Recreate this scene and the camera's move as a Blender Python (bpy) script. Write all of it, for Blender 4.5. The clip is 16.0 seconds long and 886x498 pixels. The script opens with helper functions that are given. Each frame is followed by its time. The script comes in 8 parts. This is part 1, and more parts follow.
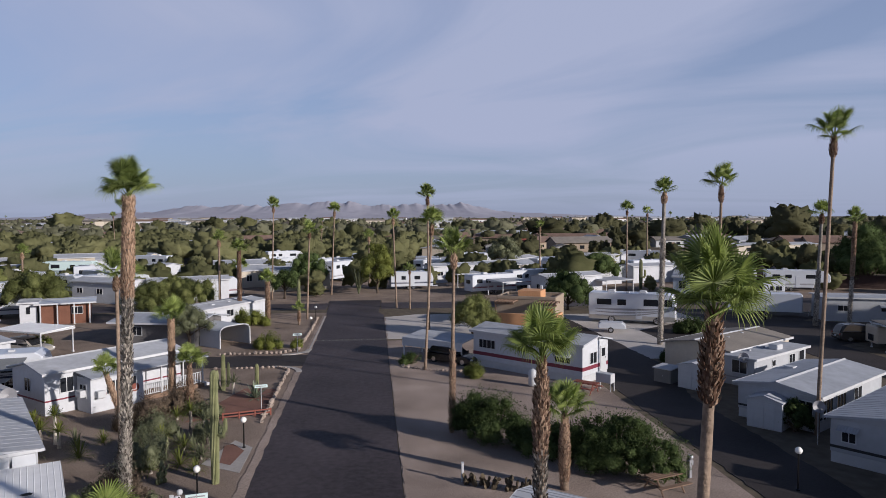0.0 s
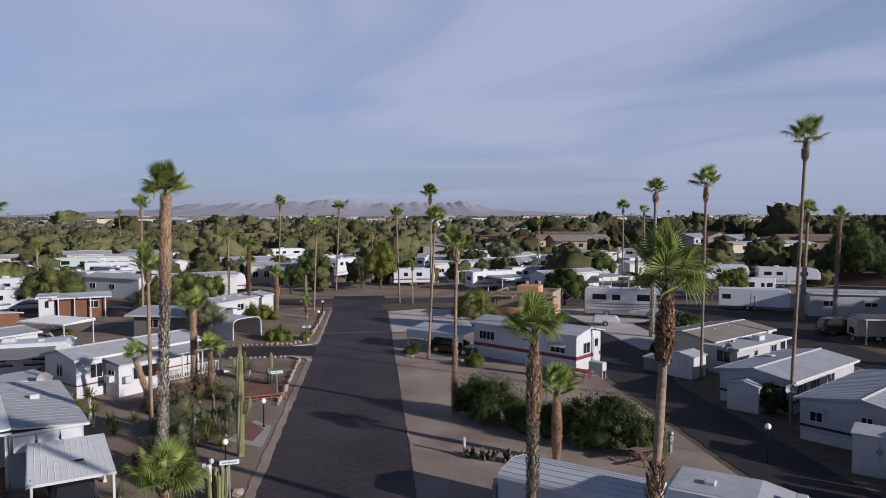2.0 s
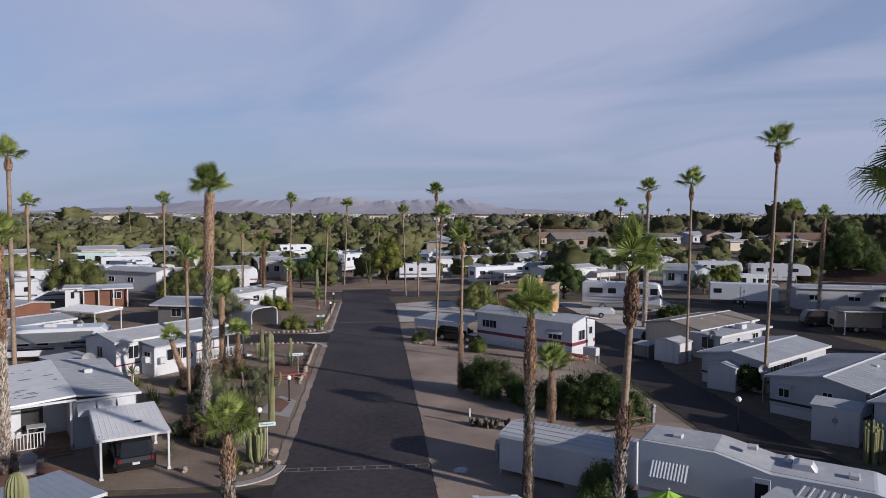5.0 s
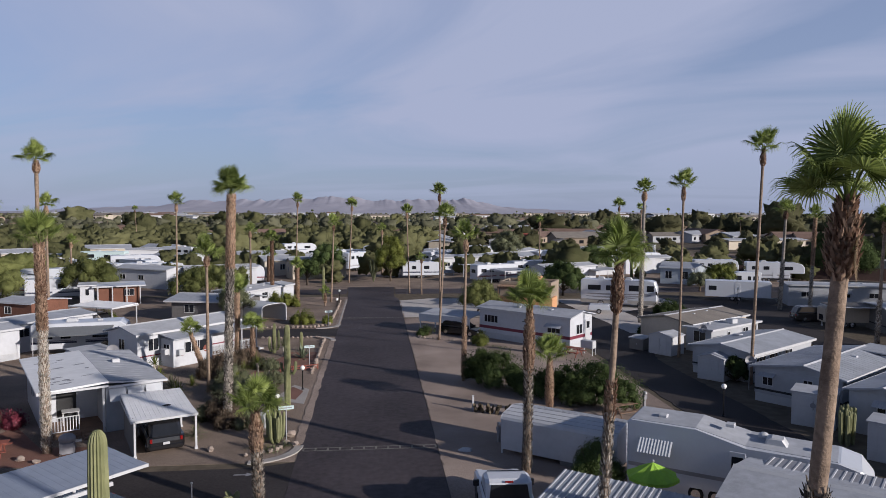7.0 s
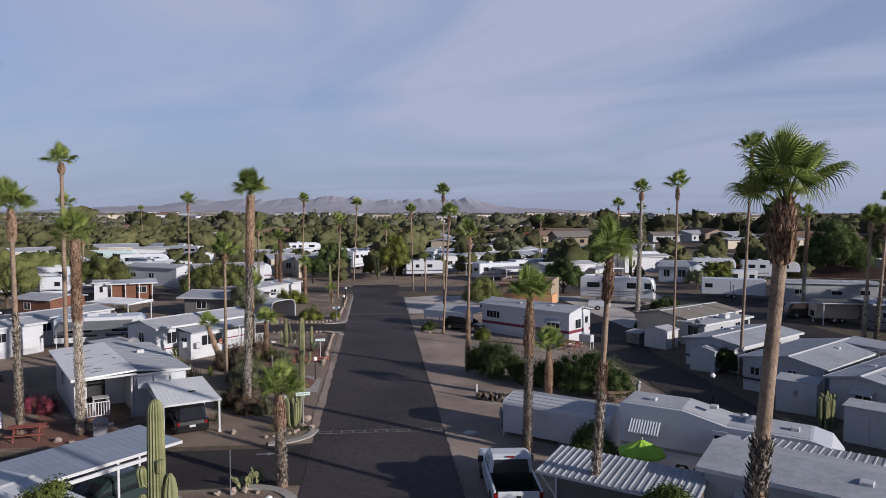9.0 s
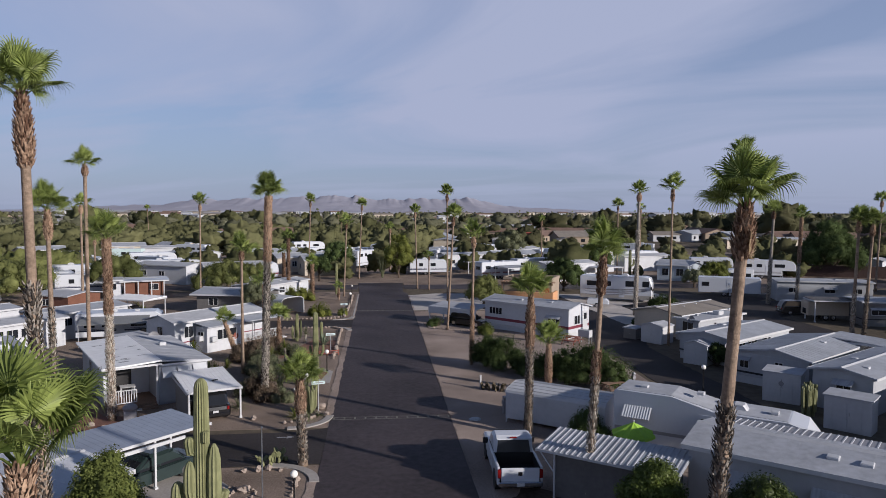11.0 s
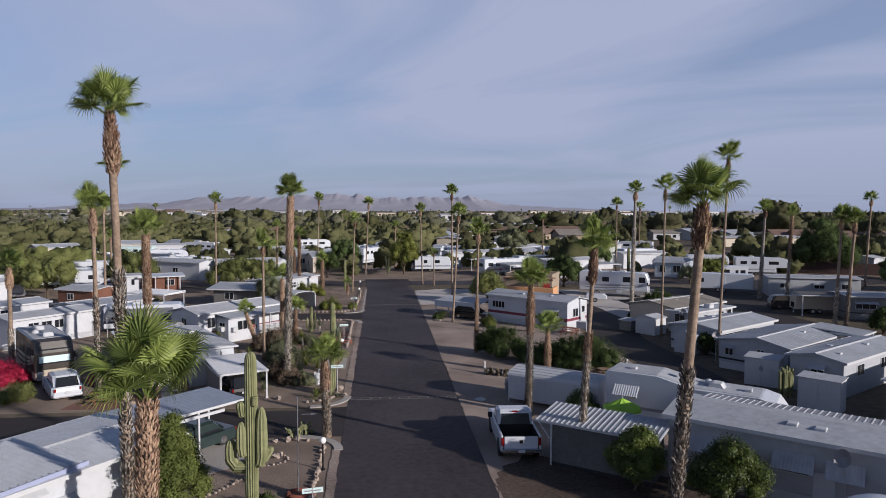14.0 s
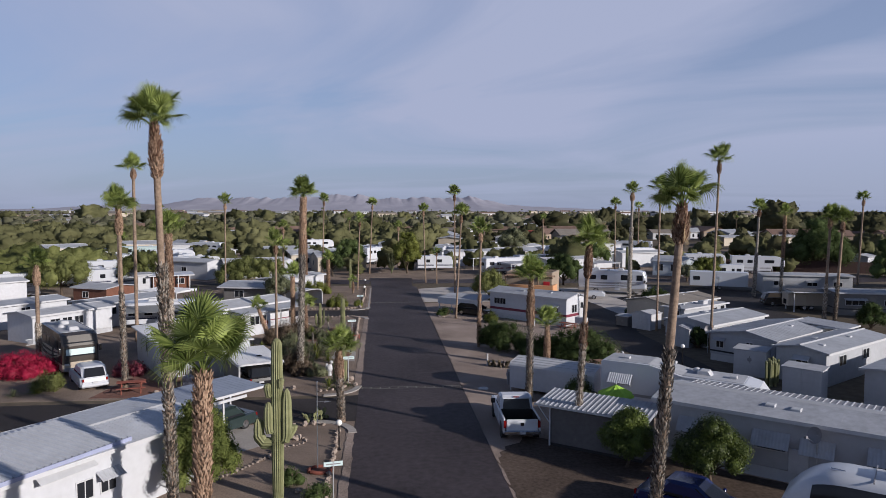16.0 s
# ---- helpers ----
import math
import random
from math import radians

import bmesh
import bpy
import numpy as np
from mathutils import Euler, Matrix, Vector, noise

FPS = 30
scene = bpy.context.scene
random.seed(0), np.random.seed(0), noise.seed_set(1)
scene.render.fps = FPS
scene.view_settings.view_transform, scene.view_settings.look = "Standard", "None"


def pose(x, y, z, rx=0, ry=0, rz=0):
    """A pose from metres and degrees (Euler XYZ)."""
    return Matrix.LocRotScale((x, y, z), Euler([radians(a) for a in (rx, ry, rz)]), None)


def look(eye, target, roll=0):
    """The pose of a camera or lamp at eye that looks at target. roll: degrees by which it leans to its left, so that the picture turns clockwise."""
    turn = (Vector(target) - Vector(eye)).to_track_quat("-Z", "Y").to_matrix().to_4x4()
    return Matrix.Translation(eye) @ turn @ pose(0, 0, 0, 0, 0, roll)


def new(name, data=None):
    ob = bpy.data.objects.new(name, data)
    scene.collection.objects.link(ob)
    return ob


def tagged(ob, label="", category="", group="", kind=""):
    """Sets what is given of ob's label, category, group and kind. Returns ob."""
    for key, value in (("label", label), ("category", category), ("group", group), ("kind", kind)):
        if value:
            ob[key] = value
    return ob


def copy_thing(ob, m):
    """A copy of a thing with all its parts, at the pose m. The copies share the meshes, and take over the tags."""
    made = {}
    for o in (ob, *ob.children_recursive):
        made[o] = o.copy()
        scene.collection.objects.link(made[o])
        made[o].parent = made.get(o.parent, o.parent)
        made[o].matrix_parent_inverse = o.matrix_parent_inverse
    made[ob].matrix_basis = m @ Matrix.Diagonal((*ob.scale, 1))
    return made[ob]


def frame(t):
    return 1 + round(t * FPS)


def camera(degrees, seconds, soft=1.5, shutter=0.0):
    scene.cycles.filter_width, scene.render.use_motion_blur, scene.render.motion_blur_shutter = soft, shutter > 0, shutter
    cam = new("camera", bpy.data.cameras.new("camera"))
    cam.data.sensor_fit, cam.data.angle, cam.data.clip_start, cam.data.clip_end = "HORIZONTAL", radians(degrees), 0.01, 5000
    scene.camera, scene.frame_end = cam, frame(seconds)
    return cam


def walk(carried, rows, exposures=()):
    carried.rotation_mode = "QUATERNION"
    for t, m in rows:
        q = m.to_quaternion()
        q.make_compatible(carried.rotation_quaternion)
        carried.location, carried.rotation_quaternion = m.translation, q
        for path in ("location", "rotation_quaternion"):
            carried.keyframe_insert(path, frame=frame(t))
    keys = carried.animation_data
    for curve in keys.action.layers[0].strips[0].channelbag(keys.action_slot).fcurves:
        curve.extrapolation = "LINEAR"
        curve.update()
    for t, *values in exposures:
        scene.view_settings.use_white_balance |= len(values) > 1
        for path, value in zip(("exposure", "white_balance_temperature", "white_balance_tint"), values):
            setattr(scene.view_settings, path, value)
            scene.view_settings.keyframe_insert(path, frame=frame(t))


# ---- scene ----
cam = camera(65.0, 16.0, soft=0.6)
METRES, EYE, TILT, LEAN, TURN = 8.0, 1.5, 0.0, 0.0, 6.9
PATH = [
    (0, (-1.276, 21.553, 12.312), (-1.076, 23.54, 12.217), -0.2),
    (0.5, (-1.407, 20.8, 12.319), (-1.206, 22.788, 12.223), -0.2),
    (1, (-1.546, 20.003, 12.321), (-1.345, 21.991, 12.224), -0.1),
    (1.5, (-1.678, 19.151, 12.327), (-1.478, 21.139, 12.228), -0.0),
    (2, (-1.817, 18.263, 12.315), (-1.617, 20.251, 12.215), -0.1),
    (2.5, (-1.958, 17.43, 12.297), (-1.76, 19.417, 12.196), -0.0),
    (3, (-2.096, 16.645, 12.268), (-1.897, 18.633, 12.165), 0.0),
    (3.5, (-2.234, 15.931, 12.232), (-2.036, 17.919, 12.127), 0.0),
    (4, (-2.373, 15.222, 12.207), (-2.177, 17.21, 12.102), 0.1),
    (6.5, (-3.048, 11.746, 12.238), (-2.855, 13.733, 12.13), 0.1),
    (7, (-3.165, 11.079, 12.236), (-2.973, 13.067, 12.128), 0.1),
    (7.5, (-3.283, 10.417, 12.232), (-3.092, 12.405, 12.124), 0.1),
    (8, (-3.398, 9.756, 12.224), (-3.209, 11.744, 12.116), 0.1),
    (8.5, (-3.544, 9.103, 12.219), (-3.356, 11.092, 12.111), 0.1),
    (9, (-3.684, 8.453, 12.224), (-3.496, 10.441, 12.115), 0.1),
    (11.5, (-4.386, 5.18, 12.322), (-4.203, 7.169, 12.21), 0.2),
    (12, (-4.512, 4.534, 12.338), (-4.33, 6.523, 12.224), 0.2),
    (12.5, (-4.647, 3.906, 12.349), (-4.466, 5.895, 12.235), 0.2),
    (13, (-4.79, 3.249, 12.347), (-4.609, 5.237, 12.232), 0.3),
    (13.5, (-4.912, 2.566, 12.345), (-4.733, 4.554, 12.231), 0.2),
    (14, (-5.028, 1.885, 12.323), (-4.849, 3.874, 12.208), 0.2),
    (14.5, (-5.157, 1.213, 12.318), (-4.979, 3.202, 12.204), 0.2),
    (15, (-5.294, 0.524, 12.317), (-5.116, 2.512, 12.203), 0.2),
    (15.5, (-5.433, -0.156, 12.315), (-5.256, 1.833, 12.201), 0.2),
    (16, (-5.574, -0.825, 12.304), (-5.397, 1.164, 12.19), 0.1),
]
walk(cam, [(t, look(eye, target, roll)) for t, eye, target, roll in PATH], [(0.0, 0.0, 6200, 13), (16.0, 0.0, 6200, 13)])

# ---- light ----
SUN_TO = Vector((0.795, -0.605, 0.0)).normalized()
SUN_EL = radians(17)
world = bpy.data.worlds.new("world")
scene.world = world
world.use_nodes = True
wn, wl = world.node_tree.nodes, world.node_tree.links
wn.clear()
w_out = wn.new("ShaderNodeOutputWorld")
w_bg = wn.new("ShaderNodeBackground")
w_sky = wn.new("ShaderNodeTexSky")
w_sky.sky_type = "NISHITA"
w_sky.sun_disc = False
w_sky.sun_elevation = SUN_EL
w_sky.sun_rotation = math.atan2(SUN_TO.x, SUN_TO.y)
w_sky.air_density, w_sky.dust_density, w_sky.ozone_density = 1.0, 0.5, 6.0
w_tc = wn.new("ShaderNodeTexCoord")
w_sep = wn.new("ShaderNodeSeparateXYZ")
wl.new(w_tc.outputs["Generated"], w_sep.inputs[0])


def wmath(op, a, b=None):
    n = wn.new("ShaderNodeMath")
    n.operation = op
    for i, v in enumerate((a, b)):
        if v is None:
            continue
        if isinstance(v, (int, float)):
            n.inputs[i].default_value = v
        else:
            wl.new(v, n.inputs[i])
    return n.outputs[0]


# thin streaky high cloud on a flat layer overhead
w_h = wmath("ADD", wmath("MAXIMUM", w_sep.outputs[2], 0.0), 0.12)
w_u = wmath("DIVIDE", w_sep.outputs[0], w_h)
w_v = wmath("DIVIDE", w_sep.outputs[1], w_h)
w_comb = wn.new("ShaderNodeCombineXYZ")
wl.new(wmath("ADD", wmath("MULTIPLY", w_u, 0.5), wmath("MULTIPLY", w_v, -0.3)), w_comb.inputs[0])
wl.new(wmath("ADD", wmath("MULTIPLY", w_v, 0.8), wmath("MULTIPLY", w_u, 0.42)), w_comb.inputs[1])
w_comb.inputs[2].default_value = 2.3
w_n1 = wn.new("ShaderNodeTexNoise")
w_n1.inputs["Scale"].default_value, w_n1.inputs["Detail"].default_value = 0.62, 8.0
w_n1.inputs["Roughness"].default_value, w_n1.inputs["Distortion"].default_value = 0.53, 0.8
wl.new(w_comb.outputs[0], w_n1.inputs["Vector"])
w_ramp = wn.new("ShaderNodeValToRGB")
w_ramp.color_ramp.elements[0].position, w_ramp.color_ramp.elements[1].position = 0.42, 0.60
w_ramp.color_ramp.elements[0].color, w_ramp.color_ramp.elements[1].color = (0.46, 0.46, 0.46, 1), (0.97, 0.97, 0.97, 1)
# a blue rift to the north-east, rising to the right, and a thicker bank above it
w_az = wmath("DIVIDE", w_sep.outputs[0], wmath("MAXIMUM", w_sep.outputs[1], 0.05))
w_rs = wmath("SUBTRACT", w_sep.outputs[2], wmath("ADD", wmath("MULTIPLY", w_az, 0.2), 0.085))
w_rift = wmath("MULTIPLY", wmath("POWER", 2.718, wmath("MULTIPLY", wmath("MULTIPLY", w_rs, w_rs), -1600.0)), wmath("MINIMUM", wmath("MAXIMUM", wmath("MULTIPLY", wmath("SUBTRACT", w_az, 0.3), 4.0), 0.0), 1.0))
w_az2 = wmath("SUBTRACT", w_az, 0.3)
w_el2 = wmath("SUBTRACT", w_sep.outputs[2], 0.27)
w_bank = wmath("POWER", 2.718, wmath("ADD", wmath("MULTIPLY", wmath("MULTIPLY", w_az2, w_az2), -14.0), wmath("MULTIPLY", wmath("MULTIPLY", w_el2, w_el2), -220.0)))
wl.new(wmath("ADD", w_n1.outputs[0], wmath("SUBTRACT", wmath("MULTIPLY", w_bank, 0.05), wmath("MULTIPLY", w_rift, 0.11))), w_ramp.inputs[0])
w_mix = wn.new("ShaderNodeMix")
w_mix.data_type = "RGBA"
# the cloud veil is thinner overhead, where one looks straight through it
w_low = wmath("MINIMUM", wmath("ADD", wmath("MULTIPLY", wmath("MAXIMUM", w_sep.outputs[2], 0.0), 5.0), 0.5), 1.0)
w_thin = wmath("MULTIPLY", wmath("MULTIPLY", w_ramp.outputs[0], w_low), wmath("SUBTRACT", 1.0, wmath("MINIMUM", wmath("MULTIPLY", wmath("MAXIMUM", wmath("SUBTRACT", w_sep.outputs[2], 0.3), 0.0), 2.2), 0.85)))
wl.new(w_thin, w_mix.inputs[0])
# blue haze low over the horizon
w_haze = wn.new("ShaderNodeMix")
w_haze.data_type = "RGBA"
wl.new(wmath("MULTIPLY", wmath("POWER", 2.718, wmath("MULTIPLY", wmath("MAXIMUM", w_sep.outputs[2], 0.0), -8.0)), 0.93), w_haze.inputs[0])
wl.new(w_sky.outputs[0], w_haze.inputs[6])
w_haze.inputs[7].default_value = (2.8, 3.2, 4.35, 1)
wl.new(w_haze.outputs[2], w_mix.inputs[6])
w_mix.inputs[7].default_value = (4.0, 4.4, 5.8, 1)
wl.new(w_mix.outputs[2], w_bg.inputs[0])
# the zenith is deeper than the sky low down
w_deep = wmath("MINIMUM", wmath("MULTIPLY", wmath("MAXIMUM", wmath("SUBTRACT", w_sep.outputs[2], 0.3), 0.0), 4.0), 1.0)
wl.new(wmath("MULTIPLY", wmath("SUBTRACT", 1.0, wmath("MULTIPLY", w_deep, 0.45)), 0.1), w_bg.inputs[1])
wl.new(w_bg.outputs[0], w_out.inputs[0])

sun = new("sun", bpy.data.lights.new("sun", "SUN"))
sun.data.energy, sun.data.angle, sun.data.color = 5.0, radians(0.9), (1.0, 0.91, 0.8)
sun.matrix_world = look((0, 0, 60), Vector((0, 0, 60)) - (SUN_TO * math.cos(SUN_EL) + Vector((0, 0, math.sin(SUN_EL)))))

# ---- materials ----


def mat(name, col, rough=0.8, metal=0.0, var=0.18, scale=6.0, big=0.35, bump=0.15, bscale=40.0, col2=None, rnd=0.0, spec=0.4, trans=0.0, ribs=None):
    """A surface with grain and larger stains; ribs=(axis, spacing, depth) adds lapped boards or rolled ribs as relief."""
    m = bpy.data.materials.new(name)
    m.use_nodes = True
    nt = m.node_tree
    nd, lk = nt.nodes, nt.links
    b = nd["Principled BSDF"]
    b.inputs["Roughness"].default_value = rough
    b.inputs["Metallic"].default_value = metal
    b.inputs["Specular IOR Level"].default_value = spec
    tc = nd.new("ShaderNodeTexCoord")
    n1 = nd.new("ShaderNodeTexNoise")
    n1.inputs["Scale"].default_value, n1.inputs["Detail"].default_value = scale, 6
    n2 = nd.new("ShaderNodeTexNoise")
    n2.inputs["Scale"].default_value, n2.inputs["Detail"].default_value = big, 4
    for n in (n1, n2):
        lk.new(tc.outputs["Object"], n.inputs["Vector"])
    add = nd.new("ShaderNodeMath")
    add.operation = "ADD"
    lk.new(n1.outputs[0], add.inputs[0])
    lk.new(n2.outputs[0], add.inputs[1])
    src = add.outputs[0]
    if rnd:
        oi = nd.new("ShaderNodeObjectInfo")
        ge = nd.new("ShaderNodeNewGeometry")
        r1 = nd.new("ShaderNodeMath")
        r1.operation = "ADD"
        lk.new(oi.outputs["Random"], r1.inputs[0])
        lk.new(ge.outputs["Random Per Island"], r1.inputs[1])
        r2 = nd.new("ShaderNodeMath")
        r2.operation = "MULTIPLY_ADD"
        lk.new(r1.outputs[0], r2.inputs[0])
        r2.inputs[1].default_value = rnd
        lk.new(src, r2.inputs[2])
        r3 = nd.new("ShaderNodeMath")
        r3.operation = "SUBTRACT"
        lk.new(r2.outputs[0], r3.inputs[0])
        r3.inputs[1].default_value = rnd
        src = r3.outputs[0]
    ramp = nd.new("ShaderNodeMapRange")
    ramp.inputs[1].default_value, ramp.inputs[2].default_value = 0.6, 1.4
    lk.new(src, ramp.inputs[0])
    mix = nd.new("ShaderNodeMix")
    mix.data_type = "RGBA"
    c = Vector(col)
    dark = tuple(v * (1 - var) for v in c)
    lite = tuple(min(1.0, v * (1 + var)) for v in c) if col2 is None else col2
    mix.inputs[6].default_value, mix.inputs[7].default_value = (*dark, 1), (*lite, 1)
    lk.new(ramp.outputs[0], mix.inputs[0])
    lk.new(mix.outputs[2], b.inputs["Base Color"])
    if trans:
        b.inputs["Transmission Weight"].default_value = 0.0
        tr = nd.new("ShaderNodeBsdfTranslucent")
        ms = nd.new("ShaderNodeMixShader")
        ms.inputs[0].default_value = trans
        lk.new(mix.outputs[2], tr.inputs[0])
        lk.new(b.outputs[0], ms.inputs[1])
        lk.new(tr.outputs[0], ms.inputs[2])
        lk.new(ms.outputs[0], nd["Material Output"].inputs[0])
    if bump:
        bp = nd.new("ShaderNodeBump")
        bp.inputs["Strength"].default_value = bump
        bp.inputs["Distance"].default_value = 0.02
        n3 = nd.new("ShaderNodeTexNoise")
        n3.inputs["Scale"].default_value, n3.inputs["Detail"].default_value = bscale, 4
        lk.new(tc.outputs["Object"], n3.inputs["Vector"])
        h = n3.outputs[0]
        if ribs:
            wv = nd.new("ShaderNodeTexWave")
            wv.bands_direction = ribs[0]
            wv.wave_profile = "SAW"
            wv.inputs["Scale"].default_value = 0.314 / ribs[1]
            lk.new(tc.outputs["Object"], wv.inputs["Vector"])
            ad = nd.new("ShaderNodeMath")
            ad.operation = "MULTIPLY_ADD"
            lk.new(wv.outputs[1], ad.inputs[0])
            ad.inputs[1].default_value = ribs[2]
            lk.new(h, ad.inputs[2])
            h = ad.outputs[0]
        lk.new(h, bp.inputs["Height"])
        lk.new(bp.outputs[0], b.inputs["Normal"])
    return m


M_ASPH = mat("asphalt", (0.04, 0.033, 0.0365), 0.68, var=0.3, scale=3.0, big=0.16, bump=0.4, bscale=60, col2=(0.087, 0.072, 0.079), spec=0.2)
M_LANE = mat("lane_asphalt", (0.028, 0.0235, 0.024), 0.8, var=0.3, scale=9, big=0.2, bump=0.4, bscale=50, col2=(0.058, 0.05, 0.05), spec=0.25)
M_GROUND = mat("desert_ground", (0.12, 0.1, 0.075), 0.95, var=0.35, scale=1.5, big=0.05, bump=0.5, bscale=12, col2=(0.2, 0.165, 0.125), spec=0.1)
M_GRAVEL = mat("gravel", (0.215, 0.168, 0.142), 0.95, var=0.4, scale=14, big=0.22, bump=0.9, bscale=20, col2=(0.49, 0.395, 0.34), spec=0.1)
M_GRAVELW = mat("brown_gravel", (0.155, 0.117, 0.094), 0.95, var=0.4, scale=14, big=0.22, bump=0.9, bscale=20, col2=(0.39, 0.308, 0.252), spec=0.1)
M_PALE = mat("pale_gravel", (0.42, 0.39, 0.37), 0.95, var=0.22, scale=10, big=0.2, bump=0.6, bscale=24, col2=(0.58, 0.54, 0.51))
M_SOIL = mat("shaded_brown_soil", (0.07, 0.052, 0.043), 0.95, var=0.35, scale=5, big=0.3, bump=0.6, bscale=20, col2=(0.16, 0.122, 0.1), spec=0.1)
M_CONC = mat("concrete", (0.36, 0.335, 0.315), 0.85, var=0.2, scale=9, big=0.6, bump=0.2, bscale=60)
M_REDGRAVEL = mat("red_gravel", (0.2, 0.1, 0.075), 0.95, var=0.3, scale=18, big=0.5, bump=0.9, bscale=24)
M_WHITE = mat("white_siding", (0.5, 0.515, 0.55), 0.6, var=0.1, scale=3, big=0.5, bump=0.12, bscale=30, ribs=("Z", 0.2, 1.2))
# duller copy of white siding, its tone partly shade on the east walls
M_DULL = mat("dull_white_siding", (0.37, 0.385, 0.415), 0.65, var=0.12, scale=2.5, big=0.4, bump=0.14, bscale=30, ribs=("Z", 0.2, 1.2))
M_VSID = mat("white_vertical_siding", (0.5, 0.52, 0.555), 0.6, var=0.08, scale=3, big=0.5, bump=0.12, bscale=30, ribs=("X", 0.2, 1.0))
M_PAINT = mat("white_paint", (0.48, 0.49, 0.51), 0.45, var=0.09, scale=4, big=0.7, bump=0.04)
M_TRIM = mat("trim_paint", (0.5, 0.51, 0.53), 0.5, var=0.08, scale=5, big=1.0, bump=0.05)
M_ROOFW = mat("white_coated_roof", (0.4, 0.415, 0.45), 0.75, var=0.2, scale=2.2, big=0.5, bump=0.12, bscale=14)
M_ROOFWH = mat("white_enamel_roof", (0.56, 0.58, 0.62), 0.6, var=0.13, scale=2.2, big=0.5, bump=0.1, bscale=14)
M_ROOFBW = mat("bright_white_roof", (0.8, 0.805, 0.815), 0.6, var=0.1, scale=2.2, big=0.5, bump=0.1, bscale=14)
M_LILAC = mat("lilac_blue_paint", (0.3, 0.33, 0.47), 0.55, var=0.08, scale=4, big=0.7)
M_ROOFSEAM = mat("seamed_white_roof", (0.4, 0.415, 0.45), 0.75, var=0.24, scale=3.5, big=0.6, bump=0.3, bscale=10, ribs=("X", 0.42, 1.6))
# grey boards with shade put into the colour, for walls and a roof
M_DKGREY = mat("shaded_grey_boards", (0.13, 0.125, 0.125), 0.8, var=0.2, scale=5, big=0.6, bump=0.2, ribs=("X", 0.3, 1.0))
M_ROOFG = mat("grey_metal_roof", (0.36, 0.38, 0.42), 0.6, metal=0.1, var=0.2, scale=2.0, big=0.4, bump=0.08)
M_ROOFB = mat("blue_grey_metal_roof", (0.52, 0.56, 0.63), 0.5, metal=0.1, var=0.14, scale=2.0, big=0.4, bump=0.08)
M_ROOFT = mat("tan_shingle_roof", (0.23, 0.205, 0.18), 0.9, var=0.25, scale=9, big=0.5, bump=0.5, bscale=30)
M_ROOFBR = mat("brown_tile_roof", (0.2, 0.13, 0.1), 0.9, var=0.3, scale=6, big=0.5, bump=0.5, bscale=20)
M_ROOFR = mat("red_tile_roof", (0.3, 0.07, 0.05), 0.85, var=0.3, scale=6, big=0.5, bump=0.5, bscale=20)
M_BEIGE = mat("beige_siding", (0.5, 0.44, 0.36), 0.7, var=0.1, scale=4, big=0.4, bump=0.12, ribs=("Z", 0.22, 1.2))
M_GREYS = mat("grey_siding", (0.17, 0.167, 0.165), 0.75, var=0.12, scale=4, big=0.4, bump=0.12, ribs=("Z", 0.22, 1.2))
M_BLUEG = mat("pale_blue_siding", (0.42, 0.47, 0.52), 0.7, var=0.1, scale=4, big=0.4, bump=0.12, ribs=("Z", 0.2, 1.2))
M_TAN = mat("tan_stucco", (0.3, 0.24, 0.185), 0.9, var=0.14, scale=5, big=0.3, bump=0.4, bscale=30)
M_ADOBE = mat("orange_stucco", (0.55, 0.29, 0.15), 0.9, var=0.12, scale=5, big=0.3, bump=0.4, bscale=30)
M_BROWN = mat("brown_boards", (0.16, 0.07, 0.045), 0.8, var=0.25, scale=8, big=1.0, bump=0.3, ribs=("X", 0.2, 1.5))
# maroon-brown blocks, made darker for the shade on the wall
M_WALLB = mat("shaded_maroon_blocks", (0.06, 0.036, 0.032), 0.9, var=0.3, scale=3, big=0.3, bump=0.4, bscale=14)
M_WOOD = mat("weathered_wood", (0.2, 0.13, 0.09), 0.85, var=0.3, scale=12, big=1.0, bump=0.4)
M_REDWOOD = mat("red_stained_wood", (0.22, 0.07, 0.05), 0.8, var=0.25, scale=10, big=1.0, bump=0.3)
M_GLASS = mat("window_glass", (0.018, 0.02, 0.025), 0.12, var=0.2, scale=2, big=1.0, bump=0.0, spec=0.3)
M_DARK = mat("dark_opening", (0.03, 0.03, 0.032), 0.8, var=0.2)
M_RUBBER = mat("rubber", (0.02, 0.02, 0.02), 0.85, var=0.2)
M_CHROME = mat("chrome", (0.6, 0.6, 0.62), 0.25, metal=1.0, var=0.08, bump=0.0)
M_STEEL = mat("galvanised_steel", (0.45, 0.46, 0.48), 0.45, metal=0.6, var=0.12)
M_MAROON = mat("maroon_paint", (0.17, 0.03, 0.05), 0.5, var=0.1)
M_NAVY = mat("navy_paint", (0.03, 0.035, 0.07), 0.4, var=0.1)
M_RED = mat("red_paint", (0.5, 0.03, 0.04), 0.5, var=0.15)
M_GREYP = mat("grey_paint", (0.25, 0.25, 0.27), 0.5, var=0.1)
M_TANP = mat("tan_paint", (0.4, 0.34, 0.27), 0.45, var=0.1)
M_CARW = mat("white_car_paint", (0.55, 0.575, 0.625), 0.25, var=0.04, bump=0.0, spec=0.6)
M_CARB = mat("black_car_paint", (0.012, 0.012, 0.014), 0.2, var=0.1, bump=0.0, spec=0.7)
M_CARG = mat("dark_green_car_paint", (0.025, 0.04, 0.04), 0.2, var=0.1, bump=0.0, spec=0.7)
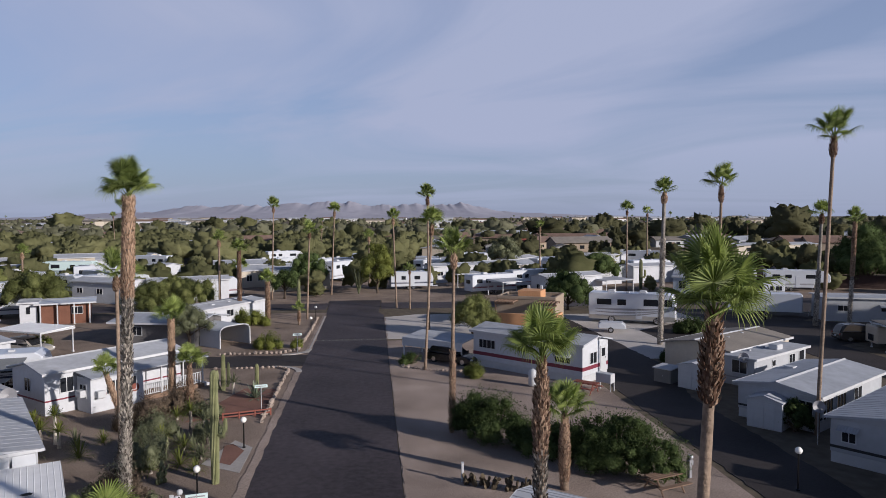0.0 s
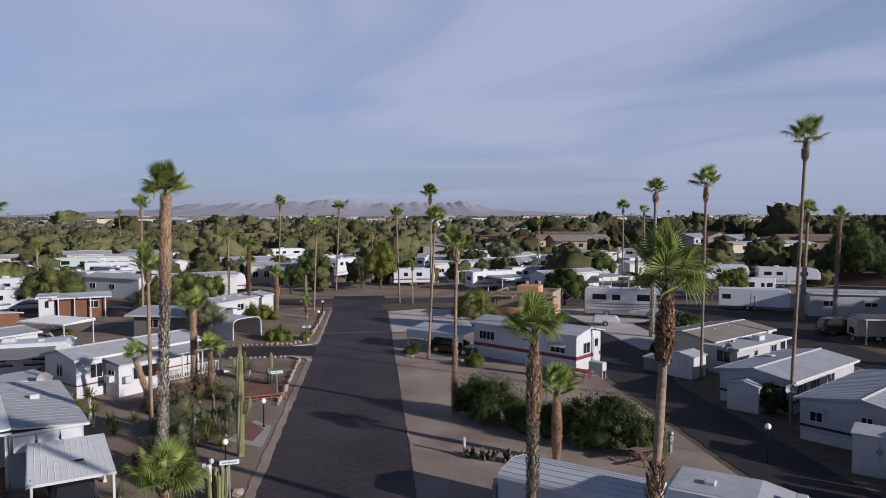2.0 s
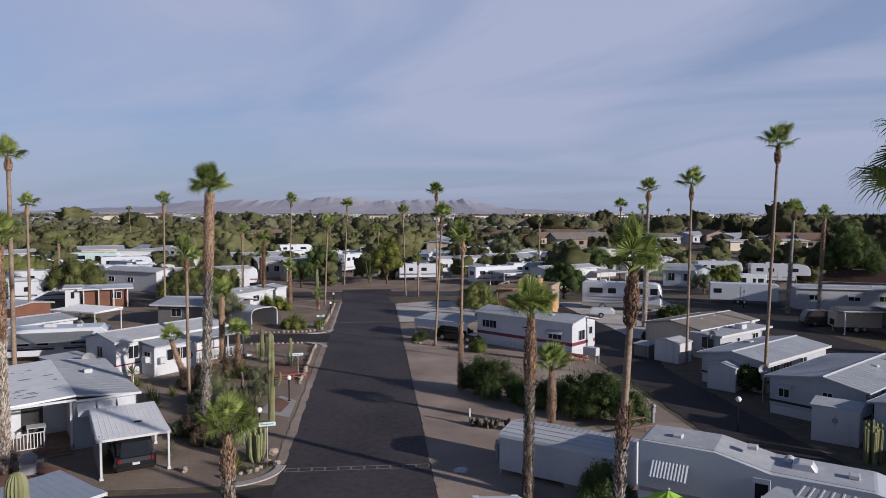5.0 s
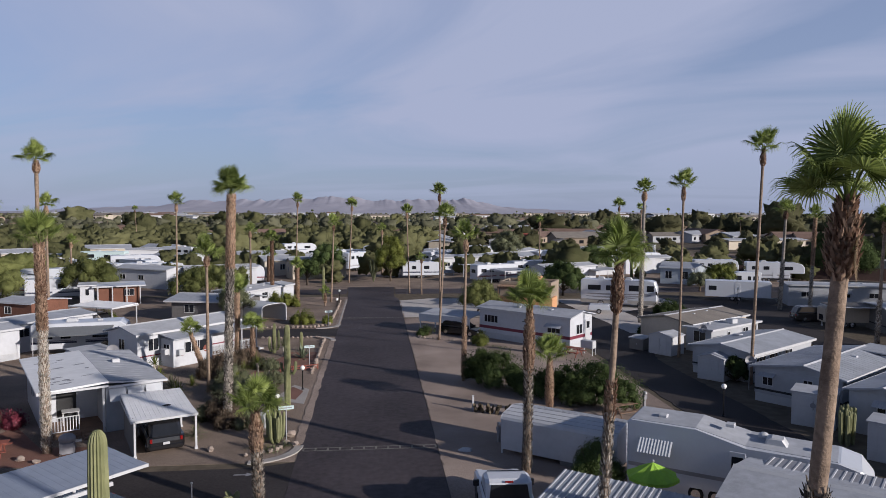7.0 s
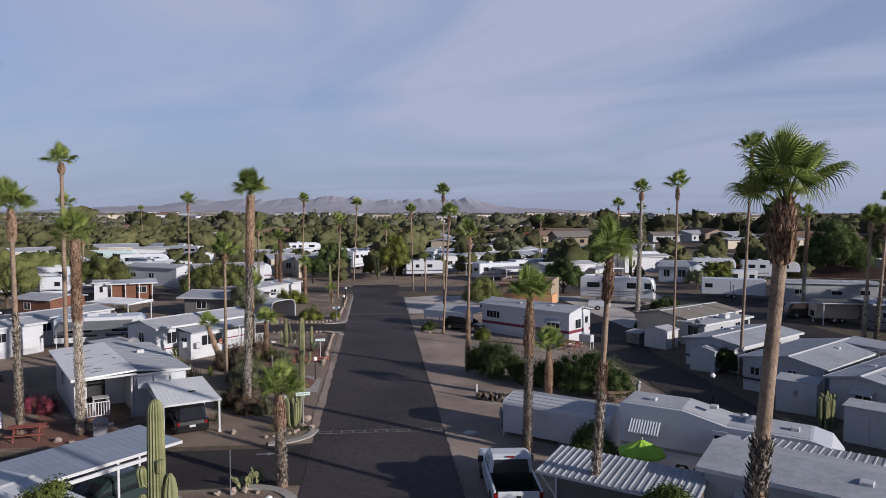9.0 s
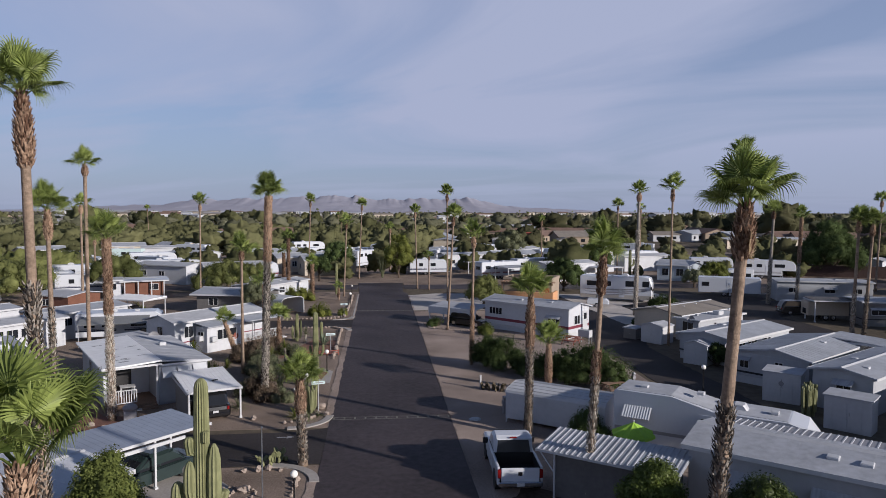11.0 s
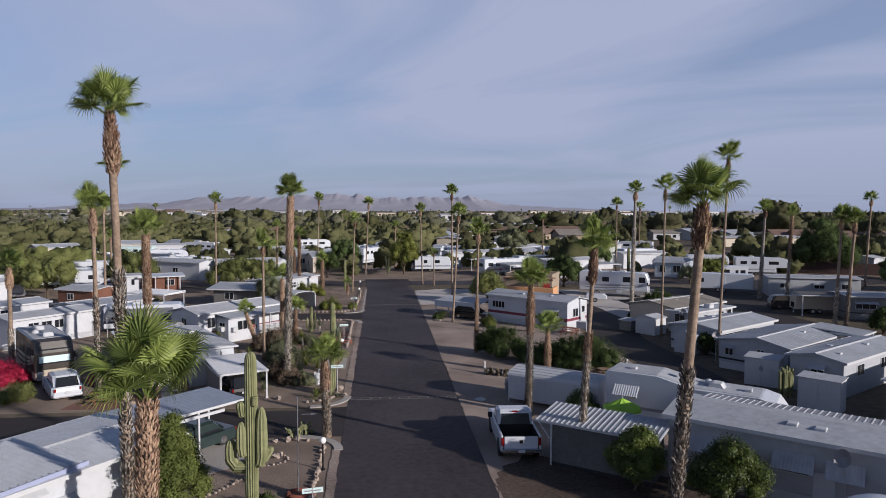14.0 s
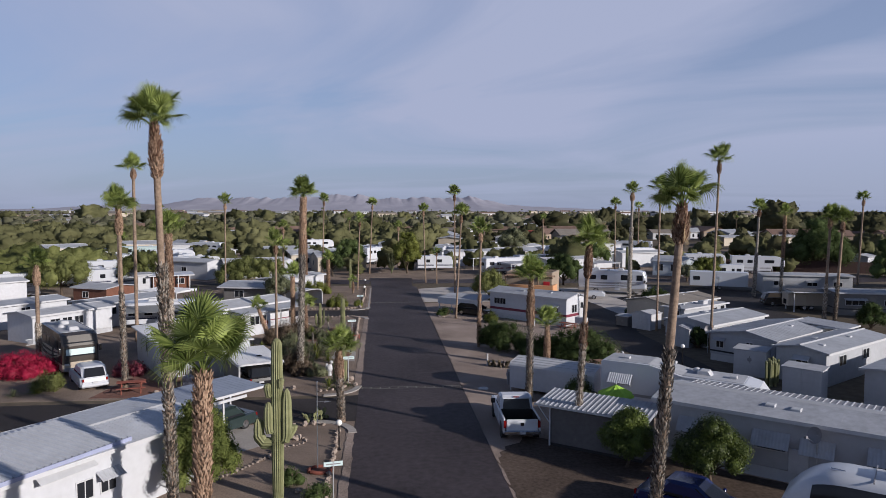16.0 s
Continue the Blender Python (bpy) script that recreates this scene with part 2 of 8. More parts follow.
M_CARBL = mat("dark_blue_car_paint", (0.012, 0.02, 0.09), 0.2, var=0.1, bump=0.0, spec=0.7)
M_BRONZE = mat("dark_bronze_paint", (0.05, 0.042, 0.036), 0.25, var=0.1, bump=0.0, spec=0.6)
M_CARS = mat("silver_car_paint", (0.42, 0.4, 0.37), 0.3, metal=0.3, var=0.06, bump=0.0)
M_LIME = mat("lime_canvas", (0.38, 0.66, 0.08), 0.8, var=0.12, scale=8, big=1.5, trans=0.25)
M_TAILR = mat("red_lens", (0.2, 0.008, 0.008), 0.2, var=0.1, bump=0.0)
M_FADED = mat("faded_road_paint", (0.16, 0.155, 0.14), 0.9, var=0.4, scale=6, big=0.8, bump=0.2)
M_THATCH = mat("dark_dead_thatch", (0.06, 0.042, 0.03), 0.9, var=0.4, scale=4, big=0.8, bump=0.0, col2=(0.17, 0.125, 0.085), rnd=0.3)
M_ROOFB2 = mat("slate_blue_metal_roof", (0.29, 0.33, 0.41), 0.5, metal=0.1, var=0.12, scale=2.0, big=0.4, bump=0.08)
M_LENS = mat("clear_lens", (0.6, 0.6, 0.6), 0.15, var=0.1, bump=0.0)
M_GLOBE = mat("white_globe", (0.85, 0.84, 0.8), 0.35, var=0.03, bump=0.0)
M_SIGN = mat("pale_sign", (0.55, 0.68, 0.68), 0.5, var=0.05)
M_TRUNK = mat("palm_trunk_bark", (0.22, 0.155, 0.11), 0.9, var=0.45, scale=9, big=1.4, bump=1.0, bscale=22, col2=(0.4, 0.3, 0.225), ribs=("Z", 0.12, 0.8))
M_TRUNKG = mat("grey_palm_bark", (0.2, 0.18, 0.155), 0.95, var=0.45, scale=9, big=1.4, bump=1.0, bscale=22, col2=(0.38, 0.345, 0.305), spec=0.15)
M_BOOTB = mat("brown_leaf_bases", (0.19, 0.105, 0.07), 0.9, var=0.45, scale=9, big=0.8, bump=0.4, col2=(0.46, 0.32, 0.225), rnd=0.75, spec=0.15)
M_BOOTG = mat("grey_leaf_bases", (0.13, 0.11, 0.095), 0.95, var=0.5, scale=9, big=0.8, bump=0.4, col2=(0.6, 0.54, 0.47), rnd=0.75, spec=0.15)
M_FROND = mat("palm_frond_leaf", (0.1, 0.15, 0.03), 0.5, var=0.4, scale=2, big=0.6, bump=0.0, col2=(0.4, 0.48, 0.14), rnd=0.4, trans=0.42, spec=0.3)
M_DRY = mat("dry_frond_leaf", (0.3, 0.22, 0.13), 0.85, var=0.3, scale=4, big=0.8, bump=0.0, rnd=0.2, trans=0.15)
M_LEAFD = mat("dark_leaf", (0.042, 0.066, 0.022), 0.8, var=0.4, scale=1.5, big=0.4, bump=0.0, col2=(0.13, 0.178, 0.066), rnd=0.35, trans=0.3, spec=0.1)
M_LEAFC = mat("conifer_needles", (0.085, 0.115, 0.028), 0.7, var=0.4, scale=1.5, big=0.4, bump=0.0, col2=(0.24, 0.28, 0.08), rnd=0.3, trans=0.3, spec=0.15)
M_LEAFO = mat("olive_leaf", (0.12, 0.14, 0.045), 0.65, var=0.4, scale=1.2, big=0.3, bump=0.0, col2=(0.26, 0.28, 0.1), rnd=0.3, trans=0.3, spec=0.15)
M_LEAFY = mat("yellow_green_leaf", (0.1, 0.13, 0.03), 0.6, var=0.35, scale=1.2, big=0.4, bump=0.0, col2=(0.22, 0.24, 0.055), rnd=0.3, trans=0.3, spec=0.2)
M_LEAFG = mat("grey_green_leaf", (0.11, 0.125, 0.065), 0.7, var=0.35, scale=1.2, big=0.4, bump=0.0, col2=(0.22, 0.235, 0.13), rnd=0.3, trans=0.2)
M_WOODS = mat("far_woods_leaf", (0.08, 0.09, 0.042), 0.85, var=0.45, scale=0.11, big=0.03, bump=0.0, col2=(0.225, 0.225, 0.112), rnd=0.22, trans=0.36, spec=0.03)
# paler, greyer copy of the woods leaf: distance haze put into its colour
M_WOODSF = mat("haze_tinted_leaf", (0.1, 0.108, 0.068), 0.9, var=0.4, scale=0.07, big=0.012, bump=0.0, col2=(0.205, 0.205, 0.135), rnd=0.2, trans=0.3, spec=0.03)
M_WOODSD = mat("dark_woods_leaf", (0.05, 0.056, 0.03), 0.85, var=0.45, scale=0.11, big=0.03, bump=0.0, col2=(0.15, 0.145, 0.08), rnd=0.22, trans=0.3, spec=0.03)
M_CITRUS = mat("glossy_citrus_leaf", (0.03, 0.052, 0.012), 0.5, var=0.4, scale=1.5, big=0.4, bump=0.0, col2=(0.16, 0.21, 0.045), rnd=0.35, trans=0.3, spec=0.3)
M_BOUG = mat("crimson_flower", (0.24, 0.006, 0.035), 0.6, var=0.35, scale=2, big=0.6, bump=0.0, col2=(0.42, 0.012, 0.06), rnd=0.3, trans=0.2)
M_CACT = mat("cactus_skin", (0.15, 0.165, 0.075), 0.7, var=0.25, scale=3, big=0.6, bump=0.3, bscale=60, col2=(0.27, 0.275, 0.14))
M_DRYCACT = mat("dry_brown_cactus_skin", (0.07, 0.055, 0.04), 0.85, var=0.35, scale=5, big=0.8, bump=0.3, bscale=50, col2=(0.16, 0.13, 0.09), spec=0.1)
M_AGAVE = mat("agave_leaf", (0.14, 0.17, 0.11), 0.65, var=0.25, scale=3, big=0.8, bump=0.1)
M_STONE = mat("garden_stone", (0.33, 0.27, 0.23), 0.9, var=0.3, scale=6, big=1.0, bump=0.5, rnd=0.4)
M_BARK = mat("tree_bark", (0.1, 0.075, 0.055), 0.95, var=0.35, scale=8, big=1.0, bump=0.7)
# distance haze is mixed into the rock's pale mauve
M_MOUNT = mat("haze_tinted_rock", (0.35, 0.35, 0.42), 1.0, var=0.1, scale=0.02, big=0.003, bump=0.0, col2=(0.37, 0.365, 0.43))
M_SCREEN = mat("awning_fabric", (0.18, 0.19, 0.2), 0.8, var=0.15)

# ---- geometry helpers ----


class G:
    """A mesh in the making: points and faces."""

    def __init__(self):
        self.v, self.f = [], []

    def add(self, vs, fs):
        n = len(self.v)
        self.v += [tuple(p) for p in vs]
        self.f += [tuple(i + n for i in f) for f in fs]
        return self

    def box(self, x0, y0, z0, x1, y1, z1, c=0.0, m=None):
        """A box with edges chamfered by c."""
        if c <= 0:
            vs = [(x, y, z) for z in (z0, z1) for y in (y0, y1) for x in (x0, x1)]
            fs = [(0, 2, 3, 1), (4, 5, 7, 6), (0, 1, 5, 4), (2, 6, 7, 3), (0, 4, 6, 2), (1, 3, 7, 5)]
        else:
            vs, idx = [], {}
            for sz in (0, 1):
                for sy in (0, 1):
                    for sx in (0, 1):
                        X, Y, Z = (x0, x1)[sx], (y0, y1)[sy], (z0, z1)[sz]
                        dx, dy, dz = (c, -c)[sx], (c, -c)[sy], (c, -c)[sz]
                        for a, p in enumerate(((X, Y + dy, Z + dz), (X + dx, Y, Z + dz), (X + dx, Y + dy, Z))):
                            idx[sx, sy, sz, a] = len(vs)
                            vs.append(p)
            fs = []
            for s in (0, 1):
                fs.append([idx[s, q[0], q[1], 0] for q in ((0, 0), (1, 0), (1, 1), (0, 1))][:: 1 if s else -1])
                fs.append([idx[q[0], s, q[1], 1] for q in ((0, 0), (1, 0), (1, 1), (0, 1))][:: -1 if s else 1])
                fs.append([idx[q[0], q[1], s, 2] for q in ((0, 0), (1, 0), (1, 1), (0, 1))][:: 1 if s else -1])
            for a in (0, 1):
                for b in (0, 1):
                    fs.append((idx[0, a, b, 1], idx[1, a, b, 1], idx[1, a, b, 2], idx[0, a, b, 2]))
                    fs.append((idx[a, 0, b, 0], idx[a, 1, b, 0], idx[a, 1, b, 2], idx[a, 0, b, 2]))
                    fs.append((idx[a, b, 0, 0], idx[a, b, 1, 0], idx[a, b, 1, 1], idx[a, b, 0, 1]))
            for k in [(a, b, d) for a in (0, 1) for b in (0, 1) for d in (0, 1)]:
                fs.append(tuple(idx[(*k, a)] for a in range(3)))
        if m is not None:
            vs = [m @ Vector(p) for p in vs]
        return self.add(vs, fs)

    def prism(self, poly, a0, a1, axis="y", m=None):
        """A polygon of (p, q) pulled along an axis. y: p is x, q is z; x: p is y, q is z; z: p is x, q is y."""
        put = {"y": lambda p, q, a: (p, a, q), "x": lambda p, q, a: (a, p, q), "z": lambda p, q, a: (p, q, a)}[axis]
        n = len(poly)
        vs = [put(p, q, a) for a in (a0, a1) for p, q in poly]
        fs = [tuple(range(n)), tuple(range(2 * n - 1, n - 1, -1))] + [(i, i + n, (i + 1) % n + n, (i + 1) % n) for i in range(n)]
        if m is not None:
            vs = [m @ Vector(p) for p in vs]
        return self.add(vs, fs)

    def tube(self, pts, rads, n=8, cap=True):
        """A round tube through points with a radius at each."""
        pts = [Vector(p) for p in pts]
        vs, fs = [], []
        for i, p in enumerate(pts):
            d = (pts[min(i + 1, len(pts) - 1)] - pts[max(i - 1, 0)]).normalized()
            a = d.orthogonal().normalized() if abs(d.z) < 0.9 else Vector((1, 0, 0))
            a = (a - d * a.dot(d)).normalized()
            b = d.cross(a)
            for k in range(n):
                t = 2 * math.pi * k / n
                vs.append(p + (a * math.cos(t) + b * math.sin(t)) * rads[i])
        for i in range(len(pts) - 1):
            for k in range(n):
                fs.append((i * n + k, i * n + (k + 1) % n, (i + 1) * n + (k + 1) % n, (i + 1) * n + k))
        if cap:
            fs.append(tuple(range(n - 1, -1, -1)))
            fs.append(tuple((len(pts) - 1) * n + k for k in range(n)))
        return self.add(vs, fs)

    def ball(self, c, r, n=10, sq=(1, 1, 1), rough=0.0, seed=0):
        """A rounded lump, uneven by rough."""
        vs, fs = [], []
        rings = max(4, n // 2 + 1)
        for i in range(rings + 1):
            th = math.pi * i / rings
            for k in range(n):
                ph = 2 * math.pi * k / n
                d = Vector((math.sin(th) * math.cos(ph), math.sin(th) * math.sin(ph), math.cos(th)))
                q = 1 + rough * noise.noise(d * 1.7 + Vector((seed * 3.1, seed, c[0])))
                vs.append((c[0] + d.x * r * sq[0] * q, c[1] + d.y * r * sq[1] * q, c[2] + d.z * r * sq[2] * q))
        for i in range(rings):
            for k in range(n):
                fs.append((i * n + k, (i + 1) * n + k, (i + 1) * n + (k + 1) % n, i * n + (k + 1) % n))
        return self.add(vs, fs)


def to_mesh(name, g, material, smooth=False):
    me = bpy.data.meshes.new(name)
    me.from_pydata(g.v, [], g.f)
    me.materials.append(material)
    if smooth:
        me.polygons.foreach_set("use_smooth", [True] * len(me.polygons))
    me.update()
    return me


def part(name, g, material, parent=None, label="", smooth=False, at=None):
    me = g if isinstance(g, bpy.types.Mesh) else to_mesh(name, g, material, smooth)
    ob = new(name, me)
    if parent is not None:
        ob.parent = parent
    if at is not None:
        ob.matrix_basis = at
    if label:
        ob["label"] = label
    return ob


def thing(name, x, y, rz, label, category, group="", z=0.0, kind=""):
    ob = new(name)
    ob.empty_display_size = 0.3
    ob.matrix_basis = pose(x, y, z, 0, 0, rz)
    return tagged(ob, label, category, group, kind)


def structure(name, g, material, label, category):
    return tagged(part(name, g, material), label, category, kind="structure")


def sheet(name, poly, z, material, label, category, thick=0.06, worn=0.0):
    """A flat piece of ground; worn: metres by which its edge wanders, as broken asphalt does."""
    if worn:
        rw = random.Random(len(name) * 31 + len(poly))
        out = []
        for i, a in enumerate(poly):
            b = poly[(i + 1) % len(poly)]
            d = math.hypot(b[0] - a[0], b[1] - a[1])
            n = max(1, int(d / 0.45))
            for k in range(n):
                q = k / n
                e = worn * (0.6 * noise.noise(Vector((d * q * 0.35, i * 7.0, z * 50))) + 0.5 * rw.uniform(-1, 1)) if k else 0.0
                out.append((a[0] + (b[0] - a[0]) * q - (b[1] - a[1]) / d * e, a[1] + (b[1] - a[1]) * q + (b[0] - a[0]) / d * e))
        poly = out
    g = G().prism(poly, z - thick, z, "z")
    g.f = [tuple(reversed(f)) for f in g.f]
    return structure(name, g, material, label, category)


def leaf_cores(clumps, seg=8, rings=5, fill=0.86, seed=1):
    """Lumpy inner masses of foliage, one for each clump (x, y, z, r), as corner points and quads."""
    rs = np.random.RandomState(seed + 5)
    c = np.asarray(clumps, dtype=float)
    th = np.linspace(0.05, 0.95, rings + 1) * math.pi
    ph = np.arange(seg) * 2 * math.pi / seg
    d = np.stack([np.outer(np.sin(th), np.cos(ph)), np.outer(np.sin(th), np.sin(ph)), np.outer(np.cos(th), np.ones(seg))], -1).reshape(-1, 3)
    m = len(d)
    rad = c[:, 3:4] * fill * rs.uniform(0.6, 1.25, size=(len(c), m))
    v = c[:, None, :3] + d[None] * rad[:, :, None]
    f = np.array([(i * seg + k, (i + 1) * seg + k, (i + 1) * seg + (k + 1) % seg, i * seg + (k + 1) % seg) for i in range(rings) for k in range(seg)])
    return v.reshape(-1, 3), (f[None] + (np.arange(len(c)) * m)[:, None, None]).reshape(-1, 4)


def quads(name, pos, size, material, parent=None, label="", flat=0.0, asp=0.55, seed=1, nrm=None, cores=None, lump=(8, 5, 0.86), filled=None):
    """Many small leaves as one mesh: diamond quads at pos (n, 3), of a size (n,) each, turned at random, or mostly outwards along nrm; cores: clumps whose inside is filled."""
    rs = np.random.RandomState(seed)
    n = len(pos)
    a = rs.normal(size=(n, 3))
    a[:, 2] *= 1 - flat
    a /= np.linalg.norm(a, axis=1)[:, None] + 1e-9
    b = rs.normal(size=(n, 3))
    b -= a * (a * b).sum(1)[:, None]
    b /= np.linalg.norm(b, axis=1)[:, None] + 1e-9
    if nrm is not None:
        nn = nrm + rs.normal(size=(n, 3)) * 0.42
        nn /= np.linalg.norm(nn, axis=1)[:, None] + 1e-9
        a = a - nn * (nn * a).sum(1)[:, None]
        a /= np.linalg.norm(a, axis=1)[:, None] + 1e-9
        b = np.cross(nn, a)
    s = np.asarray(size)[:, None]
    v = np.stack([pos + a * s, pos + b * s * asp, pos - a * s, pos - b * s * asp], 1).reshape(-1, 3)
    idx = np.arange(4 * n)
    if cores is not None or filled is not None:
        cv, cf = filled or leaf_cores(cores, *lump, seed)
        idx = np.concatenate([idx, (cf + 4 * n).ravel()])
        v = np.concatenate([v, cv])
        n += len(cf)
    me = bpy.data.meshes.new(name)
    me.vertices.add(len(v))
    me.vertices.foreach_set("co", v.astype(np.float32).ravel())
    me.loops.add(4 * n)
    me.loops.foreach_set("vertex_index", idx.astype(np.int32))
    me.polygons.add(n)
    me.polygons.foreach_set("loop_start", np.arange(0, 4 * n, 4, dtype=np.int32))
    me.polygons.foreach_set("loop_total", np.full(n, 4, dtype=np.int32))
    me.materials.append(material)
    me.update(calc_edges=True)
    return part(name, me, material, parent, label)


def clump_points(clumps, per, rs, norms=None):
    """Points scattered mostly on the outside of round clumps (x, y, z, r)."""
    out = []
    for x, y, z, r in clumps:
        n = max(6, int(per * r * r))
        d = rs.normal(size=(n, 3))
        d /= np.linalg.norm(d, axis=1)[:, None]
        if norms is not None:
            norms.append(d + np.array((0, 0, 0.35)))
        out.append(np.array((x, y, z)) + d * (r * rs.uniform(0.45, 1.08, size=(n, 1))))
    return np.concatenate(out)

# ---- ground, roads ----
g = G()
NG = 24
for i in range(NG + 1):
    for j in range(NG + 1):
        g.v.append((-4700 + 9400 * i / NG, -4700 + 9400 * j / NG, 0.0))
for i in range(NG):
    for j in range(NG):
        g.f.append((i * (NG + 1) + j, (i + 1) * (NG + 1) + j, (i + 1) * (NG + 1) + j + 1, i * (NG + 1) + j + 1))
structure("ground", g, M_GROUND, "dry tan desert ground reaching to the horizon", "ground")
sheet("road_main", [(-7.1, -60), (0.0, -60), (0.05, 20), (-0.05, 60), (0, 108), (-0.6, 110.5), (-0.2, 123.5), (-7.6, 123.5), (-7.1, 108)], 0.03, M_ASPH, "dark asphalt road with a worn smooth surface", "road", worn=0.03)
sheet("road_cross_far", [(-90, 115), (-7.55, 114), (-7.5, 120.5), (-90, 121.5)], 0.025, M_ASPH, "dark asphalt cross street beyond the park lots", "road", worn=0.06)
sheet("road_cross_east", [(-0.3, 114), (95, 110.5), (95, 117), (-0.3, 120.5)], 0.025, M_ASPH, "dark asphalt cross street behind the mobile homes", "road", worn=0.06)
sheet("lane_west_near", [(-80, 38.5), (-7.1, 39.3), (-7.1, 44.9), (-9, 44.3), (-80, 43.5)], 0.025, M_LANE, "narrow asphalt lane between gravel lots", "lane", worn=0.06)
sheet("lane_west_far", [(-80, 79.5), (-7.1, 79.2), (-7.1, 83.8), (-80, 83.6)], 0.025, M_LANE, "narrow asphalt lane between gravel lots", "lane", worn=0.06)
sheet("lane_east", [(15.2, -30), (20.0, -30), (20.0, 66), (22.5, 74), (21.5, 108), (16.0, 108), (15.8, 80)], 0.025, M_LANE, "worn asphalt service lane behind the lots", "lane", worn=0.16)
sheet("lane_back", [(37.0, -10), (42.5, -10), (42.5, 108.2), (37.0, 108.2)], 0.025, M_LANE, "worn asphalt lane behind the mobile homes", "lane", worn=0.06)
sheet("lot_east", [(0.01, -60), (15.19, -60), (15.19, 90), (0.01, 90)], 0.012, M_GRAVEL, "tan gravel lots beside the road", "gravel")
sheet("lot_west_near", [(-80, 2), (-7.11, 2), (-7.11, 39.2), (-80, 38.4)], 0.012, M_GRAVELW, "tan gravel lots with planted beds", "gravel")
sheet("lot_west_mid", [(-80, 45), (-7.11, 45), (-7.11, 79.1), (-80, 79.4)], 0.012, M_GRAVELW, "tan gravel lots with planted beds", "gravel")
sheet("lot_west_far", [(-80, 83.9), (-7.11, 83.9), (-7.11, 111), (-80, 112)], 0.012, M_GRAVELW, "tan gravel lots with planted beds", "gravel")
sheet("parking_pad", [(0.02, 91), (9.5, 90.5), (15.5, 98), (15.0, 107), (4, 108), (0.02, 106)], 0.02, M_PALE, "pale gravel parking pad", "parking pad", worn=0.2)
sheet("driveway_east", [(16, 80), (26, 78), (40, 95), (38, 106), (22, 106)], 0.018, M_PALE, "pale gravel driveway by the motor home", "driveway", worn=0.2)
sheet("driveway_west", [(-17.5, 30), (-10.6, 36.5), (-12.5, 39.0), (-20, 38.4)], 0.02, M_CONC, "pale concrete driveway under the carport", "driveway")
# brown soil and dark gravel; the yard's deep shade is in this colour too
sheet("yard_soil", [(0.06, 20), (0.06, 32.5), (2.0, 35.6), (4.8, 34.6), (8.4, 32.0), (20.5, 21.0), (14.5, 12.0), (4.0, 14.0)], 0.02, M_SOIL, "brown soil yard beside the long home, darkened for its shade", "soil", worn=0.4)
sheet("park_ground_far", [(-85, 121.6), (-7.7, 120.6), (-7.7, 123.6), (-0.1, 123.6), (-0.1, 120.6), (95, 117.1), (100, 205), (-90, 205)], 0.012, M_GRAVELW, "dusty gravel trailer lots beyond the cross street", "gravel")

for k, (a, b) in enumerate(((22.0, 37.2), (47.5, 77.0), (86.2, 108.0))):
    sheet("gutter_" + "near mid far".split()[k], [(-7.5, a), (-7.05, a), (-7.05, b), (-7.5, b)], 0.034, M_GRAVEL, "pale gritty gutter along the asphalt", "gutter", worn=0.12)

# dust and grit washed over the road's edges, in broken tongues
dr = random.Random(14)
g = G()
for edge, sgn in ((0.0, 1),):
    y = -5.0
    while y < 107:
        L, wd = dr.uniform(0.8, 4.0), dr.uniform(0.03, 0.15)
        n = 8
        rim = [(edge - sgn * (wd * math.sin(math.pi * k / n) * dr.uniform(0.6, 1.2) - 0.1), y + L * k / n) for k in range(n + 1)]
        if sgn < 0 and (37 < y + L and y < 47 or 77 < y + L and y < 86):
            y += L
            continue
        vs = [(a, b, 0.034) for a, b in rim] + [(edge + sgn * 0.16, b, 0.034) for a, b in rim]
        g.add(vs, [(k + 1, k, n + 1 + k, n + 2 + k) if sgn > 0 else (k, k + 1, n + 2 + k, n + 1 + k) for k in range(n)])
        y += L + dr.uniform(0.05, 2.5)
tagged(part("road_grit", g, M_GRAVEL), "pale grit washed over the asphalt's edges", "grit", kind="stuff")

# kerbs and strips at the road's edge
g = G()
for y0, y1 in ((84.6, 107.5),):
    n = int((y1 - y0) / 2.2)
    for i in range(n):
        a = y0 + (y1 - y0) * i / n
        g.box(-7.28, a, 0, -7.1, a + (y1 - y0) / n - 0.02, 0.05, 0.012)
structure("kerb", g, M_CONC, "low pale concrete kerb along the asphalt", "kerb")
g = G()
for k, (cy, s) in enumerate(((39.0, -1), (45.2, 1), (78.8, -1), (84.2, 1))):
    for i in range(10):
        a0, a1 = [math.pi / 2 * (i + q) / 10 for q in (0, 0.97)]
        r0, r1, cx, cyy = 2.0, 2.45, -9.4, cy + s * 2.0
        pts = [(cx + r * math.cos(a), cyy - s * r * math.sin(a)) for r, a in ((r0, a0), (r1, a0), (r1, a1), (r0, a1))]
        g.prism(pts if s < 0 else pts[::-1], 0, 0.07, "z")
structure("kerb_corner", g, M_CONC, "rounded concrete kerb at the lane corners", "kerb")
# row of pale marks across the road
for yy, x0, x1 in ((46.4, -6.9, -0.1), (90.6, -6.9, 0.0)):
    g = G()
    for s in (0, 0.42):
        g.box(x0, yy + s - 0.03, 0.03, x1, yy + s + 0.03, 0.034)
    n = 11
    for i in range(n + 1):
        xx = x0 + (x1 - x0) * i / n
        g.box(xx - 0.05, yy + 0.03, 0.03, xx + 0.05, yy + 0.39, 0.034)
    structure("road_marking", g, M_FADED, "faded pale ladder marking across the asphalt", "road marking")
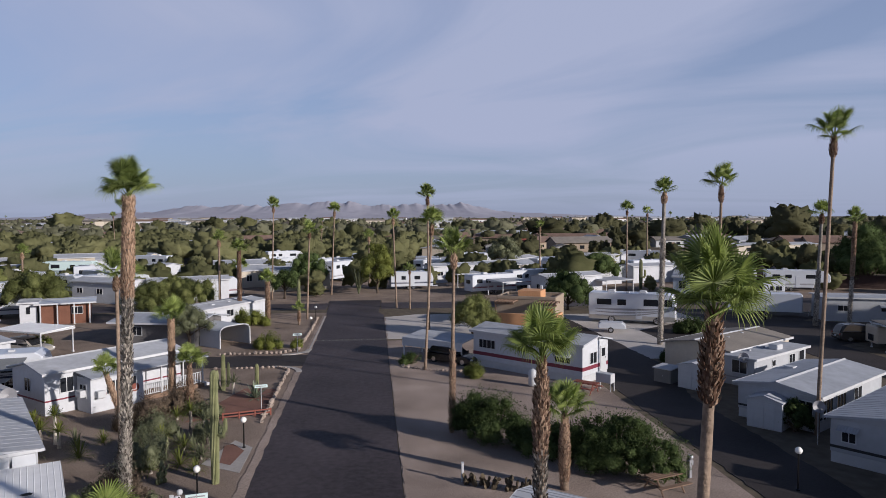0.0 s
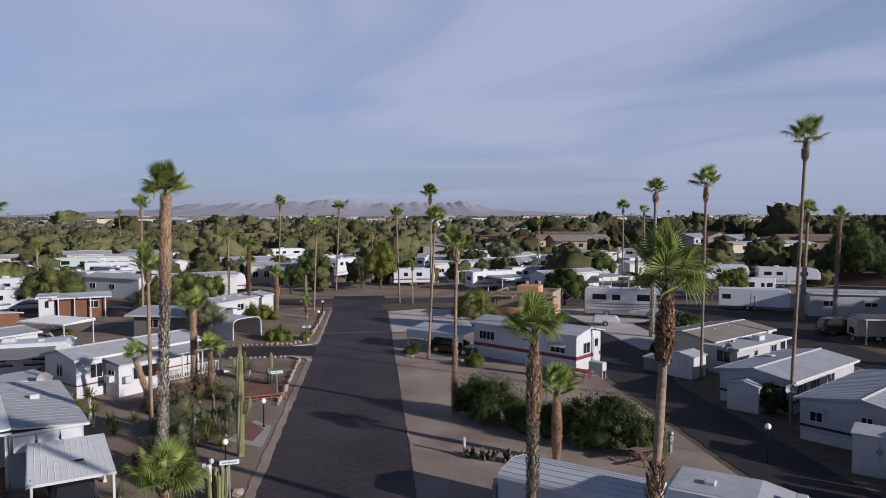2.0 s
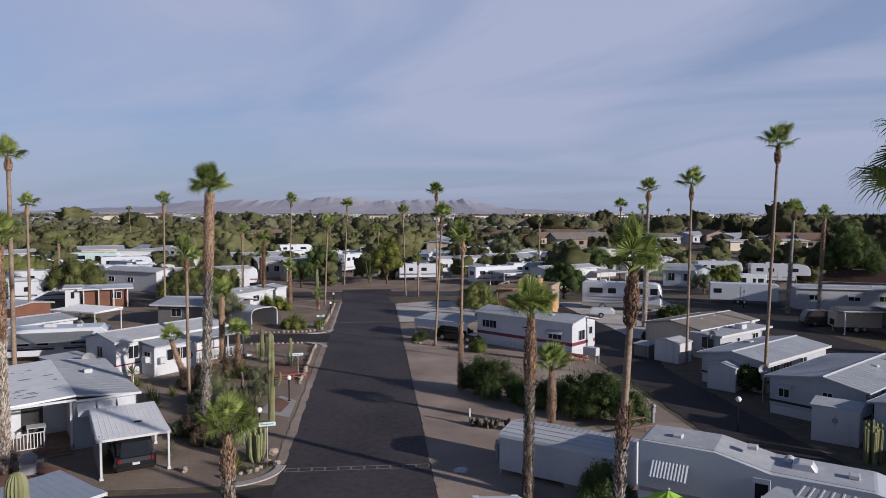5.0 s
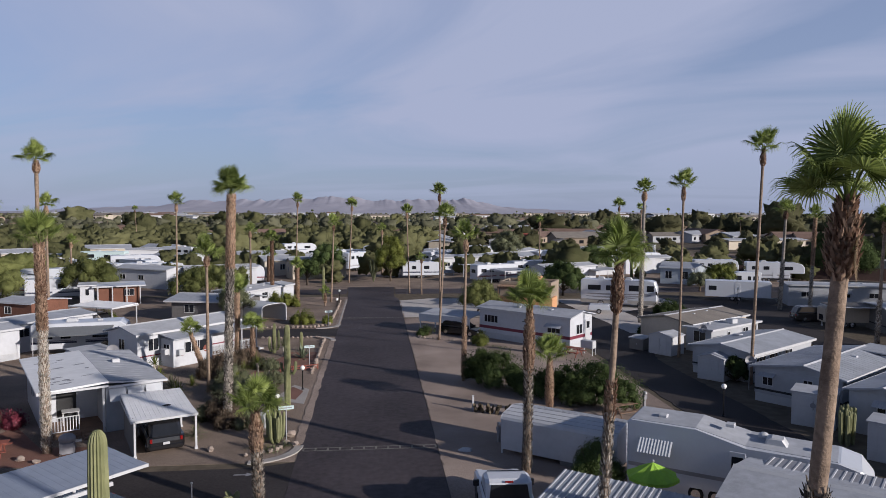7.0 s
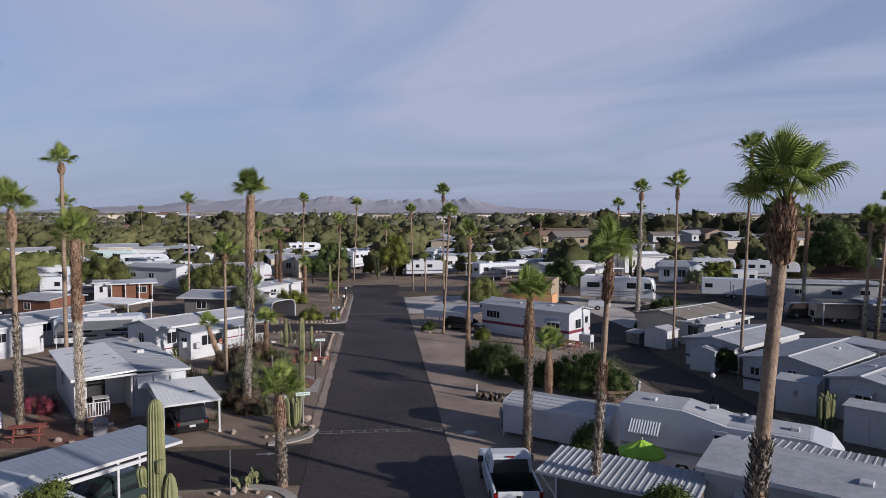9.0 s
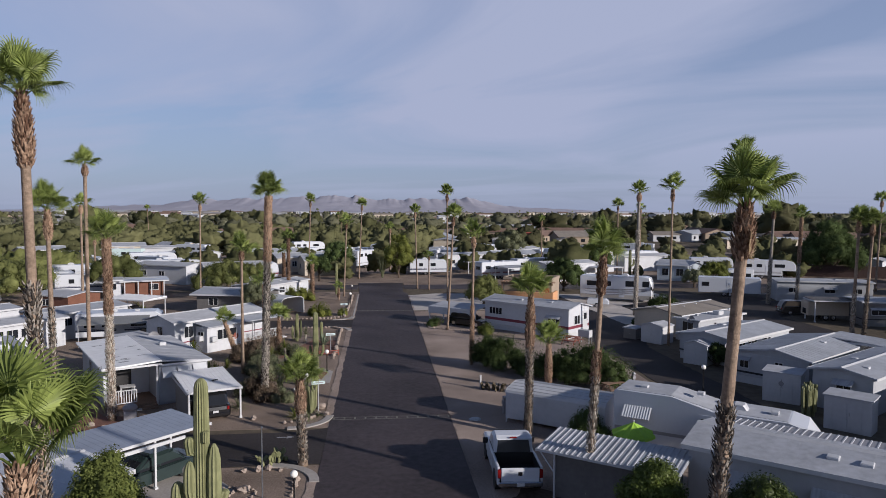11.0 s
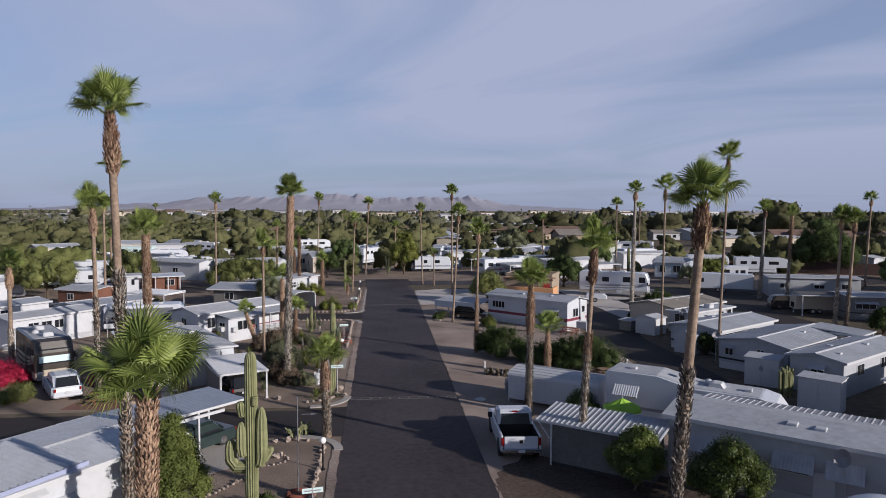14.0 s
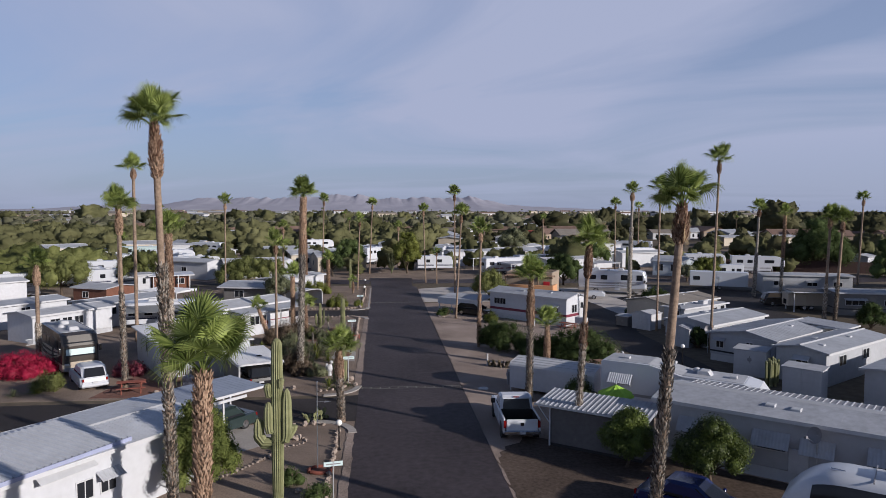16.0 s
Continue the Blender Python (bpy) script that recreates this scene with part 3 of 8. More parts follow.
sheet("garden_path", [(-9.9, 56.6), (-7.75, 55.2), (-7.75, 58.9), (-8.9, 60.2)], 0.03, M_CONC, "pale concrete apron at the road edge", "paving")
sheet("garden_path_red", [(-9.0, 56.7), (-8.4, 56.3), (-8.1, 58.4), (-8.9, 59.6), (-9.3, 59.3)], 0.036, M_REDGRAVEL, "strip of red brick paving", "paving")
sheet("garden_bed", [(-12.6, 64.0), (-8.2, 65.2), (-8.0, 71.5), (-10.5, 72.0)], 0.022, M_REDGRAVEL, "planting bed of red gravel", "planting bed")
sheet("garden_bed_porch", [(-24.5, 45.5), (-17.5, 45.3), (-17.0, 48.0), (-20.5, 48.2), (-23.5, 52)], 0.022, M_REDGRAVEL, "planting bed of red gravel", "planting bed")

# pale arrow painted on the side lane
g = G().box(-9.75, 43.36, 0.036, -9.2, 43.48, 0.04)
g.add([(-9.2, 43.2, 0.04), (-9.2, 43.64, 0.04), (-8.8, 43.42, 0.04)], [(0, 2, 1)])
structure("road_arrow", g, M_GREYP, "faded pale arrow on the asphalt", "road marking")
sheet("back_lane", [(27, 93), (27, 84), (34, 79), (46, 84), (62, 81), (78, 84), (78, 91), (62, 91), (48, 97), (60, 106), (84, 112), (84, 120), (58, 115), (38, 101)], 0.02, M_LANE, "dark asphalt lane between the rows of homes", "lane", worn=0.06)

# ---- mountains far off ----
CREST = ((-2600, 4), (-2100, 14), (-1680, 38), (-1360, 50), (-1170, 78), (-880, 84), (-590, 88), (-340, 106), (-190, 106), (-40, 84), (95, 88), (275, 92), (420, 84), (580, 100), (670, 78), (850, 42), (1070, 30), (1390, 16), (1900, 5))
g = G()
NX, NY = 420, 26
for i in range(NX + 1):
    x = -2500 + 4300 * i / NX
    crest = float(np.interp(x, [c[0] for c in CREST], [c[1] for c in CREST]))
    frac = noise.fractal(Vector((x / 90, 3.3, 0)), 0.7, 2.1, 6)
    base = crest
    for j in range(NY + 1):
        q = j / NY
        y = 3700 + 900 * q
        crest = base * (0.98 + 0.17 * frac * q ** 4)
        rg = noise.ridged_multi_fractal(Vector((x / 210, y / 240, 4.0)), 0.9, 2.2, 6, 1.0, 2.0)
        z = crest * q ** 1.1 * (1 - (1 - q) * 0.75) + crest * (1 - q) * q * 0.3 * (0.7 * rg - 0.2)
        g.v.append((x, y, min(z, crest * 1.02) if j else -2.0))
for i in range(NX):
    for j in range(NY):
        a = i * (NY + 1) + j
        g.f.append((a, a + NY + 1, a + NY + 2, a + 1))
tagged(part("mountain_range", g, M_MOUNT, smooth=True), "mauve mountain range on the horizon, haze in its colour", "mountain", kind="structure")

# ---- palms ----


def frond_mesh(elev, seed):
    """A fan leaf on its stalk, pointing along +x and rising by elev degrees; the blade opens as a wide star of narrow pleats and its split tips hang."""
    r = random.Random(seed)
    gg = G()
    e = radians(elev)
    ax = Vector((math.cos(e), 0, math.sin(e)))
    L = 0.74 + 0.34 * math.sin(e) + r.uniform(-0.1, 0.1)
    hub = ax * L - Vector((0, 0, 0.06 * math.cos(e)))
    gg.tube([Vector((0, 0, 0)), ax * L * 0.5 + Vector((0, 0, 0.05)), hub], [0.028, 0.02, 0.013], 4, False)
    eb = radians(elev - (2 + 24 * min(1.0, max(0.0, (80 - elev) / 60))) + r.uniform(-12, 10))
    roll = radians(r.uniform(-24, 24))
    bx = Vector((math.cos(eb), 0, math.sin(eb)))
    up0 = Vector((-math.sin(eb), 0, math.cos(eb)))
    side = Vector((0, 1, 0)) * math.cos(roll) + up0 * math.sin(roll)
    up = bx.cross(side)
    n = 38
    R = r.uniform(0.76, 0.92)
    span = radians(142)
    hang = 0.13 + 0.32 * max(0.0, math.cos(eb))
    dish = r.uniform(-0.12, 0.22)
    for i in range(n):
        a = -span + 2 * span * (i + 0.5) / n
        w = span / n
        ple = 0.022 * (1 if i % 2 else -1)

        def at(aa, out, drop):
            d = bx * math.cos(aa) + side * math.sin(aa) + up * (dish * out)
            return hub + d * R * out - Vector((0, 0, drop * R * hang))
        f = (1.0 - 0.3 * (abs(a) / span) ** 1.5) * r.uniform(0.93, 1.05)
        m0, m1 = at(a - w, 0.5 * f, 0.02), at(a + w, 0.5 * f, 0.02)
        mid = at(a, 0.5 * f, 0.02) + up * ple
        k0, k1 = at(a - w * 0.38, 0.78 * f, 0.16), at(a + w * 0.38, 0.78 * f, 0.16)
        tip = at(a + r.uniform(-0.05, 0.05), 0.98 * f, 0.55 + r.uniform(-0.1, 0.2))
        tail = tip + Vector((r.uniform(-0.03, 0.05), r.uniform(-0.04, 0.04), -r.uniform(0.15, 0.6) * hang * R))
        wd = (k1 - k0) * 0.2
        gg.add([hub, m0, mid, m1, k0, k1, tip - wd, tip + wd, tail], [(0, 1, 2), (0, 2, 3), (1, 4, 2), (2, 4, 5), (2, 5, 3), (4, 6, 7, 5), (6, 8, 7)])
    return to_mesh("frond", gg, M_FROND)


FROND_BINS = (80, 64, 48, 32, 16, 0)
FRONDS = {(b, k): frond_mesh(b, 11 * i + k) for i, b in enumerate(FROND_BINS) for k in range(5)}
DRY_FROND = frond_mesh(-62, 99).copy()
DRY_FROND.materials.clear()
DRY_FROND.materials.append(M_DRY)


def boots_mesh(rings, material):
    """Cut leaf bases in a spiral round a trunk. rings: (z0, z1, r0, r1, step, dx, dy) with dx, dy the lean per metre."""
    gg = G()
    rr = random.Random(len(rings) * 7 + int(rings[0][0] * 10))
    for z0, z1, r0, r1, step, dx, dy in rings:
        z, a = z0, 0.0
        n = max(6, int(2 * math.pi * r0 / (0.078 if step < 0.068 else 0.1)))
        while z < z1:
            q = (z - z0) / max(0.01, z1 - z0)
            rad = r0 + (r1 - r0) * q
            for k in range(n):
                t = a + 2 * math.pi * k / n + rr.uniform(-0.12, 0.12)
                c, s = math.cos(t), math.sin(t)
                o = Vector((dx * z + c * rad * 0.82, dy * z + s * rad * 0.82, z + rr.uniform(-0.05, 0.05)))
                out, tan = Vector((c, s, 0)), Vector((-s, c, 0))
                h, w, pr = rr.uniform(0.1, 0.24), rr.uniform(0.018, 0.042), rr.uniform(0.03, 0.13)
                tw = tan * rr.uniform(-0.05, 0.05)
                vs = [o - tan * w, o + tan * w, o + out * pr * 0.6 + Vector((0, 0, h * 0.3)) - tan * w * 0.8, o + out * pr * 0.6 + Vector((0, 0, h * 0.3)) + tan * w * 0.8,
                      o + out * pr + Vector((0, 0, h)) - tan * w * 0.5 + tw, o + out * pr + Vector((0, 0, h)) + tan * w * 0.5 + tw]
                gg.add(vs, [(0, 1, 3, 2), (2, 3, 5, 4), (0, 2, 4), (1, 5, 3), (0, 4, 5, 1)])
            z += step
            a += 0.55
    return to_mesh("boot_layer", gg, material)


def palm(x, y, h, r=0.2, top_x=0.0, top_y=0.0, bulge=1.2, low=None, mid=None, crown=1.0, n=26, grey=False, dry=0, seed=0, label="", group="palms"):
    """A fan palm: trunk, leaf bases (bulge: metres of brown ones under the crown; low: height of the grey ones left from the ground up), fronds."""
    rr = random.Random(seed * 13 + int(x * 7 + y))
    label = label or "tall fan palm with a slim trunk and drooping green fronds"
    p = thing("fan_palm", x, y, 0, label, "palm tree", group)
    dx, dy = top_x / h, top_y / h
    r *= 0.78
    steps = max(6, int(h / 0.6))
    zs = [h * i / steps for i in range(steps + 1)]
    gg = G().tube([(dx * z, dy * z, z) for z in zs], [r * (1.28 - 0.28 * min(1, z / 1.5)) * (1 - 0.22 * z / h) * (1 + 0.05 * rr.uniform(-1, 1)) for z in zs], 12)
    part("trunk", gg, M_TRUNKG if grey else M_TRUNK, p, smooth=True)
    if bulge:
        b0 = h - bulge
        rings = [(b0, b0 + bulge * 0.22, r * 1.05, r * 1.4, 0.066, dx, dy), (b0 + bulge * 0.22, b0 + bulge * 0.6, r * 1.45, r * 1.35, 0.066, dx, dy), (b0 + bulge * 0.6, h + 0.05, r * 1.3, r * 0.5, 0.066, dx, dy)] if bulge < 4 else [(b0, h - 0.05, r * 1.3, r * 1.15, 0.065, dx, dy)]
        part("boot_layer", boots_mesh(rings, M_BOOTB), M_BOOTB, p, "brown cut leaf bases under the crown")
    if low:
        part("boot_layer", boots_mesh([(0.1, low, r * 1.25, r * 1.12, 0.095, dx, dy)], M_BOOTG), M_BOOTG, p, "grey weathered leaf bases on the lower trunk")
    if mid:
        part("boot_layer", boots_mesh([(mid[0], mid[1], r * 1.5, r * 1.15, 0.11, dx, dy)], M_BOOTB), M_BOOTB, p, "ragged reddish leaf bases part way up")
    topz = h
    n = int(n * 0.62)
    for i in range(n):
        q = i / (n - 1)
        el = 88 - 53 * q ** 0.8 + rr.uniform(-10, 10)
        b = min(FROND_BINS, key=lambda v: abs(v - el))
        me = FRONDS[b, rr.randrange(5)]
        az = i * 137.5 + rr.uniform(-14, 14)
        s = 1.02 * crown * (1.02 - 0.06 * q) * rr.uniform(0.88, 1.1)
        ob = part("frond", me, None, p)
        ob.matrix_basis = Matrix.Translation((top_x, top_y, topz + 0.12 - 0.2 * q)) @ Euler((rr.uniform(-0.12, 0.12), radians(b - el), radians(az)), "XYZ").to_matrix().to_4x4() @ Matrix.Diagonal((s, s, s, 1))
    for i in range(dry):
        ob = part("dry_frond", DRY_FROND, None, p, "dry brown hanging frond")
        ob.matrix_basis = Matrix.Translation((top_x, top_y, topz - 0.4)) @ Euler((0, 0, rr.uniform(0, 6.28))).to_matrix().to_4x4() @ Matrix.Scale(crown * 0.9, 4)
    return p


LB_BOOT = "stout fan palm with a shaggy trunk of cut leaf bases"
# the near ones along the road
palm(-11.6, 51.0, 13.15, 0.24, 0.3, 0.5, bulge=4.2, low=9.0, crown=0.88, n=34, seed=1, grey=True, label="tall fan palm, its whole trunk shaggy with leaf bases")
palm(-14.45, 58.8, 9.1, 0.15, 0.0, 0.0, bulge=0.6, crown=0.85, n=20, seed=2, label="slim fan palm with a smooth pale trunk")
palm(-15.6, 63.0, 3.2, 0.16, -1.1, 0.1, bulge=3.0, crown=0.72, n=18, seed=3, label="short leaning fan palm with a shaggy trunk")
palm(-14.1, 67.0, 5.8, 0.19, 0.0, 0.0, bulge=4.6, low=1.2, crown=0.85, n=22, seed=4, label=LB_BOOT)
palm(-12.8, 66.2, 3.0, 0.17, 0.0, 0.0, bulge=2.8, crown=0.8, n=20, seed=5, label="short fan palm with a shaggy trunk")
palm(-7.9, 39.2, 4.05, 0.24, -0.15, 0.2, bulge=1.6, low=2.5, crown=0.85, n=30, seed=6, label=LB_BOOT)
palm(3.85, 42.6, 7.7, 0.22, 0.15, 0.3, bulge=3.0, low=4.8, crown=0.95, n=30, seed=7, label=LB_BOOT)
palm(7.2, 51.6, 3.3, 0.22, 0.0, 0.0, bulge=3.0, crown=0.95, n=24, seed=8, label="short fan palm with drooping fronds above a hedge")
palm(4.4, 33.6, 10.4, 0.165, 0.6, 0.2, bulge=1.6, low=5.4, mid=(5.2, 6.5), crown=0.88, n=28, seed=9, dry=0, label="fan palm with a bare reddish trunk and ragged leaf bases")
palm(3.72, 22.0, 12.35, 0.215, 0.8, -0.2, bulge=1.2, low=7.6, crown=0.82, n=30, seed=10, dry=1, label="tall fan palm, bare above with grey leaf bases below")
palm(-13.3, 25.4, 15.35, 0.2, -0.6, 0.5, bulge=1.9, low=10.2, crown=0.84, n=34, seed=34, label="tall fan palm with a pineapple-like bulge under its crown")
palm(-10.5, 18.1, 7.9, 0.235, 0.15, 0.0, bulge=7.4, crown=1.14, n=27, seed=36, label="fan palm with a broad green crown and a shaggy brown trunk")
palm(3.1, 60.4, 10.1, 0.15, 0.15, 0.0, bulge=0.8, mid=(0.3, 4.6), crown=0.85, n=20, seed=26)
palm(2.8, 76.6, 11.6, 0.14, 0.6, 0.2, bulge=0.9, crown=0.85, n=22, seed=22)
palm(4.5, 93.8, 14.2, 0.15, -0.1, 0.0, bulge=0.8, crown=0.85, n=20, seed=21)
palm(1.8, 114.6, 11.9, 0.15, -0.4, 0.0, bulge=0.8, crown=0.9, n=20, seed=23)
palm(-7.8, 131.0, 13.0, 0.15, 0.6, 0.0, bulge=0.8, crown=0.95, n=20, seed=24)
palm(-16.2, 126.0, 13.6, 0.15, 0.4, 0.0, bulge=0.8, crown=0.95, n=20, seed=25)
palm(-9.2, 105.6, 10.2, 0.15, 0.4, 0.0, bulge=0.6, crown=0.9, n=18, seed=27)
palm(-16.8, 104.3, 8.3, 0.22, 0.0, 0.0, bulge=7.5, crown=0.85, n=20, seed=28, grey=True, label=LB_BOOT)
palm(-13.4, 103.0, 4.8, 0.26, 0.0, 0.0, bulge=4.4, crown=0.85, n=20, seed=29, grey=True, label=LB_BOOT)
palm(-9.7, 101.3, 1.6, 0.14, 0.0, 0.0, bulge=1.3, crown=0.6, n=16, seed=30, label="small young fan palm in a gravel bed")
palm(-27.0, 97.0, 12.9, 0.15, 0.1, 0.0, bulge=0.8, crown=0.9, n=20, seed=31)
palm(-28.2, 65.5, 15.8, 0.22, 0.0, 0.0, bulge=0.8, crown=0.95, n=22, seed=32)
palm(-22.85, 47.3, 12.15, 0.19, -0.15, 0.0, bulge=1.6, low=6.6, crown=0.95, n=28, seed=33, label="tall fan palm with grey leaf bases on its lower trunk")
palm(-19.75, 47.4, 10.6, 0.24, -0.1, 0.0, bulge=4.4, low=6.2, crown=0.95, n=22, seed=35, label=LB_BOOT)
palm(-31.8, 54.6, 7.8, 0.22, 0.0, 0.0, bulge=1.4, low=3.5, crown=0.9, n=22, seed=37, label=LB_BOOT)
palm(23.3, 57.6, 16.3, 0.15, 0.0, -0.9, bulge=0.9, crown=0.95, n=20, seed=11, label="very tall slim fan palm with a small crown")
palm(22.2, 66.9, 14.15, 0.14, 0.0, -0.3, bulge=1.0, crown=0.95, n=20, seed=12)
palm(25.9, 85.0, 14.3, 0.26, 0.25, 0.0, bulge=0.9, low=10, crown=0.95, n=20, seed=13, grey=True)
palm(39.8, 131.0, 13.0, 0.17, 0.0, 0.0, bulge=0.7, crown=1.0, n=18, seed=14)
palm(61.9, 177.0, 12.6, 0.24, 0.0, 0.0, bulge=0.7, crown=1.2, n=16, seed=15)
palm(47.2, 93.3, 12.2, 0.26, 0.5, 0.0, bulge=0.9, low=6, crown=1.0, n=20, seed=16, grey=True)
palm(51.0, 93.0, 11.5, 0.22, 0.4, 0.0, bulge=6, low=5, crown=0.95, n=20, seed=17, grey=True, label=LB_BOOT)
palm(40.6, 67.7, 11.3, 0.2, 0.4, 0.0, bulge=1.0, low=4.5, crown=0.95, n=22, seed=18)
palm(41.3, 67.0, 11.0, 0.2, 0.6, 0.0, bulge=1.0, low=4.5, crown=0.95, n=22, seed=41)
palm(-38.6, 90.0, 12.6, 0.2, 0, 0, bulge=0.8, crown=0.9, n=20, seed=51)
palm(72.0, 106.0, 13.8, 0.22, 0.6, 0.0, bulge=0.8, crown=1.0, n=18, seed=19)
palm(55.5, 76.0, 13.0, 0.22, 0.4, 0.0, bulge=0.8, crown=1.0, n=18, seed=20)
palm(-22, 118, 9.0, 0.22, 0, 0, bulge=0.8, crown=0.9, n=16, seed=42)
palm(-19, 116, 5.5, 0.24, 0, 0, bulge=5, crown=0.9, n=16, seed=43)
palm(-52, 128, 7.0, 0.22, 0, 0, bulge=0.8, crown=0.9, n=16, seed=44)
palm(-45, 70, 10.5, 0.22, 0, 0, bulge=0.8, crown=0.9, n=18, seed=45)
palm(30, 150, 10, 0.22, 0, 0, bulge=0.8, crown=0.9, n=14, seed=46)
palm(-2, 145, 8.5, 0.22, 0, 0, bulge=0.8, crown=0.9, n=14, seed=47)
palm(3.5, 113, 5.0, 0.14, 0, 0, bulge=0.4, crown=0.7, n=14, seed=48)

# ---- homes ----


def side_pose(side, Lx, Ly):
    """A frame on a wall: x along it, -y outwards, z up."""
    return {"f": pose(0, 0, 0), "r": pose(Lx, 0, 0, 0, 0, 90), "b": pose(Lx, Ly, 0, 0, 0, 180), "l": pose(0, Ly, 0, 0, 0, 270)}[side]


def window(parent, m, u, z, w, h, bars=1, awning=None, frame_mat=None):
    gg = G()
    f = 0.05
    gg.box(u, -0.04, z, u + w, 0.02, z + f).box(u, -0.04, z + h - f, u + w, 0.02, z + h)
    gg.box(u, -0.04, z + f, u + f, 0.02, z + h - f).box(u + w - f, -0.04, z + f, u + w, 0.02, z + h - f)
    for i in range(bars):
        c = u + w * (i + 1) / (bars + 1)
        gg.box(c - 0.02, -0.035, z + f, c + 0.02, 0.02, z + h - f)
    wd = part("window", gg, frame_mat or M_TRIM, parent, at=m)
    part("pane", G().box(u + f, -0.012, z + f, u + w - f, 0.01, z + h - f), M_GLASS, wd, "dark reflecting glass")
    if awning:
        out, drop, am = awning
        ga = G()
        n = 2 * max(3, int((w + 0.3) / 0.14))
        x0, x1 = u - 0.15, u + w + 0.15
        vs = []
        for i in range(n + 1):
            a = x0 + (x1 - x0) * i / n
            t = 0.028 if (i // 1) % 2 else 0.0
            vs += [(a, 0, z + h + 0.12 + t), (a, -out, z + h + 0.12 - drop + t), (a, 0, z + h + 0.1 + t), (a, -out, z + h + 0.1 - drop + t)]
        fs = []
        for i in range(n):
            k = 4 * i
            fs += [(k, k + 1, k + 5, k + 4), (k + 2, k + 6, k + 7, k + 3), (k + 1, k + 3, k + 7, k + 5)]
        fs += [(0, 2, 3, 1), (4 * n, 4 * n + 1, 4 * n + 3, 4 * n + 2)]
        ga.add(vs, fs)
        part("awning", ga, am, parent, "ribbed metal window awning", at=m)
    return wd


def door(parent, m, u, z, w=0.85, h=1.95, material=None, glass=True):
    d = part("door", G().box(u, -0.05, z, u + w, 0.01, z + h, 0.012), material or M_PAINT, parent, at=m)
    part("handle", G().box(u + w - 0.12, -0.09, z + 0.95, u + w - 0.07, -0.05, z + 1.1, 0.01), M_CHROME, d, "small metal handle")
    if glass:
        part("pane", G().box(u + 0.18, -0.058, z + 1.15, u + w - 0.18, -0.045, z + 1.75), M_GLASS, d)
    return d


def roof_gable(gg, x0, x1, y0, y1, z, rise, t=0.09, axis="x", shift=0.5):
    """Two slopes meeting in a ridge along the axis."""
    if axis == "x":
        ym = y0 + (y1 - y0) * shift
        prof = [(y0, z), (ym, z + rise), (y1, z), (y1, z + t), (ym, z + rise + t), (y0, z + t)]
        gg.prism(prof, x0, x1, "x")
    else:
        xm = x0 + (x1 - x0) * shift
        prof = [(x0, z), (xm, z + rise), (x1, z), (x1, z + t), (xm, z + rise + t), (x0, z + t)]
        gg.prism(prof, y0, y1, "y")
    return gg


def ribs(gg, x0, x1, y0, y1, za, zb, step=0.4, along="y", w=0.03, h=0.035):
    """One rolled sheet with raised ribs over a slope from height za at the low end to zb at the other, the ribs running along an axis."""
    c0, c1 = (x0, x1) if along == "y" else (y0, y1)
    n = max(1, int((c1 - c0) / step))
    prof = []
    for i in range(n + 1):
        c = c0 + w + (c1 - c0 - 2 * w) * i / n
        prof += [(c - w, 0.004), (c - w * 0.5, h), (c + w * 0.5, h), (c + w, 0.004)]
    if along == "y":
        # the slope runs along y
        vs = [(c, y0, za + q) for c, q in prof] + [(c, y1, zb + q) for c, q in prof]
    else:
        vs = [(x0, c, za + q) for c, q in prof] + [(x1, c, zb + q) for c, q in prof]
    k = len(prof)
    fs = [(a, a + 1, k + a + 1, k + a) if along == "y" else (a + 1, a, k + a, k + a + 1) for a in range(k - 1)]
    return gg.add(vs, fs)


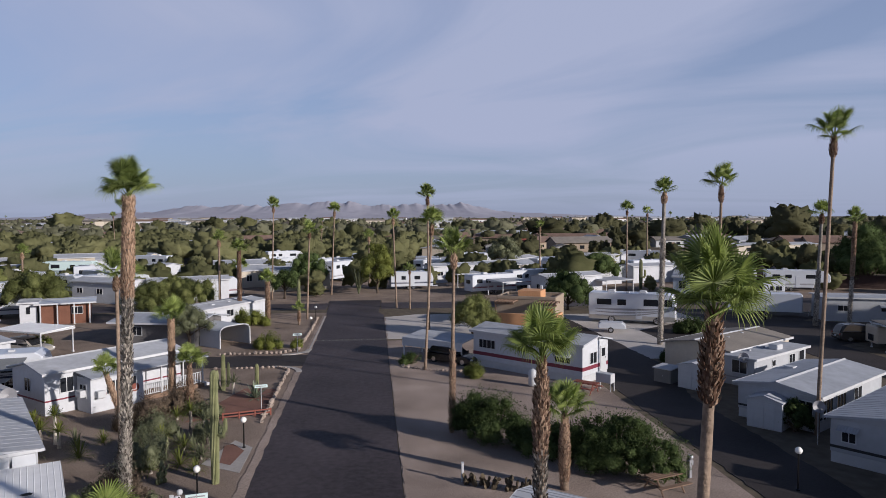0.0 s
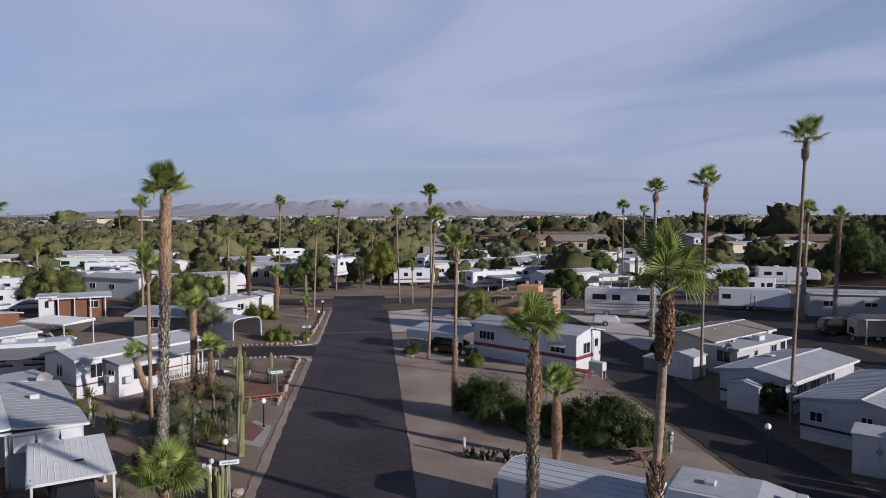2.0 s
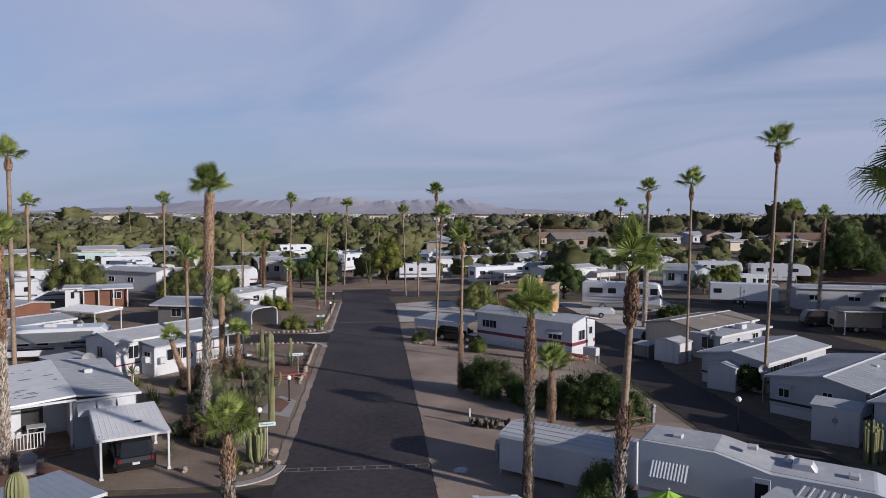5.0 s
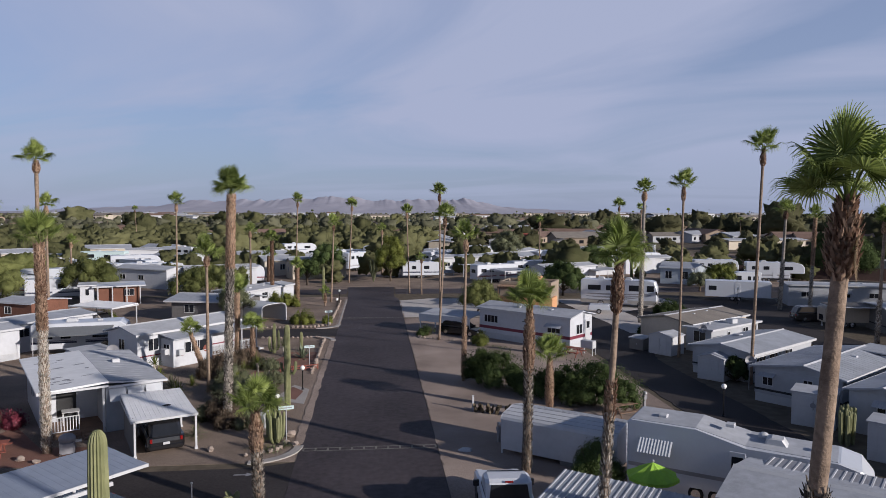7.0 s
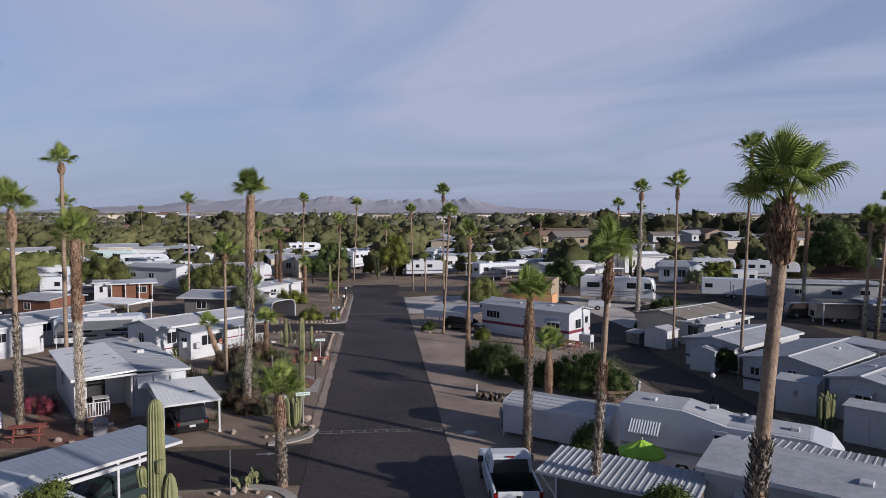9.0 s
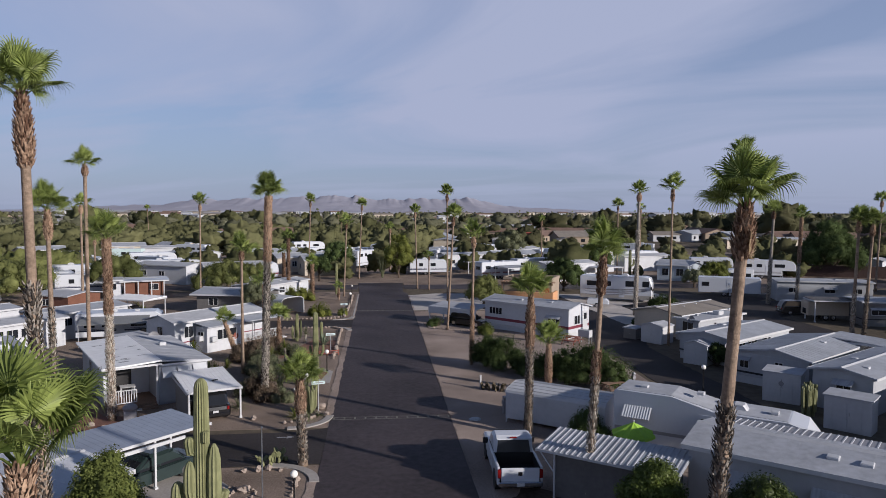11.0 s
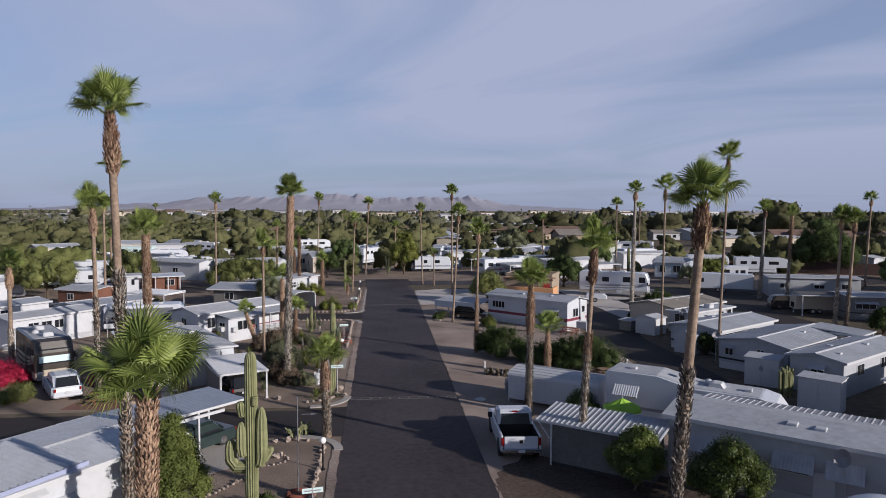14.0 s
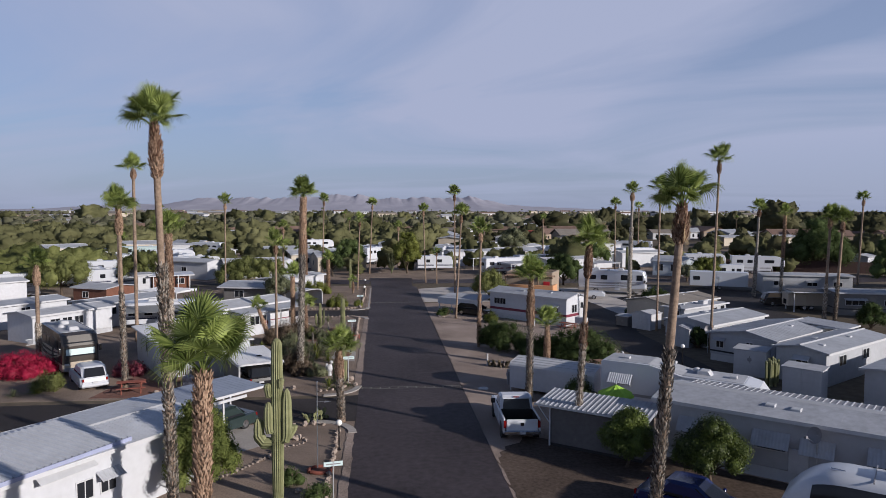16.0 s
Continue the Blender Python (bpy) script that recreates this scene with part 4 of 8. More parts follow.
def home(x, y, rz, Lx, Ly, H, rise, label, axis="x", wall=None, roof=None, over=0.25, windows=(), doors=(), stripe=None, rib=0, vents=(), skirt=None, gable=None, category="mobile home", name="mobile_home", shift=0.5):
    """A single-storey mobile home; its near corner stands at x, y and its length runs along rz."""
    wall, roof = wall or M_WHITE, roof or M_ROOFW
    p = thing(name, x, y, rz, label, category)
    z0 = 0.55 if skirt else 0.0
    part("wall", G().box(0, 0, z0, Lx, Ly, H, 0.02), wall, p)
    if skirt:
        part("skirting", G().box(0.04, 0.04, 0, Lx - 0.04, Ly - 0.04, z0 + 0.01), skirt, p)
    if rise:
        gb = [G(), G()]
        if axis == "x":
            ym = Ly * shift
            for k, (a, b) in enumerate(((0.01, 0.06), (Lx - 0.06, Lx - 0.01))):
                gb[k].prism([(0, H - 0.01), (Ly, H - 0.01), (ym, H + rise)], a, b, "x")
        else:
            xm = Lx * shift
            for k, (a, b) in enumerate(((0.01, 0.06), (Ly - 0.06, Ly - 0.01))):
                gb[k].prism([(0, H - 0.01), (Lx, H - 0.01), (xm, H + rise)], a, b, "y")
        part("gable", gb[0], gable or wall, p)
        part("gable", gb[1], gable or wall, p)
    gr = G()
    roof_gable(gr, -over, Lx + over, -over, Ly + over, H, rise if rise else 0.02, 0.1, axis, shift)
    rf = part("roof", gr, roof, p)
    ge = G()
    if axis == "x":
        ge.box(-over, -over - 0.03, H - 0.06, Lx + over, -over, H + 0.11).box(-over, Ly + over, H - 0.06, Lx + over, Ly + over + 0.03, H + 0.11)
    else:
        ge.box(-over - 0.03, -over, H - 0.06, -over, Ly + over, H + 0.11).box(Lx + over, -over, H - 0.06, Lx + over + 0.03, Ly + over, H + 0.11)
    part("fascia", ge, M_TRIM, p)
    if rib:
        gi = G()
        t = 0.1
        if axis == "x":
            ym = Ly * shift
            ribs(gi, -over, Lx + over, -over, ym, H + t, H + rise + t, rib, "y", 0.03, 0.018)
            ribs(gi, -over, Lx + over, ym, Ly + over, H + rise + t, H + t, rib, "y", 0.03, 0.018)
        else:
            xm = Lx * shift
            ribs(gi, -over, xm, -over, Ly + over, H + t, H + rise + t, rib, "x")
            ribs(gi, xm, Lx + over, -over, Ly + over, H + rise + t, H + t, rib, "x")
        part("ribbed_sheet", gi, roof, rf)
    if rise and axis == "x":
        part("ridge_cap", G().prism([(Ly * shift - 0.14, H + rise * (1 - 0.14 / (Ly * shift)) + 0.105), (Ly * shift, H + rise + 0.15), (Ly * shift + 0.14, H + rise * (1 - 0.14 / (Ly * shift)) + 0.105)], -over, Lx + over, "x"), M_TRIM, rf)
    for s, u, z, w, h, *more in windows:
        window(p, side_pose(s, Lx, Ly), u, z, w, h, *more)
    for s, u, z, *more in doors:
        door(p, side_pose(s, Lx, Ly), u, z, *more)
    if stripe:
        z, h, sm = stripe
        gs = G().box(-0.006, -0.008, z, Lx + 0.006, -0.001, z + h).box(Lx + 0.001, -0.006, z, Lx + 0.008, Ly, z + h).box(-0.008, -0.006, z, -0.001, Ly, z + h)
        part("stripe", gs, sm, p)
    for vx, vy, s in vents:
        q = (vy / (Ly * shift) if vy < Ly * shift else (Ly - vy) / (Ly * (1 - shift))) if axis == "x" else (vx / (Lx * shift) if vx < Lx * shift else (Lx - vx) / (Lx * (1 - shift)))
        zz = H + rise * q + 0.08
        gv = G().box(vx - s, vy - s, zz - 0.03, vx + s, vy + s, zz + s * 0.55, 0.03)
        part("roof_vent", gv, M_PAINT, p)
    return p


def posts(parent, spots, h, r=0.05, material=None):
    for px, py in spots:
        part("post", G().box(px - r, py - r, 0, px + r, py + r, h, 0.008).box(px - r * 1.6, py - r * 1.6, 0, px + r * 1.6, py + r * 1.6, 0.03), material or M_TRIM, parent)


def carport(x, y, rz, Lx, Ly, h, label, roof=None, slope=0.12, rib=0.3, spots=None):
    """A flat ribbed roof on posts, falling towards its front."""
    p = thing("carport", x, y, rz, label, "carport")
    za, zb = h, h + slope
    gr = G().prism([(0, za), (Ly, zb), (Ly, zb + 0.07), (0, za + 0.07)], 0, Lx, "x")
    rf = part("roof", gr, roof or M_ROOFW, p)
    part("ribbed_sheet", ribs(G(), 0.02, Lx - 0.02, 0.0, Ly, za + 0.07, zb + 0.07, rib, "y", 0.02, 0.012), roof or M_ROOFW, rf)
    part("fascia", G().box(-0.03, -0.04, za - 0.04, Lx + 0.03, -0.001, za + 0.085).box(-0.04, -0.04, za - 0.06, -0.001, Ly, za + 0.08).box(Lx + 0.001, -0.04, za - 0.06, Lx + 0.04, Ly, za + 0.08), M_TRIM, p)
    for px, py in spots if spots is not None else ((0.15, 0.15), (Lx - 0.15, 0.15), (0.15, Ly - 0.15), (Lx - 0.15, Ly - 0.15)):
        part("post", G().box(px - 0.05, py - 0.05, 0, px + 0.05, py + 0.05, za + slope * py / Ly, 0.008).box(px - 0.08, py - 0.08, 0, px + 0.08, py + 0.08, 0.12), M_TRIM, p)
    return p


AW = (0.45, 0.28, M_ROOFW)
AW2 = (0.5, 0.62, M_ROOFW)
# east side, along the road
home(6.9, 78.0, -48, 10.3, 3.7, 2.85, 0.42, "white mobile home with a maroon stripe and lattice skirting", roof=M_ROOFW, skirt=M_PAINT, stripe=(0.95, 0.28, M_MAROON),
     windows=(("f", 0.6, 1.55, 1.7, 0.75, 3), ("f", 5.1, 1.95, 1.0, 0.18, 0), ("f", 7.9, 1.35, 1.4, 0.7, 2, AW), ("r", 1.0, 1.3, 1.0, 0.9, 1)), doors=(("r", 2.5, 0.55),), vents=((4.0, 1.0, 0.25), (7.5, 1.2, 0.2)))
# part of this wall's shade is put into its duller siding
home(8.2, 32.4, -42, 17.0, 4.0, 2.85, 0.38, "long white mobile home with striped window awnings", wall=M_DULL, roof=M_ROOFSEAM, skirt=M_VSID, axis="x",
     windows=(("f", 1.2, 1.35, 1.2, 0.75, 1, AW2), ("f", 4.6, 1.35, 1.3, 0.75, 1, AW2), ("f", 6.6, 1.55, 1.1, 0.5, 1, AW2), ("f", 9.2, 1.35, 1.5, 0.8, 1, AW2), ("f", 12.4, 1.35, 1.3, 0.8, 1, AW2)),
     doors=(("f", 6.0, 0.5, 0.8, 1.1, M_VSID, False),), vents=((5.0, 1.0, 0.22), (6.1, 0.95, 0.22), (10.5, 1.2, 0.2)))
home(24.4, 49.35, 35, 9.8, 5.3, 2.2, 0.5, "off-white double mobile home with a ribbed porch roof", wall=M_DULL, roof=M_ROOFG, skirt=M_PAINT, axis="x", stripe=(0.75, 0.14, M_DARK), rib=0.45, shift=0.42,
     windows=(("l", 0.5, 1.1, 0.7, 0.7, 1, (0.4, 0.2, M_DULL)), ("l", 3.0, 1.45, 0.6, 0.45, 1), ("f", 0.9, 0.8, 0.9, 1.1, 1), ("f", 3.0, 0.45, 0.9, 1.5, 1), ("f", 5.0, 0.8, 1.0, 1.1, 1), ("f", 7.2, 0.45, 0.9, 1.5, 1)), vents=((6.0, 1.5, 0.2),))
home(23.55, 57.8, 34, 9.6, 4.7, 2.05, 0.42, "off-white mobile home with a pale metal roof", wall=M_DULL, roof=M_ROOFG, skirt=M_PAINT, axis="x", stripe=(0.7, 0.12, M_DARK),
     windows=(("l", 3.2, 0.75, 1.2, 1.0, 2), ("f", 0.5, 0.6, 1.4, 1.2, 2), ("f", 2.4, 0.6, 1.4, 1.2, 2), ("f", 5.0, 0.9, 1.2, 0.9, 1)), vents=((5.5, 4.0, 0.3),))
home(24.9, 70.3, 33, 9.5, 5.4, 2.15, 0.5, "beige mobile home with a tan shingle roof", wall=M_BEIGE, roof=M_ROOFT, axis="x",
     windows=(("f", 1.2, 1.0, 1.2, 0.9, 1), ("f", 4.2, 1.1, 0.5, 0.7, 0)), vents=((3.5, 2.0, 0.12), (6.0, 2.2, 0.12)))
home(25.0, 44.1, 33, 10.5, 3.5, 2.35, 0.35, "off-white mobile home with a low pale roof", wall=M_DULL, roof=M_ROOFG, axis="x", windows=(("l", 1.4, 1.3, 0.9, 0.6, 1, AW), ("f", 2.0, 1.2, 1.2, 0.8, 1), ("f", 6.0, 1.2, 1.2, 0.8, 1)), vents=((1.6, 1.0, 0.2), (4.0, 2.6, 0.2), (6.5, 1.2, 0.2)))
home(27.2, 35.3, 35, 11.0, 5.0, 2.4, 0.3, "off-white mobile home beside the service lane", wall=M_DULL, roof=M_ROOFG, axis="x", windows=(("l", 2.0, 1.2, 0.9, 0.7, 1),))
# flat-roofed front rooms built on to the beige and the off-white homes
fr = home(25.5, 67.85, 33, 8.0, 2.4, 2.05, 0.0, "off-white front room with a flat pale roof", wall=M_DULL, roof=M_ROOFW, windows=(("l", 0.7, 0.9, 1.2, 1.0, 1), ("f", 2.6, 1.2, 0.5, 0.5, 0), ("f", 5.2, 0.8, 1.0, 1.0, 1), ("f", 6.8, 0.1, 0.9, 1.8, 0)), stripe=(0.55, 0.1, M_GREYP), category="annex", name="annex")
part("swamp_cooler", G().box(4.2, 0.4, 2.15, 5.1, 1.1, 2.55, 0.05), M_PAINT, fr)
for k in range(3):
    part("roof_vent", G().box(2.2 + 2.1 * k, 1.5, 2.15, 2.45 + 2.1 * k, 1.75, 2.3, 0.02), M_DULL, fr)
pc = carport(32.4, 52.6, 36, 3.2, 4.2, 2.45, "ribbed patio roof on thin posts at a home's end", roof=M_ROOFG, rib=0.28, slope=0.25)
# west side
home(-21.5, 66.2, 50, 9.6, 4.1, 2.6, 0.5, "white mobile home with a gabled roof and a railed porch", roof=M_ROOFW, stripe=(0.85, 0.1, M_MAROON),
     windows=(("f", 0.9, 1.25, 0.9, 1.0, 1), ("l", 1.6, 1.3, 0.8, 0.9, 1)), vents=((6.2, 1.0, 0.12),))
home(-18.96, 23.5, 56, 9.8, 5.4, 2.72, 0.2, "white mobile home with a ribbed metal roof edged in blue", roof=M_ROOFWH, rib=0.3,
     windows=(("f", 3.2, 1.1, 0.75, 0.8, 1), ("f", 4.2, 1.1, 0.75, 0.8, 1, AW), ("r", 1.0, 1.4, 1.3, 0.8, 2, AW)))

# the porch, its railing and the awning panels of the patched-roof home


def railing(parent, m, L, h=0.9, step=0.14, z=0.3, material=None):
    r = part("railing", G().box(0, -0.03, z + h - 0.05, L, 0.03, z + h, 0.01).box(0, -0.02, z + 0.08, L, 0.02, z + 0.13, 0.008), material or M_TRIM, parent, at=m)
    n = int(L / step)
    me = to_mesh("baluster", G().box(-0.02, -0.015, z + 0.13, 0.02, 0.015, z + h - 0.05), material or M_TRIM)
    for i in range(n + 1):
        part("baluster", me, None, r, at=pose(0.02 + (L - 0.04) * i / n, 0, 0))
    return r


def steps(parent, m, w, n=3, material=None):
    for i in range(n):
        part("step", G().box(0, -0.28 * (n - i), 0.0, w, -0.28 * (n - 1 - i), 0.1 * (i + 1), 0.01), material or M_WOOD, parent, at=m)


ph = thing("mobile_home", -20.6, 49.0, 30, "white mobile home with a patched metal roof and shaded porch", "mobile home")
part("wall", G().box(0.05, 2.8, 0, 3.0, 9.9, 2.55, 0.02).box(0.05, 1.6, 0, 0.15, 2.8, 2.55), M_WHITE, ph)
part("wall", G().box(3.0, 0.0, 0, 6.0, 9.9, 2.5, 0.02), M_DULL, ph)
part("porch_floor", G().box(0.1, 0.1, 0, 3.0, 2.8, 0.28, 0.02), M_WOOD, ph)
r1 = part("roof", G().prism([(-0.35, 2.64), (3.1, 2.82), (3.1, 2.92), (-0.35, 2.74)], -0.3, 10.1, "y"), M_ROOFBW, ph, "white coated roof with peeling dark patches")
gp = G()
rr = random.Random(8)
for i in range(15):
    a, b = rr.uniform(0.3, 2.8), rr.uniform(0.6, 7.8)
    n = 7
    sx, sy = rr.uniform(0.1, 0.5), rr.uniform(0.06, 0.2)
    pts = [(a + sx * math.cos(k * 6.283 / n) * rr.uniform(0.5, 1), b + sy * math.sin(k * 6.283 / n) * rr.uniform(0.5, 1)) for k in range(n)]
    gp.add([(p, q, 2.74 + (p + 0.35) * 0.0522 + 0.006) for p, q in pts], [tuple(range(n))])
part("peeled_patch", gp, M_GREYP, r1, "dark peeled patches")
r2 = part("roof", G().prism([(3.12, 2.78), (6.25, 2.5), (6.25, 2.59), (3.12, 2.88)], -0.2, 10.1, "y"), M_ROOFW, ph, "pale ribbed metal roof")
part("ribbed_sheet", ribs(G(), 3.14, 6.2, -0.15, 10.05, 2.88, 2.6, 0.6, "x", 0.02, 0.012), M_ROOFW, r2)
part("fascia", G().box(-0.35, -0.34, 2.6, 3.1, -0.3, 2.72).box(3.12, -0.23, 2.5, 6.2, -0.2, 2.62), M_TRIM, ph)
part("roof_vent", G().box(4.3, 5.4, 2.74, 4.75, 5.8, 2.98, 0.03), M_PAINT, ph)
tb = thing("porch_table", -20.3, 51.5, 25, "white plastic table on a shaded porch", "table")
part("tabletop", G().box(-0.45, -0.4, 0.98, 0.45, 0.4, 1.02, 0.015), M_TRIM, tb)
for lx, ly in ((-0.38, -0.33), (0.38, -0.33), (-0.38, 0.33), (0.38, 0.33)):
    part("leg", G().box(lx - 0.025, ly - 0.025, 0.28, lx + 0.025, ly + 0.025, 0.98), M_TRIM, tb)
posts(ph, ((0.1, 0.12), (2.9, 0.12)), 2.6, 0.06)
railing(ph, pose(0.2, 0.14, 0), 1.5)
railing(ph, pose(0.1, 2.75, 0, 0, 0, 270), 2.5)
steps(ph, pose(1.8, 0.12, 0), 1.0, 3)
for i in range(3):
    gp = G().add([(3.15 + i * 0.95, 0, 2.35), (4.0 + i * 0.95, 0, 2.35), (4.0 + i * 0.95, -0.42, 1.75), (3.15 + i * 0.95, -0.42, 1.75), (3.15 + i * 0.95, 0.0, 2.39), (4.0 + i * 0.95, 0, 2.39), (4.0 + i * 0.95, -0.45, 1.78), (3.15 + i * 0.95, -0.45, 1.78)],
                 [(0, 1, 2, 3), (7, 6, 5, 4), (3, 2, 6, 7), (0, 3, 7, 4), (1, 5, 6, 2)])
    part("awning", gp, M_VSID, ph, "tilted ribbed awning panel")
# no opening here: the shade inside is the panel's dark colour
part("doorway", G().box(0.9, 2.76, 0.28, 1.9, 2.81, 2.3), M_DARK, ph, "doorway, a dark panel for the shade inside")
window(ph, side_pose("l", 6, 8.8), 2.4, 1.2, 0.7, 0.9, 0)

cp = carport(-15.1, 45.9, 25, 3.1, 4.9, 1.85, "white ribbed carport over a black car", roof=M_ROOFBW, slope=0.22, spots=((0.15, 0.2), (3.05, 0.2), (3.05, 4.4)), rib=0.22)
part("side_panel", G().box(0.1, 0.4, 0.0, 0.14, 4.4, 1.95), M_GREYS, cp, "grey side panel")
part("leaf_litter", G().ball((1.9, 1.7, 2.08), 0.16, 8, (1.3, 0.7, 0.25), 0.4), M_DARK, cp)

# blue-grey carport by the lane, with a dark green saloon below
bc = carport(-17.4, 32.6, 50, 8.2, 3.1, 2.25, "long blue-grey ribbed carport on white posts", roof=M_ROOFB2, rib=0.3, slope=0.15, spots=((5.4, 0.15), (8.0, 2.9), (0.3, 0.15), (2.8, 2.9)))
part("beam", G().box(0.1, -0.35, 2.05, 6.6, -0.25, 2.2, 0.01), M_TRIM, bc)

# front room of the home with the ribbed blue-edged roof
nl = thing("sun_room", -19.42, 22.54, 60, "white sun room with awninged windows and ribbed roof", "mobile home")
part("wall", G().box(0, 0, 0, 6.4, 3.7, 2.9, 0.02), M_PAINT, nl)
rf = part("roof", G().prism([(-0.3, 2.9), (3.85, 3.15), (3.85, 3.23), (-0.3, 2.98)], -0.25, 6.65, "x"), M_ROOFB, nl)
part("ribbed_sheet", ribs(G(), -0.2, 6.6, -0.28, 3.8, 2.985, 3.235, 0.28, "y", 0.06, 0.06), M_ROOFWH, rf)
part("fascia", G().box(-0.3, -0.34, 2.84, 6.7, -0.3, 3.0), M_LILAC, nl, "pale blue fascia")
m = side_pose("f", 6.4, 3.2)
window(nl, m, 2.95, 1.6, 0.8, 0.75, 1)
window(nl, m, 3.85, 1.6, 0.8, 0.75, 1)
ga = G().add([(2.65, 0, 2.75), (5.0, 0, 2.75), (5.0, -0.5, 2.4), (2.65, -0.5, 2.4), (2.65, 0, 2.78), (5.0, 0, 2.78), (5.0, -0.5, 2.43), (2.65, -0.5, 2.43)], [(0, 1, 2, 3), (7, 6, 5, 4), (3, 2, 6, 7), (0, 3, 7, 4), (1, 5, 6, 2)])
part("awning", ga, M_PAINT, nl, "plain white metal awning")
part("lamp", G().box(6.0, -0.16, 2.25, 6.2, 0.0, 2.4, 0.02), M_STEEL, nl)

# front annex and porch of the gabled home
an = thing("porch", -18.9, 66.5, 50, "white railed porch with a flat grey roof", "porch")
part("wall", G().box(0.0, 0.0, 0, 3.6, 1.6, 2.2, 0.02), M_WHITE, an)
window(an, side_pose("f", 3.6, 1.6), 1.6, 0.95, 1.5, 0.95, 1)
window(an, side_pose("l", 3.6, 1.6), 0.35, 0.9, 0.8, 0.9, 1)
part("wall_cooler", G().box(-0.4, 0.5, 1.0, 0.0, 1.1, 1.45, 0.03), M_PAINT, an, "boxed window air conditioner")
part("plaque", G().tube([(0.75, -0.05, 1.1), (0.75, 0.0, 1.1)], [0.26, 0.26], 16), M_REDWOOD, an, "round red wall plaque")
part("roof", G().prism([(-0.3, 2.2), (1.8, 2.45), (1.8, 2.52), (-0.3, 2.27)], -0.1, 8.6, "x"), M_ROOFG, an)
part("porch_floor", G().box(3.6, 0, 0, 8.4, 1.7, 0.3, 0.02), M_WOOD, an)
posts(an, ((5.0, 0.1), (6.7, 0.1), (8.3, 0.1)), 2.2)
railing(an, pose(3.7, 0.1, 0), 4.6, 0.85)
steps(an, pose(8.4, 0.2, 0, 0, 0, 90), 1.3, 3, M_PAINT)
window(an, pose(0, 0, 0), 1.0, 1.0, 1.2, 0.9, 1)
part("air_cooler", G().box(0.25, -0.4, 0.95, 0.8, 0.0, 1.4, 0.03), M_PAINT, an)
part("wall_disc", G().tube([(3.0, -0.03, 1.1), (3.0, 0.0, 1.1)], [0.28, 0.28], 16), M_REDWOOD, an, "round red wall ornament")

# ---- vehicles ----


def shell(poly, W, c=0.08, y0=0.0):
    """A side outline (x, z) given width W with rounded flanks."""
    cx = sum(p for p, _ in poly) / len(poly)
    cz = sum(q for _, q in poly) / len(poly)
    gg = G()
    n = len(poly)
    rows = []
    for yy, s in ((y0, c), (y0 + c, 0.0), (y0 + W - c, 0.0), (y0 + W, c)):
        row = []
        for p, q in poly:
            d = Vector((cx - p, cz - q))
            d = d * (s / max(d.length, 0.01)) if s else Vector((0, 0))
            row.append((p + d.x, yy, q + d.y))
        rows.append(row)
    vs = [p for r in rows for p in r]
    fs = [tuple(range(n)), tuple(range(4 * n - 1, 3 * n - 1, -1))]
    for r in range(3):
        for i in range(n):
            fs.append((r * n + i, (r + 1) * n + i, (r + 1) * n + (i + 1) % n, r * n + (i + 1) % n))
    return gg.add(vs, fs)


def wheel(parent, x, y, r=0.34, w=0.22, rim=None):
    t = part("wheel", G().tube([(0, -w / 2, 0), (0, -w / 2 + 0.03, 0), (0, w / 2 - 0.03, 0), (0, w / 2, 0)], [r * 0.9, r, r, r * 0.9], 18), M_RUBBER, parent, at=pose(x, y, r))
    part("rim", G().tube([(0, -w / 2 - 0.012, 0), (0, w / 2 + 0.012, 0)], [r * 0.6, r * 0.6], 14).tube([(0, -w / 2 - 0.03, 0), (0, w / 2 + 0.03, 0)], [r * 0.16, r * 0.16], 8), rim or M_CHROME, t)


